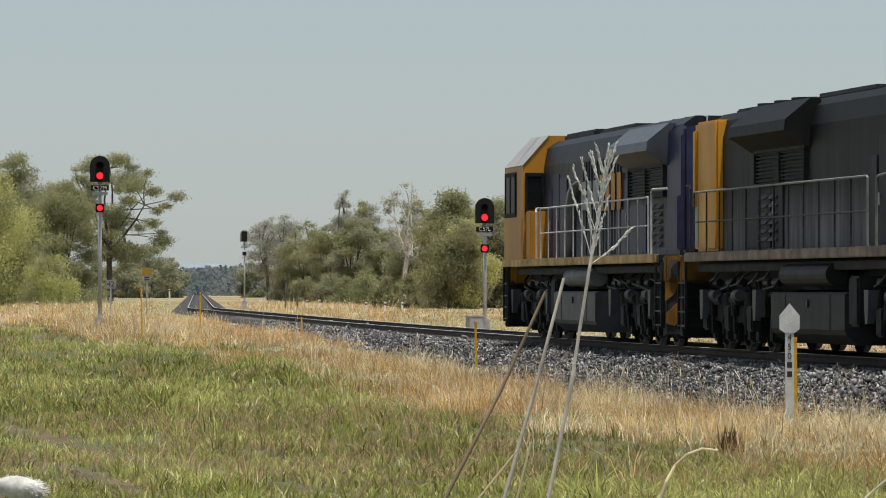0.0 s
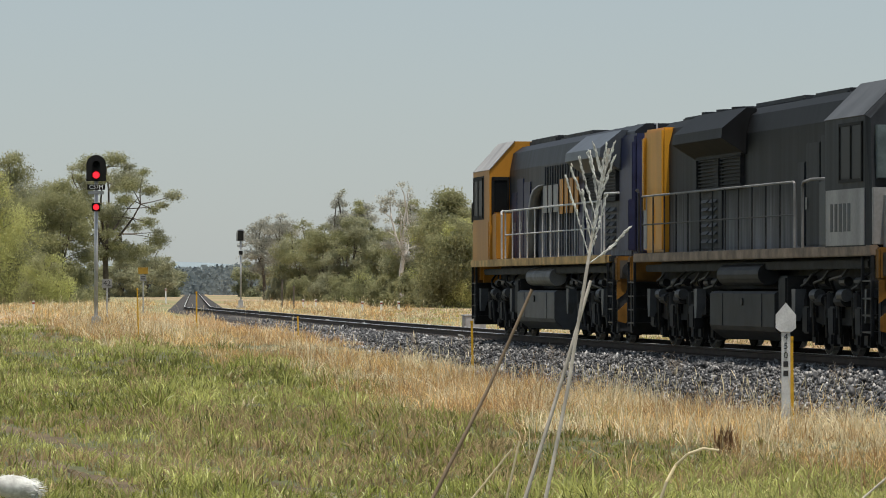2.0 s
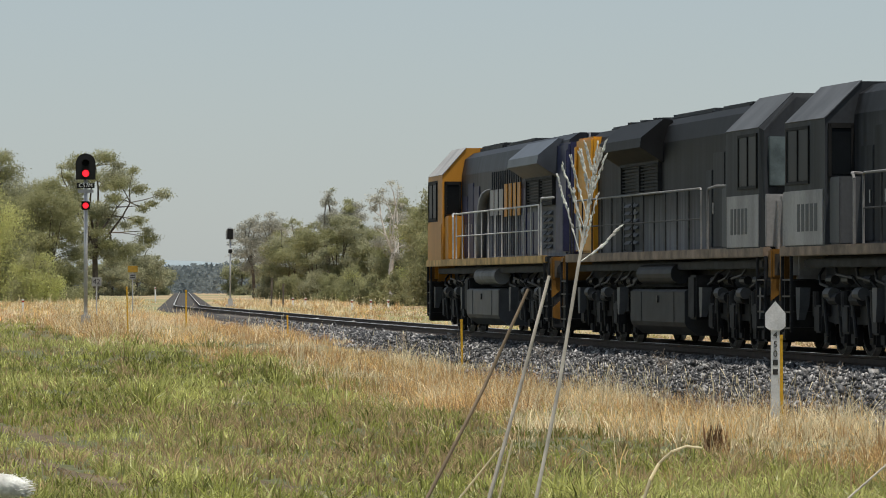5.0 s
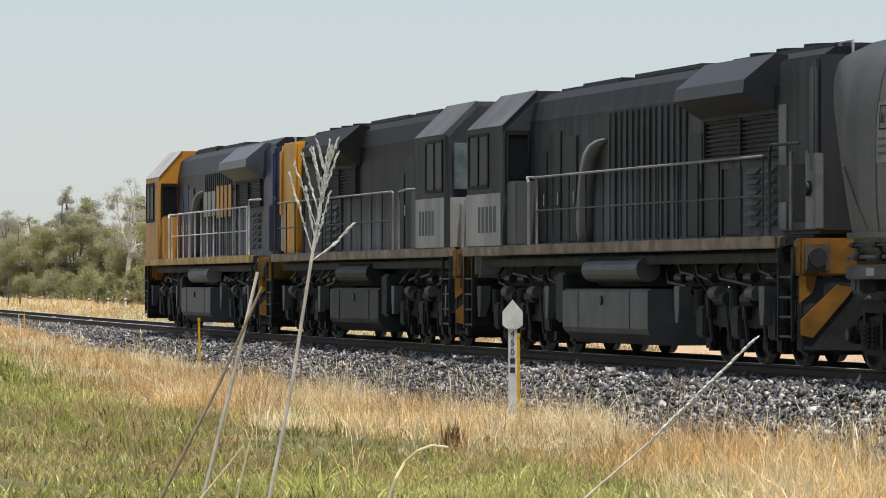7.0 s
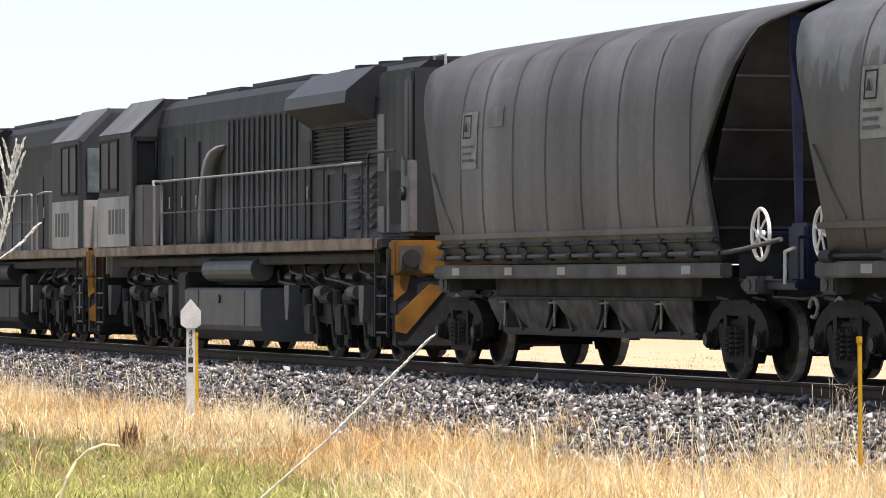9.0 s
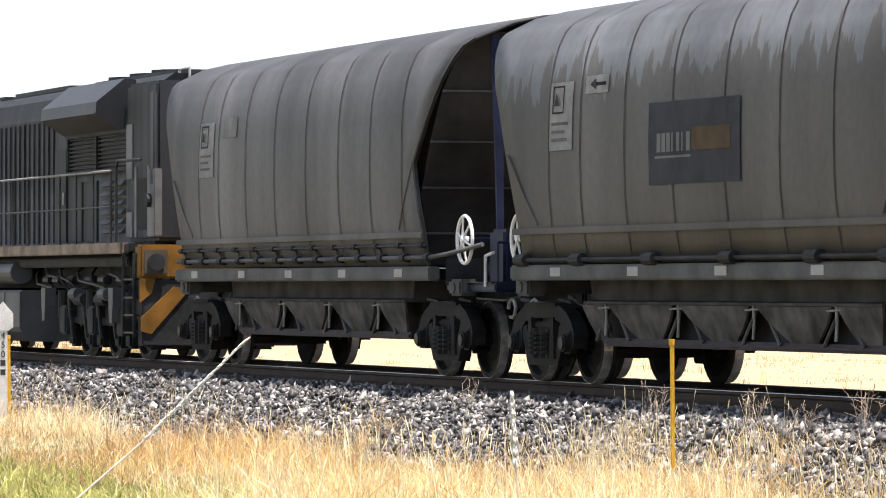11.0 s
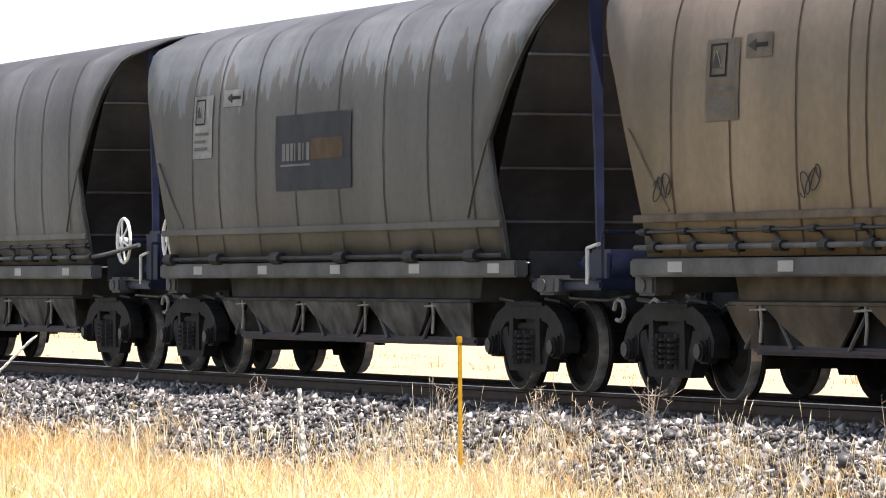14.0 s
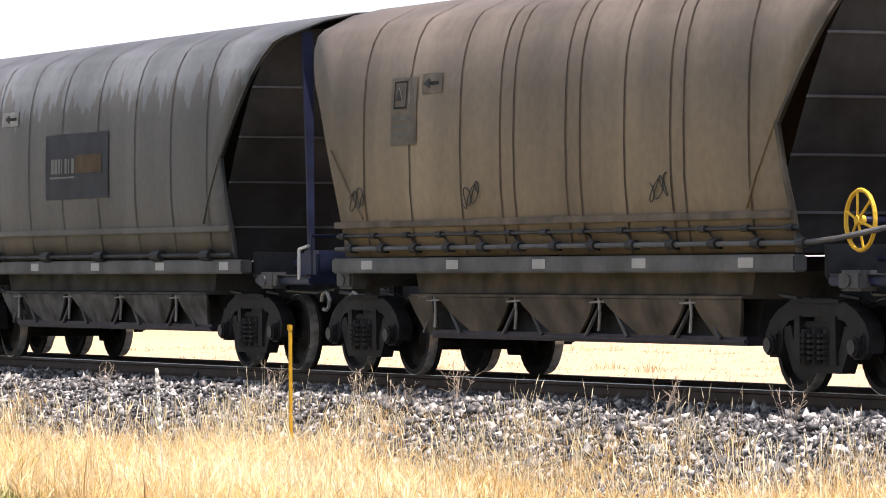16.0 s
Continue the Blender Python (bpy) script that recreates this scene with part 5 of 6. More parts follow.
def stems(x, y, z, h, w):
    """Tall thin stalks that end in a nodding seed head: a long blade and a short broad one at its tip."""
    n = len(x)
    a = RNG.uniform(0, 2 * np.pi, n)
    lean = RNG.uniform(0.02, 0.5, n) * h
    tx, ty, tz = x + np.cos(a) * lean, y + np.sin(a) * lean, z + h
    f = RNG.uniform(0, 2 * np.pi, n)
    out = []
    for b, e, wide in (((x, y, z - 0.03), (tx, ty, tz), w), ((x * 0.15 + tx * 0.85, y * 0.15 + ty * 0.85, z + h * 0.86), (tx * 1.06 - x * 0.06, ty * 1.06 - y * 0.06, tz + 0.03), w * 2.0)):
        P = np.empty((n, 5, 3))
        for j, (g, s) in enumerate(((0, 0.5), (0, -0.5), (0.5, -1), (0.5, 1), (1, 0))):
            P[:, j, 0] = b[0] + (e[0] - b[0]) * g + np.cos(f) * wide / 2 * s
            P[:, j, 1] = b[1] + (e[1] - b[1]) * g + np.sin(f) * wide / 2 * s
            P[:, j, 2] = b[2] + (e[2] - b[2]) * g
        out.append(P)
    return np.concatenate(out)


def dry_grass():
    sets = []
    for n, l0, l1, o0, o1, h0, h1, rad, cnt, w, near in ((17500, 26, 100, -9.6, -2.0, 0.46, 1.08, 0.09, 7, 0.0100, 1.35), (4500, 100, 240, -9.5, -2.4, 0.3, 0.75, 0.16, 13, 0.014, 1.25), (1400, 26, 240, 3.2, 9.0, 0.15, 0.36, 0.2, 11, 0.014, 1.2),
                                                         (1700, 185, 430, -15, -2.5, 0.35, 0.85, 0.35, 9, 0.028, 1.0), (1400, 185, 430, 2.5, 13, 0.3, 0.75, 0.35, 9, 0.028, 1.0), (2600, 22, 140, 9, 46, 0.10, 0.30, 0.3, 9, 0.014, 1.2), (700, 128, 190, -9.5, -6, 0.4, 0.95, 0.16, 12, 0.016, 1.0)):
        l, o, x, y = along(n, l0, l1, o0, o1, near)
        patch = wave(x, y, 1.5, 3.0)
        edge = np.where(o < 0, np.clip((o + 6.6 + 2.2 * dry_edge(l, 0) + 2.6 * step(50, 38, l)) / 1.4, 0.012, 1), 1) if o1 < 0 and l0 < 120 else np.ones(n)
        bank = np.where((o > -3.4) & (o < 0), np.clip((-o - 2.68 + 1.7 * (wave(l, o, 0.9, 9.0) - 0.5) + 0.55 * step(48, 40, l)) / 0.6, 0.004, 1), 1)
        keep = RNG.uniform(0, 1, n) < edge * bank * np.clip(0.05 + 1.35 * patch, 0.05, 1)
        keep &= (o > 0) | (o < -2.1)
        x, y, o, patch, l = x[keep], y[keep], o[keep], patch[keep], l[keep]
        k = len(x)
        h = RNG.uniform(h0, h1, k) * (0.22 + 1.4 * patch ** 2.0) * (0.5 + 0.95 * wave(l, o * 1.5, 0.8, 21.0)) * np.where((o > -3.3) & (o < 0), 0.45 + 0.35 * np.clip((-2.1 - o) / 1.0, 0, 1), 1) * np.where(RNG.uniform(0, 1, k) < 0.1, 1.35, 1)
        z = np.maximum(ground_z(x, y), np.where(np.abs(o) < 3.4, bank_z(o), -1))
        h = np.minimum(h, np.where((o > -3.3) & (o < 0), RNG.uniform(0.18, 0.42, k), RNG.uniform(0.5, 0.98, k)))
        tone = wave(x, y, 0.8, 12.0) + RNG.normal(0, 0.18, k)
        kind = np.where(tone > 0.58 + 0.22 * step(62, 46, l), 2, np.where(tone < 0.36, 1, 0))
        sets.append(tufts(x, y, z, h, RNG.uniform(0.5, 1.4, k) * rad, np.full(k, cnt), RNG.uniform(0.6, 1.2, k) * np.where(np.abs(o) < 3.2, 0.72, 1.0) * w, 0.85, 3, kind, 1.3))
        # matted dead stalks low between the tufts
        j = RNG.uniform(0, 1, k) < 0.5
        sets.append(tufts(x[j] + RNG.normal(0, 0.15, j.sum()), y[j] + RNG.normal(0, 0.3, j.sum()), z[j], h[j] * 0.42, np.full(j.sum(), rad * 2), np.full(j.sum(), 7), np.full(j.sum(), w * 1.2), 1.3, 3, np.where(RNG.uniform(0, 1, j.sum()) < 0.5, 1, 2)))
        j = (RNG.uniform(0, 1, k) < 0.3) & ((o < -3.7) | (o > 0))
        P = stems(x[j], y[j], z[j], np.minimum(h[j] * RNG.uniform(1.0, 1.5, j.sum()), 0.85), np.full(j.sum(), w * 0.65))
        sets.append((P, np.full(len(P), 1)))
    # wisps that climb the stones of the bank
    l, o, x, y = along(2500, 26, 60, -3.5, -2.1, 1.1)
    j = RNG.uniform(0, 1, len(l)) < np.clip(2.4 * (wave(l, o, 1.6, 17.0) - 0.52 + 0.42 * (-2.1 - o) - 0.5 * step(42, 54, l)), 0.0, 1)
    l, o, x, y = l[j], o[j], x[j], y[j]
    k = len(l)
    sets.append(tufts(x, y, bank_z(o), RNG.uniform(0.2, 0.52, k), np.full(k, 0.07), np.full(k, 6), RNG.uniform(0.004, 0.0075, k), 0.8, 3, RNG.integers(0, 2, k), 0.8))
    P = stems(x, y, bank_z(o), RNG.uniform(0.3, 0.62, k), np.full(k, 0.0045))
    sets.append((P, np.full(len(P), 1)))
    # tall uncut clump about the foot of the signal mast
    k = 150
    x, y = 21.7 + RNG.normal(0, 0.5, k), 147.2 + RNG.normal(0, 1.6, k)
    sets.append(tufts(x, y, ground_z(x, y), RNG.uniform(0.5, 1.0, k), np.full(k, 0.2), np.full(k, 11), np.full(k, 0.013), 0.6, 3, RNG.integers(0, 3, k), 0.9))
    me = as_mesh("dry_grass", sets, ["dry", "straw", "amber"])
    tagged(new("dry_grass", me), "tall straw-coloured dry grass along the bank", "grass", kind="stuff")


RUTS = ((9.35, 0.42), (7.55, 0.48))


def rut_x(c, y):
    return c + 0.25 * np.sin(y * 0.11 + c) + 0.12 * np.sin(y * 0.37)


def rut(x, y):
    """Worn wheel tracks through the green grass, 0 to 1."""
    return sum(np.exp(-((x - rut_x(c, y)) / w) ** 2) for c, w in RUTS) * (0.55 + 0.45 * wave(x, y, 1.2, 3.3)) * step(125, 85, y)


def green_grass():
    sets = []
    for n, d0, d1, a0, a1, h0, h1, rad, cnt, w in ((29000, 36, 80, 4, 30, 0.12, 0.34, 0.12, 9, 0.0165), (17000, 80, 190, 5, 18, 0.10, 0.36, 0.18, 9, 0.024), (9000, 190, 440, 5, 26, 0.08, 0.26, 0.5, 7, 0.028)):
        a = np.radians(RNG.uniform(a0, a1, n))
        d = 1 / RNG.uniform(1 / d1, 1 / d0, n)
        x, y = d * np.sin(a), d * np.cos(a)
        o = lateral(x, y)
        patch = wave(x, y, 0.55, 1.0)
        keep = (np.abs(o) > 5.2 + 1.5 * dry_edge(y, 0) + 3.0 * step(50, 38, y)) & (RNG.uniform(0, 1, n) < np.clip(0.5 + 1.2 * patch, 0, 1) * (1 - 0.88 * np.clip(1.3 * rut(x, y), 0, 1)))
        x, y, patch, o = x[keep], y[keep], patch[keep], o[keep]
        k = len(x)
        big = wave(x * 4, y * 4, 0.5, 4.0)
        h = RNG.uniform(h0, h1, k) * (0.35 + 0.5 * patch + 1.25 * big ** 3)
        dry = RNG.uniform(0, 1, k) < np.where(d0 > 150, 0.4, np.where(o > 0, 0.9, 0.13)) + 0.35 * (wave(x, y, 0.28, 8.0) > 0.62)
        kind = np.where(dry, 1, np.where(wave(x, y, 0.9, 15.0) + RNG.normal(0, 0.15, k) > 0.55, 2, 0))
        sets.append(tufts(x, y, ground_z(x, y), h, RNG.uniform(0.6, 1.4, k) * rad, np.full(k, cnt), RNG.uniform(0.6, 1.4, k) * w, 0.9, 3, kind, 0.6))
    me = as_mesh("green_grass", sets, ["green", "dulldry", "greenlight"])
    tagged(new("green_grass", me), "lush green grass mixed with dry stalks", "grass", kind="stuff")


M["greenlight"] = material("young_green_grass", (0.52, 0.52, 0.17), 0.45, gloss=0.5, vary=0.3, scale=0.4, fine=3, bump=0, island=0.35, trans=0.45)


def wheel_ruts():
    """Bare earth in the two wheel tracks, a low uneven strip."""
    for c, w in RUTS:
        verts, faces = [], []
        ys = np.linspace(30, 105, 160)
        for i, y in enumerate(ys):
            wide = w * (0.6 + 0.5 * math.sin(y * 0.9 + c) * math.sin(y * 0.31))
            for j in range(7):
                x = float(rut_x(c, y)) + (j - 3) / 3 * wide
                verts.append((x, y, float(ground_z(x, y)) + 0.035 - 0.06 * (abs(j - 3) / 3) ** 2 + 0.012 * math.sin(y * 4.3 + j * 1.7)))
            if i:
                for j in range(6):
                    a = (i - 1) * 7 + j
                    faces.append((a, a + 1, a + 8, a + 7))
        me = bpy.data.meshes.new("wheel_rut")
        me.from_pydata(verts, [], faces)
        me.materials.append(M["earth"])
        tagged(new("wheel_rut", me), "worn bare earth wheel track in the grass", "dirt track", kind="structure")


# ---- trees ----
def limb(bm, a, b, r0, r1, bend, seg=6):
    """A tapered, bent limb; returns its end."""
    a, b = Vector(a), Vector(b)
    side = Vector((random.uniform(-1, 1), random.uniform(-1, 1), random.uniform(-0.3, 0.6))) * bend
    pts = [a.lerp(b, f) + side * math.sin(math.pi * f) for f in (0, 0.33, 0.67, 1)]
    rs = [r0 + (r1 - r0) * f for f in (0, 0.33, 0.67, 1)]
    rings = []
    for i, p in enumerate(pts):
        d = (pts[min(i + 1, 3)] - pts[max(i - 1, 0)]).normalized()
        u = d.cross(Vector((0.3, 1, 0.2))).normalized()
        v = d.cross(u)
        rings.append([p + (u * math.cos(2 * math.pi * k / seg) + v * math.sin(2 * math.pi * k / seg)) * rs[i] for k in range(seg)])
    loft(bm, rings)
    return pts


def gum_tree(seed, height, spread, leaf_mats, leaves, label, low=0.3, clumps=40, clump=0.10, size=0.2, bark="bark", droop=0.0, flat=0.58, belly=0.45, group="gum trees across the paddock"):
    """A gum tree: a forked trunk, limbs out to the clumps of its crown, and many small leaves in each clump."""
    random.seed(seed)
    rng = np.random.default_rng(seed)
    t = thing("gum_tree", label, "tree", group)
    # clumps fill an uneven egg between the lowest bough and the top
    cs = []
    turn = random.uniform(0, 6.28)
    height *= 1.07
    clumps = int(clumps * 0.8)
    for i in range(clumps):
        f = (i + random.uniform(0.1, 0.9)) / clumps
        g = (f - belly) / (1 - belly if f > belly else belly)
        wide = spread * math.sqrt(max(0.03, 1 - abs(g) ** 2.2))
        a = turn + i * 2.399 + random.uniform(-0.5, 0.5)
        r = math.sqrt(random.uniform(0.12, 1.0)) * wide * random.uniform(0.82, 1.12)
        cr = clump * height * random.choice((0.55, 0.8, 1.0, 1.45)) * (1.0 if f < 0.85 else 0.75)
        z = height * (low + (1 - low) * f) - cr * 0.45
        cs.append((Vector((math.cos(a) * r, math.sin(a) * r, max(z, cr * 0.35))), cr))
    bm = B()
    fork = max(0.12, min(low + 0.12, 0.42)) * height
    lean = Vector((random.uniform(-0.3, 0.3), random.uniform(-0.3, 0.3), 0))
    crotch = Vector((0, 0, fork)) + lean
    limb(bm, (0, 0, -0.4), crotch, 0.022 * height, 0.016 * height, 0.2, 8)
    tips = []
    for i in range(6):
        a = 2 * math.pi * i / 6 + random.uniform(-0.5, 0.5)
        r = spread * random.uniform(0.3, 0.6)
        e = Vector((math.cos(a) * r, math.sin(a) * r, height * random.uniform(0.62, 0.86))) if i else Vector((lean.x, lean.y, height * 0.9))
        tips += limb(bm, crotch.lerp(Vector((0, 0, 0)), 0.15 * random.random()), e, 0.010 * height, 0.004 * height, 0.45)[1:]
    for c, cr in cs:
        q = min(tips, key=lambda p: (p - c).length + 0.6 * max(0.0, p.z - c.z))
        limb(bm, q, c, 0.0042 * height, 0.0014 * height, 0.25, 5)
    part("trunk", bm, bark, t)
    if leaves:
        c = np.array([tuple(v) for v, r in cs])
        rad = np.array([r for v, r in cs])
        pick = rng.choice(len(c), leaves, p=rad ** 2 / (rad ** 2).sum())
        d = rng.normal(size=(leaves, 3))
        d /= np.linalg.norm(d, axis=1)[:, None]
        depth = rng.uniform(0, 1, (leaves, 1)) ** 0.5 * (1 + 0.35 * (rng.uniform(0, 1, (leaves, 1)) < 0.12))
        P = c[pick] + d * rad[pick][:, None] * depth * np.array([1.2, 1.2, flat]) + rng.normal(size=(leaves, 3)) * 0.12
        # stray sprays and hanging ends
        P[:, 2] -= droop * rad[pick] * rng.uniform(0, 1, leaves) ** 2 * 2.2
        P[:, 2] = np.maximum(P[:, 2], 0.05)
        nrm = d * 0.7 + rng.normal(size=(leaves, 3)) * 0.7 + np.array([0, 0, 0.3])
        nrm /= np.linalg.norm(nrm, axis=1)[:, None]
        f = np.cross(nrm, rng.normal(size=(leaves, 3)))
        f[:, 2] -= droop * 0.8
        f /= np.linalg.norm(f, axis=1)[:, None]
        g = np.cross(nrm, f)
        s = rng.uniform(0.6, 1.3, leaves)[:, None] * size
        V = np.stack([P - f * s * 0.6 - g * s * 0.18, P + f * s * 0.6, P + g * s * 0.3 - f * s * 0.1], 1)
        mi = (rng.uniform(0, 1, len(c)) < 0.35).astype(int)[pick] if len(leaf_mats) > 1 else np.zeros(leaves, int)
        me = mesh_from("crown", V.reshape(-1, 3), [np.arange(leaves * 3).reshape(-1, 3)], leaf_mats, mat_index=mi)
        ob = new("crown", me)
        ob.parent = t
    return t


def trees():
    def stand(t, bearing, far, turn=0):
        x, y = far * math.sin(radians(bearing)), far * math.cos(radians(bearing))
        t.matrix_basis = pose(x, y, float(ground_z(x, y)) - 0.05, 0, 0, turn)

    # bearing, distance, height, spread, lowest bough, leaves, clumps, clump size, droop, leaf colours, label
    olive, bright, pale = ["leaf", "leafgrey"], ["leaflight", "leaf"], ["leafgrey"]
    dome, weep, open_ = "olive-green gum tree with a dense domed crown", "bright yellow-green gum tree with hanging foliage", "tall spreading gum tree with clumped open crown"
    rows = (
        (7.00, 405, 11.0, 3.6, 0.03, 60000, 70, 0.105, 0.9, bright, weep),
        (7.27, 432, 13.0, 1.9, 0.25, 26000, 30, 0.085, 0.3, olive, dome),
        (6.55, 415, 12.5, 3.2, 0.05, 30000, 44, 0.11, 0.6, bright, weep),
        (7.84, 425, 10.3, 2.9, 0.08, 46000, 48, 0.115, 0.3, olive, dome),
        (7.52, 428, 9.0, 2.2, 0.05, 30000, 36, 0.115, 0.4, ["leaf", "leaflight"], dome),
        (7.72, 400, 4.3, 1.75, 0.12, 16000, 22, 0.17, 0.9, ["palegum", "leaflight"], "pale weeping young gum tree with two dark stems"),
        (8.40, 440, 12.6, 6.4, 0.34, 52000, 60, 0.072, 0.1, olive, open_),
        # the hazy gums get their haze from the grey-green leaf colour
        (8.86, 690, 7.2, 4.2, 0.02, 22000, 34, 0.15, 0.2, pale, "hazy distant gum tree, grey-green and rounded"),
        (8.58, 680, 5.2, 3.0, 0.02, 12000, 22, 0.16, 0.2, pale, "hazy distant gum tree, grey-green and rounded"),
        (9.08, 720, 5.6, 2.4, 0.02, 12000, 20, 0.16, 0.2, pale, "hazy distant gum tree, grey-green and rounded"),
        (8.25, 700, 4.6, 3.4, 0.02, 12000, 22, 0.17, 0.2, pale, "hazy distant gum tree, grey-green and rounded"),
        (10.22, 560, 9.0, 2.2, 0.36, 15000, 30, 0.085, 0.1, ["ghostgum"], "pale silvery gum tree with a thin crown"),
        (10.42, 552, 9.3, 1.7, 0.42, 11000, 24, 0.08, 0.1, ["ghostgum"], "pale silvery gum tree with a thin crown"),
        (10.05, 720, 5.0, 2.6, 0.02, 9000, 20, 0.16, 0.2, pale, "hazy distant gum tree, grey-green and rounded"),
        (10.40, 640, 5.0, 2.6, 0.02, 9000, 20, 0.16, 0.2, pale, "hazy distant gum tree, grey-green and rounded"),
        (10.68, 520, 8.1, 2.6, 0.06, 34000, 42, 0.115, 0.2, olive, dome),
        (10.94, 508, 7.7, 2.3, 0.06, 30000, 40, 0.115, 0.2, olive, dome),
        (11.24, 492, 8.3, 2.6, 0.05, 36000, 42, 0.115, 0.2, olive, dome),
        (11.11, 497, 10.9, 0.8, 0.66, 4200, 13, 0.05, 0.1, ["ghostgum", "leaf"], "spindly gum tree with a tufted top"),
        (11.36, 500, 9.9, 1.3, 0.60, 5500, 15, 0.06, 0.1, ["ghostgum", "leaf"], "spindly gum tree with a tufted top"),
        (11.50, 500, 7.3, 2.2, 0.05, 28000, 36, 0.12, 0.2, olive, dome),
        (11.66, 492, 7.0, 2.0, 0.05, 24000, 34, 0.12, 0.2, olive, dome),
        (11.94, 480, 9.2, 2.0, 0.08, 30000, 40, 0.10, 0.2, olive, dome),
        (12.40, 362, 8.3, 2.4, 0.12, 46000, 54, 0.105, 0.2, ["leaf", "leaf"], dome),
        (12.48, 345, 6.2, 2.1, 0.16, 36000, 44, 0.11, 0.9, ["leaf", "leaflight"], weep),
        (12.20, 462, 8.0, 2.0, 0.08, 28000, 36, 0.11, 0.3, ["leaf", "leaflight"], dome),
        (12.86, 365, 7.8, 2.2, 0.08, 34000, 44, 0.11, 0.3, olive, dome),
        (13.20, 365, 7.6, 2.2, 0.06, 24000, 40, 0.115, 0.3, olive, dome))
    for i, (b, far, h, w, low, n, k, cl, dr, mats, label) in enumerate(rows):
        stand(gum_tree(40 + i, h, w, mats, n, label, low, k, cl, 0.19 if far < 600 else 0.30, droop=dr), b, far)
    stand(gum_tree(93, 9.6, 2.2, ["ghostgum"], 3400, "half-dead gum tree with bleached bare limbs", 0.40, 26, 0.05, 0.19, "deadwood"), 11.83, 400)
    # young growth along the foot of the trees
    for i, (b, far, h, w, n, mats, label) in enumerate((
            (11.36, 440, 3.4, 0.95, 7000, ["leaf", "leaflight"], "round bright green sapling in the paddock"), (11.62, 350, 2.2, 0.9, 8000, ["leaf"], "low dark green bush in the dry grass"),
            (11.86, 355, 2.4, 0.8, 6000, ["leaf"], "low dark green bush in the dry grass"), (10.62, 500, 2.6, 1.6, 8000, ["leaf"], "low dark green bush in the dry grass"),
            (10.95, 490, 2.8, 1.8, 8000, olive, "low dark green bush in the dry grass"), (12.12, 360, 2.4, 1.0, 7000, olive, "low dark green bush in the dry grass"),
            (11.15, 480, 2.6, 1.7, 8000, ["leaf"], "low dark green bush in the dry grass"), (12.66, 372, 2.0, 1.2, 7000, olive, "low dark green bush in the dry grass"),
            (10.42, 520, 2.4, 1.4, 6000, pale, "low dark green bush in the dry grass"), (11.45, 470, 2.4, 1.5, 7000, olive, "low dark green bush in the dry grass"),
            (7.30, 412, 3.4, 1.6, 9000, olive, "low dark green bush in the dry grass"), (8.08, 430, 2.6, 1.6, 7000, olive, "low dark green bush in the dry grass"))):
        stand(gum_tree(140 + i, h, w, mats, n, label, 0.02, 16, 0.2, 0.18, droop=0.4, group="bushes along the trees"), b, far)


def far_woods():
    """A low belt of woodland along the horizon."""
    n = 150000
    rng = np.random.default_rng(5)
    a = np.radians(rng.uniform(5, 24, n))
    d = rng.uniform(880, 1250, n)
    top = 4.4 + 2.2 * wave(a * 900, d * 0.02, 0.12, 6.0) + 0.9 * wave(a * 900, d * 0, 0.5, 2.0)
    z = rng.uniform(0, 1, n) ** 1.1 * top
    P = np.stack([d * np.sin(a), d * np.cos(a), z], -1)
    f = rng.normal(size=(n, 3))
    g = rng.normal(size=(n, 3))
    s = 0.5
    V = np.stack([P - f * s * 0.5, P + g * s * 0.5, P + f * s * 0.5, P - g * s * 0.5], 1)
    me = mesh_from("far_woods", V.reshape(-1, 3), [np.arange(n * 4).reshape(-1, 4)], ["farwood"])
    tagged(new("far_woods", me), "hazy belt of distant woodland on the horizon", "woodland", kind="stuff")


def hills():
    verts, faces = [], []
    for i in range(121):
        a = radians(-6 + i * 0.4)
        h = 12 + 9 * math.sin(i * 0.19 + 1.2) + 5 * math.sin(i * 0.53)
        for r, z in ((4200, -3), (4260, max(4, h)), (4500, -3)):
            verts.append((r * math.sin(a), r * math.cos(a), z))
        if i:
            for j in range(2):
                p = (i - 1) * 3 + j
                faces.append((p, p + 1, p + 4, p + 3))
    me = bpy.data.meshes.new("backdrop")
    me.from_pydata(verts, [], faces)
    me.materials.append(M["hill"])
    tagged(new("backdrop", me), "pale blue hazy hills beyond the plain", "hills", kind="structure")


# ---- lineside things ----
def words(name, body, size, mat, parent, m):
    cu = bpy.data.curves.new(name, "FONT")
    cu.body, cu.size, cu.extrude, cu.align_x, cu.align_y = body, size, 0.003, "CENTER", "CENTER"
    tmp = new(name + "_curve", cu)
    me = bpy.data.meshes.new_from_object(tmp.evaluated_get(bpy.context.evaluated_depsgraph_get()))
    bpy.data.objects.remove(tmp)
    me.materials.clear()
    me.materials.append(M[mat])
    ob = new(name, me)
    ob.parent = parent
    ob.matrix_basis = m
    return ob


def facing(x, y, z, turn=0):
    """A pose whose local -y looks back at the camera's stand."""
    return pose(x, y, z, 0, 0, -math.degrees(math.atan2(x, y)) + turn)


def arch(bm, w, h, y0, y1, z):
    pts = [(-w / 2, z), (w / 2, z), (w / 2, z + h - w / 2)]
    pts += [(w / 2 * math.cos(a), z + h - w / 2 + w / 2 * math.sin(a)) for a in [math.pi * i / 12 for i in range(1, 12)]]
    pts += [(-w / 2, z + h - w / 2)]
    return extrude(bm, pts, y0, y1)


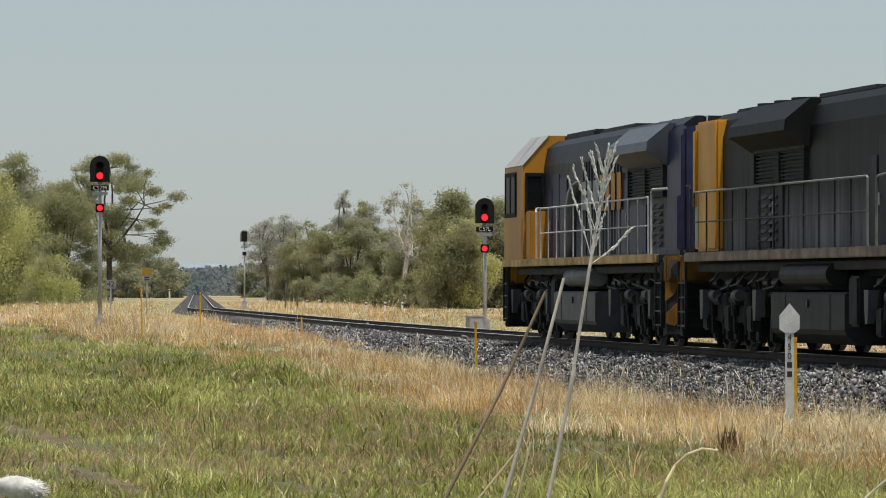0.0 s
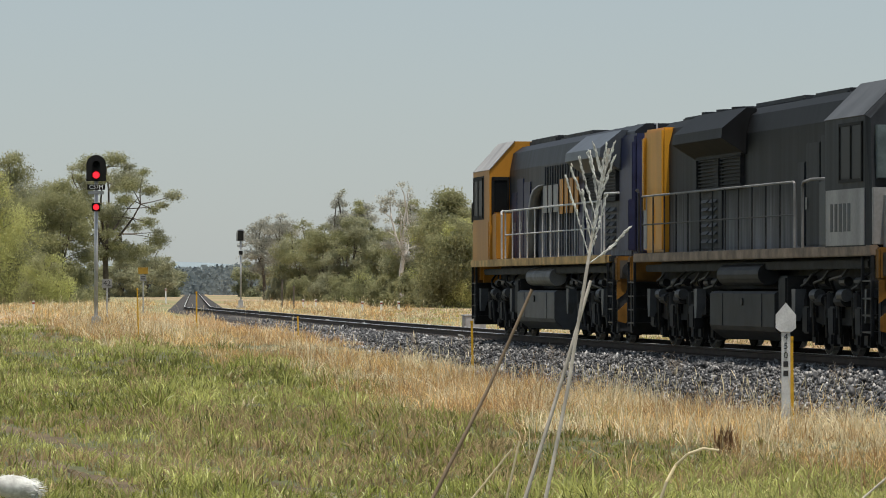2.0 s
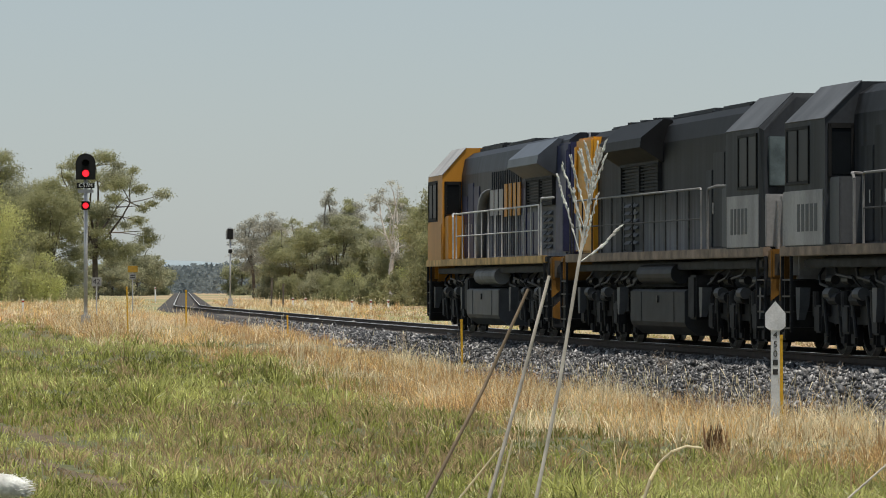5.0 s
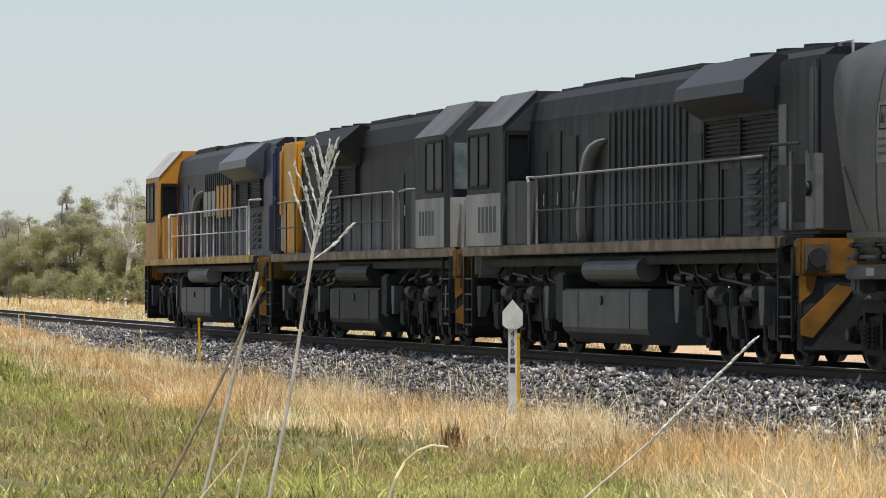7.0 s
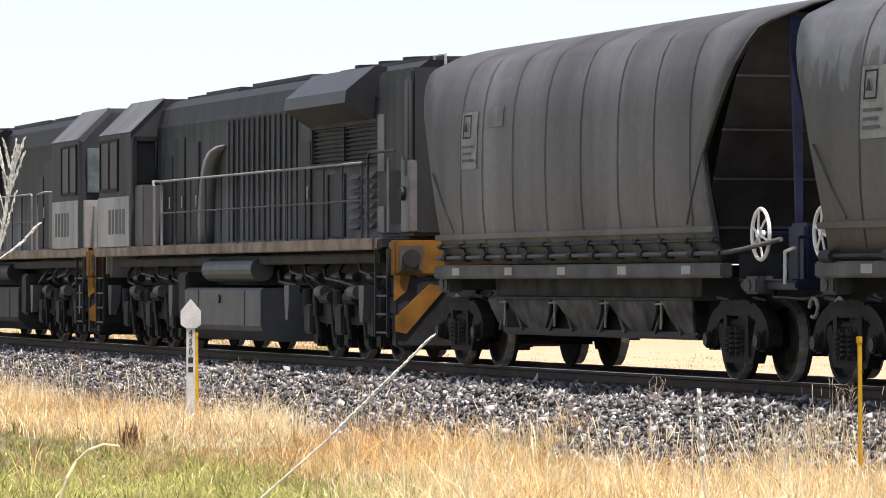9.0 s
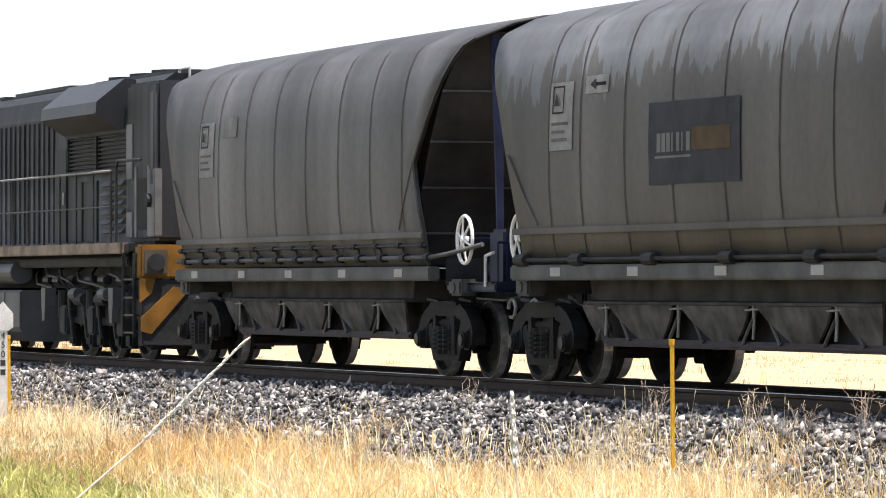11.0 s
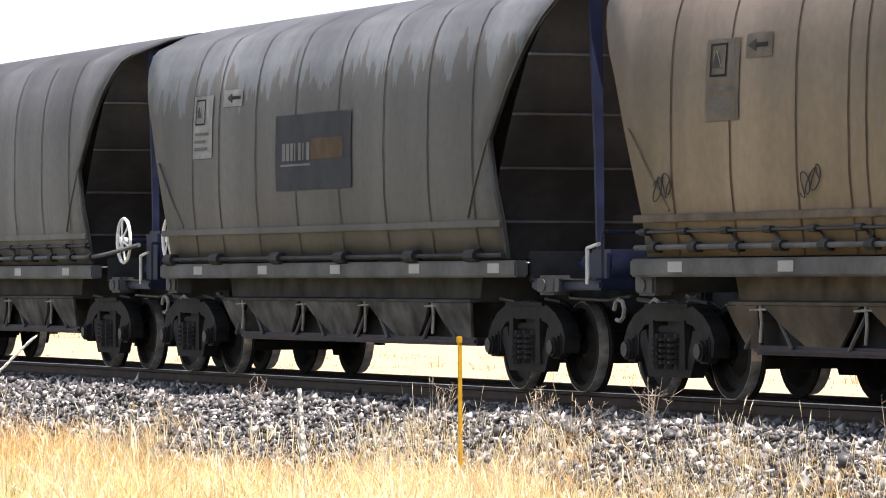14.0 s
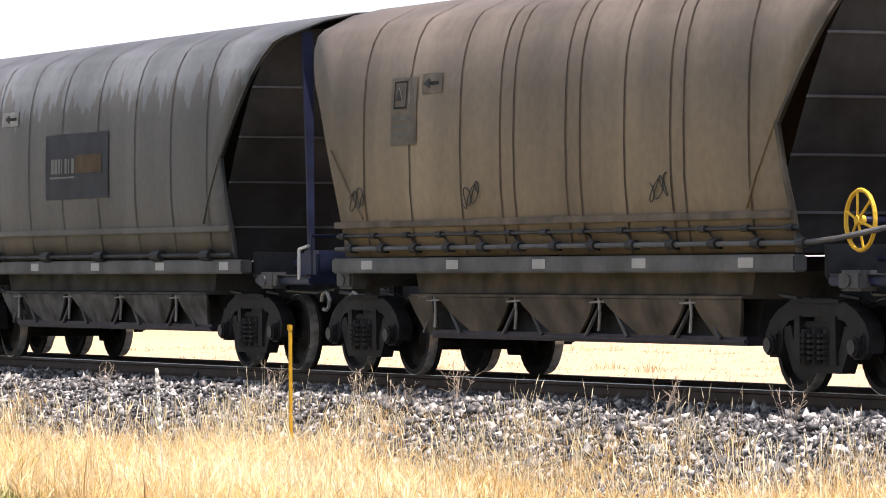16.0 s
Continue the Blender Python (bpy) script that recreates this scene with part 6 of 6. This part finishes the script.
def signal(label, x, y, top, plate, lit=True, turn=0, base=True):
    z = float(ground_z(x, y))
    t = thing("railway_signal", label, "railway signal", "colour-light signals", facing(x, y, z, turn))
    H = top - z
    part("mast", rod(B(), (0, 0, 0), (0, 0, H - 0.72), 0.06, 14), "mast", t, "galvanised tubular mast", True)
    part("backboard", arch(B(), 0.60, 0.80, -0.10, -0.07, H - 0.80), "black" if lit else "mast", t, "round-topped backing board")
    part("upper_head", box(B(), -0.19, 0.19, -0.07, 0.16, H - 0.78, H - 0.10, 0.03), "black", t)
    part("lower_head", box(B(), -0.13, 0.13, -0.10, 0.14, H - 1.72, H - 1.46, 0.02), "black", t)
    for z0, r, on in ((H - 0.61, 0.098, True), (H - 0.30, 0.09, False), (H - 1.59, 0.082, True)):
        bm = B()
        seg = 18
        rings = []
        for yy, k in ((-0.10, 1.25), (-0.36, 1.25)):
            rings.append([(r * k * math.cos(math.pi * (i / seg * 1.3 - 0.15)), yy, z0 + r * k * math.sin(math.pi * (i / seg * 1.3 - 0.15))) for i in range(seg + 1)])
        va = [[bm.verts.new(p) for p in ring] for ring in rings]
        for i in range(seg):
            bm.faces.new((va[0][i], va[0][i + 1], va[1][i + 1], va[1][i]))
        bmesh.ops.solidify(bm, geom=bm.faces[:], thickness=0.008)
        part("hood", bm, "black", t)
        if lit and on:
            part("lens", rod(B(), (0, -0.125, z0), (0, -0.10, z0), r, 20), "red", t, "lit red lens")
            bm = B()
            rod(bm, (0, -0.115, z0), (0, -0.10, z0), r * 1.18, 20)
            part("lens_rim", bm, "redrim", t)
        else:
            part("lens", rod(B(), (0, -0.12, z0), (0, -0.10, z0), r, 20), "glass", t, "unlit lens")
    if plate:
        part("number_plate", box(B(), -0.27, 0.27, -0.10, -0.075, H - 1.06, H - 0.90, 0.004), "black", t, "black identification plate")
        words("plate_text", plate, 0.17, "white", t, pose(0, -0.105, H - 0.98, 90, 0, 0))
    part("bracket", box(B(), -0.24, 0.24, -0.07, -0.04, H - 1.20, H - 1.10), "mast", t)
    if base:
        part("footing", box(B(), -0.33, 0.33, -0.33, 0.33, -0.2, 0.16, 0.03), "concrete", t, "pale concrete footing")
        part("base_flange", box(B(), -0.16, 0.16, -0.16, 0.16, 0.16, 0.55, 0.02), "mast", t)
    return t


def cabinet(x, y):
    t = thing("equipment_cabinet", "small grey trackside equipment cabinet", "cabinet", "", facing(x, y, float(ground_z(x, y)), 12))
    part("body", box(B(), -0.25, 0.25, -0.2, 0.2, 0.05, 0.62, 0.02), "concrete", t)
    part("lid", box(B(), -0.28, 0.28, -0.23, 0.23, 0.62, 0.67, 0.015), "mast", t)
    part("door", box(B(), -0.21, 0.21, -0.215, -0.2, 0.1, 0.58, 0.006), "mast", t)


def peg(x, y, top, label, mat="peg", r=0.024, group="yellow marker pegs", band=False, turn=0):
    z = float(ground_z(x, y))
    t = thing("marker_peg", label, "marker post", group, pose(x, y, z, random.uniform(-1, 1), random.uniform(-1.5, 1.5), turn))
    H = top - z
    part("post", extrude(B(), [(-r, -r * 0.5), (r, -r * 0.5), (r, 0), (r * 0.4, r * 0.6), (-r * 0.4, r * 0.6), (-r, 0)], -0.2, H, axis="z"), mat, t)
    part("cap", box(B(), -r * 1.15, r * 1.15, -r * 0.7, r * 0.75, H - 0.05, H + 0.01, 0.004), mat, t)
    if band:
        part("red_band", box(B(), -r * 1.05, r * 1.05, -r * 0.62, -r * 0.5, H - 0.16, H - 0.08), "redpaint", t)


M["redpaint"] = material("red_paint", (0.35, 0.03, 0.02), 0.6, vary=0.2, bump=0)


def kilometre_post(x, y, top):
    z = float(ground_z(x, y))
    t = thing("distance_post", "white arrow-headed distance post with upright black numerals", "distance post", "", facing(x, y, z))
    H = top - z
    part("post", box(B(), -0.063, 0.063, -0.02, 0.02, -0.2, H - 0.33, 0.006), "postwhite", t)
    part("head", extrude(B(), [(-0.075, H - 0.41), (0.075, H - 0.41), (0.142, H - 0.36), (0.142, H - 0.17), (0.0, H), (-0.142, H - 0.17), (-0.142, H - 0.36)], -0.03, -0.02), "postwhite", t, "white pointed head board")
    for i, ch in enumerate("450"):
        words("numeral", ch, 0.125, "ink", t, pose(0, -0.024, H - 0.48 - i * 0.13, 90, 0, 0))
    for i in range(2):
        part("numeral_bar", box(B(), -0.035, 0.035, -0.023, -0.02, H - 0.90 - i * 0.13, H - 0.82 - i * 0.13), "ink", t)


# white sign plates, with the shade on their faces put into the grey
M["signgrey"] = material("shaded_sign_white", (0.24, 0.24, 0.235), 0.6, vary=0.15, scale=5, bump=0.02)
M["signyellow"] = material("olive_sign_yellow", (0.33, 0.20, 0.03), 0.6, vary=0.15, scale=5, bump=0.02)
M["postwhite"] = material("weathered_white", (0.62, 0.62, 0.62), 0.6, vary=0.1, scale=5, bump=0.02)


def board(x, y, z, w, h, mat, label, text="", below=None):
    g = float(ground_z(x, y))
    t = thing("lineside_sign", label, "railway sign", "", facing(x, y, g))
    part("post", rod(B(), (0, 0.03, -0.2), (0, 0.03, z - g + h / 2), 0.03, 10), "mast", t)
    part("plate", box(B(), -w / 2, w / 2, -0.012, 0.0, z - g - h / 2, z - g + h / 2, 0.004), mat, t)
    if text:
        words("sign_text", text, h * 0.85, "ink", t, pose(0, -0.016, z - g, 90, 0, 0))
    if below:
        part("lower_plate", box(B(), -below / 2, below / 2, -0.012, 0.0, z - g - h / 2 - 0.33, z - g - h / 2 - 0.05, 0.004), "signgrey", t)
        for i in range(2):
            part("text_bar", box(B(), -below * 0.35, below * 0.35, -0.016, -0.012, z - g - h / 2 - 0.16 - i * 0.1, z - g - h / 2 - 0.11 - i * 0.1), "ink", t)


def reed(points, r, label, head=0, seed=1, mat="straw", fuzz=0.0, branch=None, down="spike"):
    """A dry cane from the ground through the given bend, with a plume of stalks at its top."""
    random.seed(seed)
    p = [Vector(v) for v in points]
    foot = p[0] + (p[0] - p[1]).normalized() * 0.25
    base = Vector((foot.x, foot.y, float(ground_z(foot.x, foot.y))))
    t = thing("reed_stem", label, "dry reed", "reeds before the camera", Matrix.Translation(base))
    pts = [Vector((0, 0, -0.05)), (foot - base) * 0.5 + Vector((0, 0, 0.2)), foot - base] + [v - base for v in p]
    bm = B()
    for i, (a, b) in enumerate(zip(pts, pts[1:])):
        k0, k1 = 1 - 0.5 * i / len(pts), 1 - 0.5 * (i + 1) / len(pts)
        rod(bm, a, b, r * k0, 7, r * k1)
    part("cane", bm, mat, t)
    if fuzz:
        bm = B()
        a, b = pts[-2], pts[-1]
        for k in range(220):
            f = random.uniform(0.05, 1.0)
            g = a.lerp(b, f) + Vector((random.uniform(-1, 1), random.uniform(-1, 1), 0)) * fuzz * (1.1 - f * 0.6)
            bmesh.ops.create_icosphere(bm, subdivisions=1, radius=1, matrix=Matrix.Translation(g) @ (b - a).to_track_quat("Z", "Y").to_matrix().to_4x4() @ Matrix.Diagonal((fuzz * 0.35, fuzz * 0.35, fuzz * 1.5, 1)))
        part("seed_spike", bm, down, t, "pale downy seed spike", True)
    if branch:
        bm = B()
        b0, b1 = Vector(branch[0]) - base, Vector(branch[1]) - base
        b2 = b0.lerp(b1, 0.5) + Vector((0.004, 0, -0.004))
        pipe(bm, [b0, b2, b1], 0.0011, 5)
        for k in range(70):
            f = random.uniform(0.25, 1.0)
            g = (b0.lerp(b2, f * 2) if f < 0.5 else b2.lerp(b1, f * 2 - 1)) + Vector((random.uniform(-1, 1), random.uniform(-1, 1), random.uniform(-1, 1))) * 0.002
            bmesh.ops.create_icosphere(bm, subdivisions=1, radius=1, matrix=Matrix.Translation(g) @ (b1 - b0).to_track_quat("Z", "Y").to_matrix().to_4x4() @ Matrix.Diagonal((0.0012, 0.0012, 0.0042, 1)))
        part("side_plume", bm, "plume", t)
    if head:
        top, low = pts[-1], pts[-3]
        axis = top - low
        right = Vector((axis.y, -axis.x, 0))
        right = Vector((0.97, -0.22, 0))
        for i in range(head):
            f = i / max(1, head - 1)
            a = low.lerp(top, 0.02 + 0.75 * f)
            side = (-1 if i % 2 else 1) * random.uniform(0.3, 1.0)
            ln = random.uniform(0.075, 0.14) * (1.25 - 0.5 * f)
            e = a + Vector((0, 0, ln * random.uniform(0.8, 1.15))) + right * side * ln * 0.34
            bm = B()
            rod(bm, a, e, 0.0011, 5, 0.0008)
            for k in range(36):
                g = a.lerp(e, 0.25 + 0.75 * k / 35) + Vector((random.uniform(-1, 1), random.uniform(-1, 1), random.uniform(-1, 1))) * 0.0022
                m = Matrix.Translation(g) @ (e - a).to_track_quat("Z", "Y").to_matrix().to_4x4() @ Matrix.Diagonal((0.0012, 0.0012, 0.0042, 1))
                bmesh.ops.create_icosphere(bm, subdivisions=1, radius=1, matrix=m)
            part("plume_stalk", bm, "plume", t)
    return t


M["plume"] = material("silvery_seed", (0.84, 0.81, 0.76), 0.7, vary=0.25, scale=60, fine=300, bump=0, trans=0.3)
REEDS = []


def reeds():
    REEDS.append(reed([(2.10, 8.75, 1.72), (2.137, 8.74, 1.91), (2.172, 8.73, 2.14), (2.187, 8.73, 2.23), (2.21, 8.72, 2.355)], 0.0046, "pale dry reed with a feathery seed plume", 15, 3, "canepale", 0.0, ((2.176, 8.73, 2.145), (2.248, 8.71, 2.212))))
    REEDS.append(reed([(2.08, 9.06, 1.70), (2.137, 9.05, 1.91), (2.19, 9.04, 2.12)], 0.0054, "snapped pale reed cane", 0, 4, "canepale"))
    REEDS.append(reed([(1.95, 8.99, 1.71), (2.05, 8.97, 1.91), (2.13, 8.95, 2.095)], 0.005, "leaning brown reed cane", 0, 5, "cane"))
    REEDS.append(reed([(2.06, 8.86, 1.71), (2.085, 8.86, 1.815)], 0.0035, "short broken dry reed", 0, 6))
    REEDS.append(reed([(1.93, 8.59, 1.72), (2.0, 8.57, 1.81)], 0.003, "thin bent reed blade", 0, 7))
    REEDS.append(reed([(2.172, 8.21, 1.73), (2.184, 8.21, 1.765), (2.2, 8.21, 1.793), (2.22, 8.2, 1.813), (2.246, 8.2, 1.822), (2.272, 8.19, 1.819)], 0.0038, "curled dry reed leaf", 0, 8))
    REEDS.append(reed([(6.99, 22.95, 0.99), (7.365, 22.83, 1.335), (7.86, 22.68, 1.845)], 0.0078, "leaning dry reed with a thin seed spike", 0, 9, "canepale", 0.0105, None, "plume"))
    REEDS.append(reed([(15.18, 37.01, 0.24), (15.15, 37.02, 0.60), (15.12, 37.03, 1.22)], 0.010, "pale upright reed spike", 0, 10, "canepale", 0.022, None, "plume"))
    # a soft seed head at the edge of the picture
    t = thing("seed_head", "pale fluffy seed head close by on a stalk", "dry reed", "", pose(0.765, 5.95, 1.857))
    bm = B()
    random.seed(2)
    bmesh.ops.create_icosphere(bm, subdivisions=4, radius=1, matrix=pose(0, 0, 0, 0, 7, 0) @ Matrix.Diagonal((0.030, 0.014, 0.0145, 1)))
    for i in range(500):
        a = random.uniform(0, 6.28)
        f = random.uniform(-1, 1)
        g = Vector((f * 0.031, math.cos(a) * 0.013 * math.sqrt(1 - f * f), math.sin(a) * 0.0138 * math.sqrt(1 - f * f) - f * 0.004))
        rod(bm, g * 0.9, g * 1.1 + Vector((random.uniform(0.002, 0.008), 0, random.uniform(-0.002, 0.003))), 0.0006, 3, 0.0002)
    part("fluff", bm, "plume", t, "", True)
    part("stalk", rod(B(), (-0.02, 0, 0), (-0.05, 0, -1.87), 0.004, 6), "straw", t)


M["spike"] = material("downy_spike", (0.52, 0.45, 0.39), 0.8, vary=0.3, scale=60, fine=300, bump=0, trans=0.3)
M["canepale"] = material("bleached_cane", (0.62, 0.55, 0.47), 0.65, vary=0.3, scale=12, fine=90, bump=0.02)
M["cane"] = material("brown_cane", (0.30, 0.22, 0.15), 0.7, vary=0.25, scale=8, fine=60, bump=0.02)


def brown_tuft():
    n = 70
    x, y = 16.55 + RNG.normal(0, 0.06, n), 59.3 + RNG.normal(0, 0.2, n)
    me = blades("brown_tuft", x, y, ground_z(x, y), RNG.uniform(0.18, 0.48, n), RNG.uniform(0.015, 0.035, n), RNG.uniform(0.05, 0.35, n), ["rust"])
    tagged(new("brown_tuft", me), "rust-brown dead dock stalks in the grass", "weed", kind="stuff")


def weeds():
    """Bare twiggy weeds at the edge of the ballast."""
    random.seed(21)
    for l, o, h in ((41.2, -1.95, 0.42), (36.2, -2.0, 0.40), (44.0, -1.9, 0.32), (42.4, -2.0, 0.28), (46.5, -1.95, 0.30), (33.5, -2.0, 0.35), (52.0, -2.1, 0.35), (71.0, -2.2, 0.35), (83.0, -2.3, 0.4), (96.0, -2.3, 0.4), (64.0, -2.3, 0.35), (108.0, -2.4, 0.45), (118.0, -2.4, 0.45)):
        h *= 1.35
        x, y, _ = line(l, o)
        t = thing("dry_weed", "dry branching weed among the ballast", "weed", "weeds on the ballast", pose(x, y, float(bank_z(o))))
        bm = B()
        for i in range(7):
            a = random.uniform(0, 6.28)
            e = Vector((math.cos(a) * h * random.uniform(0.15, 0.6), math.sin(a) * h * random.uniform(0.15, 0.6), h * random.uniform(0.6, 1.0)))
            rod(bm, (0, 0, -0.03), e, 0.004, 5, 0.0025)
            for j in range(5):
                q = e * random.uniform(0.4, 1.0)
                rod(bm, q, q + Vector((random.uniform(-1, 1), random.uniform(-1, 1), random.uniform(0.2, 1.2))) * h * 0.18, 0.0028, 4, 0.002)
        part("twig", bm, "weedtwig", t)


M["weedtwig"] = material("pale_twig", (0.34, 0.28, 0.22), 0.8, vary=0.25, scale=10, bump=0)


def lineside():
    random.seed(31)
    signal("tall signal showing two red lights, on a grey mast", 21.57, 148.44, 6.13, "C57M")
    signal("signal showing two red lights, on a concrete footing", 34.2, 151.18, 4.94, "C57L")
    signal("unlit signal seen from behind on a grey mast", 57.0, 325.0, 6.01, "", False, 180)
    cabinet(33.75, 150.6)
    board(29.2, 197.86, 2.26, 0.40, 0.36, "signgrey", "small square white speed board reading 42", "42")
    board(35.24, 227.28, 2.88, 0.46, 0.30, "signyellow", "yellow board over a small white plate", "", 0.30)
    kilometre_post(19.32, 66.1, 1.888)
    for x, y, top in ((19.55, 66.57, 1.40), (25.9, 138.16, 1.26), (22.23, 99.06, 1.40), (18.75, 41.95, 1.596), (24.4, 146.83, 1.966), (21.85, 141.8, 2.07)):
        peg(x, y, top, "slim yellow-orange steel marker peg in the dry grass", turn=random.uniform(0, 40))
    for x, y, top in ((34.13, 257.75, 1.39), (55.18, 274.5, 0.88), (56.22, 274.3, 0.82), (57.2, 274.1, 0.82), (61.13, 324.3, 1.08), (61.95, 324.1, 1.12), (66.26, 414.7, 2.0)):
        peg(x, y, max(top, float(ground_z(x, y)) + 0.6), "white guide post with a red band in the paddock", "white", 0.06, "white guide posts", True)
    for x, y, top in ((58.5, 318, 2.6), (59.3, 318, 2.2), (46.3, 52.0, 1.0), (75.0, 60.0, 1.1)):
        peg(x, y, top, "weathered timber fence post in the paddock", "bark", 0.06, "fence posts")


ballast_stones()
dry_grass()
green_grass()
wheel_ruts()
trees()
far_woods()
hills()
lineside()
reeds()
weeds()
brown_tuft()


# ---- what moves ----
def motions():
    """The train creeps along its track, slowing; its wheels roll."""
    for t, l, turned in VEHICLES:
        rows = []
        for s, d in RUN:
            x, y, h = line(l + d)
            rows.append((s, pose(x, y, RAIL, 0, 0, -math.degrees(h) + (180 if turned else 0))))
        walk(t, rows)
    # the reeds sway a little in the breeze
    gust = [(0.0, 0.0), (1.5, 0.0), (2.05, 2.2), (2.5, 0.0), (5.5, 0.0), (6.0, -0.5), (6.5, -2.4), (7.0, -1.3), (7.5, -1.1), (8.0, -0.3), (8.5, 0.0), (16.0, 0.0)]
    for i, t in enumerate(REEDS[:7]):
        bend = 1.0 if i == 1 else 0.0
        m = t.matrix_basis.copy()
        walk(t, [(s, m @ pose(0, 0, 0, 0.12 * math.sin(s * 2.1 + i), 0.22 * math.sin(s * 1.55 + 0.7 * i) + 0.1 * math.sin(s * 3.7 + i) + bend * float(np.interp(s, [g[0] for g in gust], [g[1] for g in gust])))) for s in [k * 0.25 for k in range(65)]])
    times = [i * 0.25 for i in range(65)]
    run = np.interp(times, [s for s, d in RUN], [d for s, d in RUN])
    back = {t: turned for t, l, turned in VEHICLES}
    for w, y, r in WHEELS:
        way = 1 if back[w.parent] else -1
        walk(w, [(s, pose(0, y, r, way * math.degrees(d / r) % 360)) for s, d in zip(times, run)])


motions()
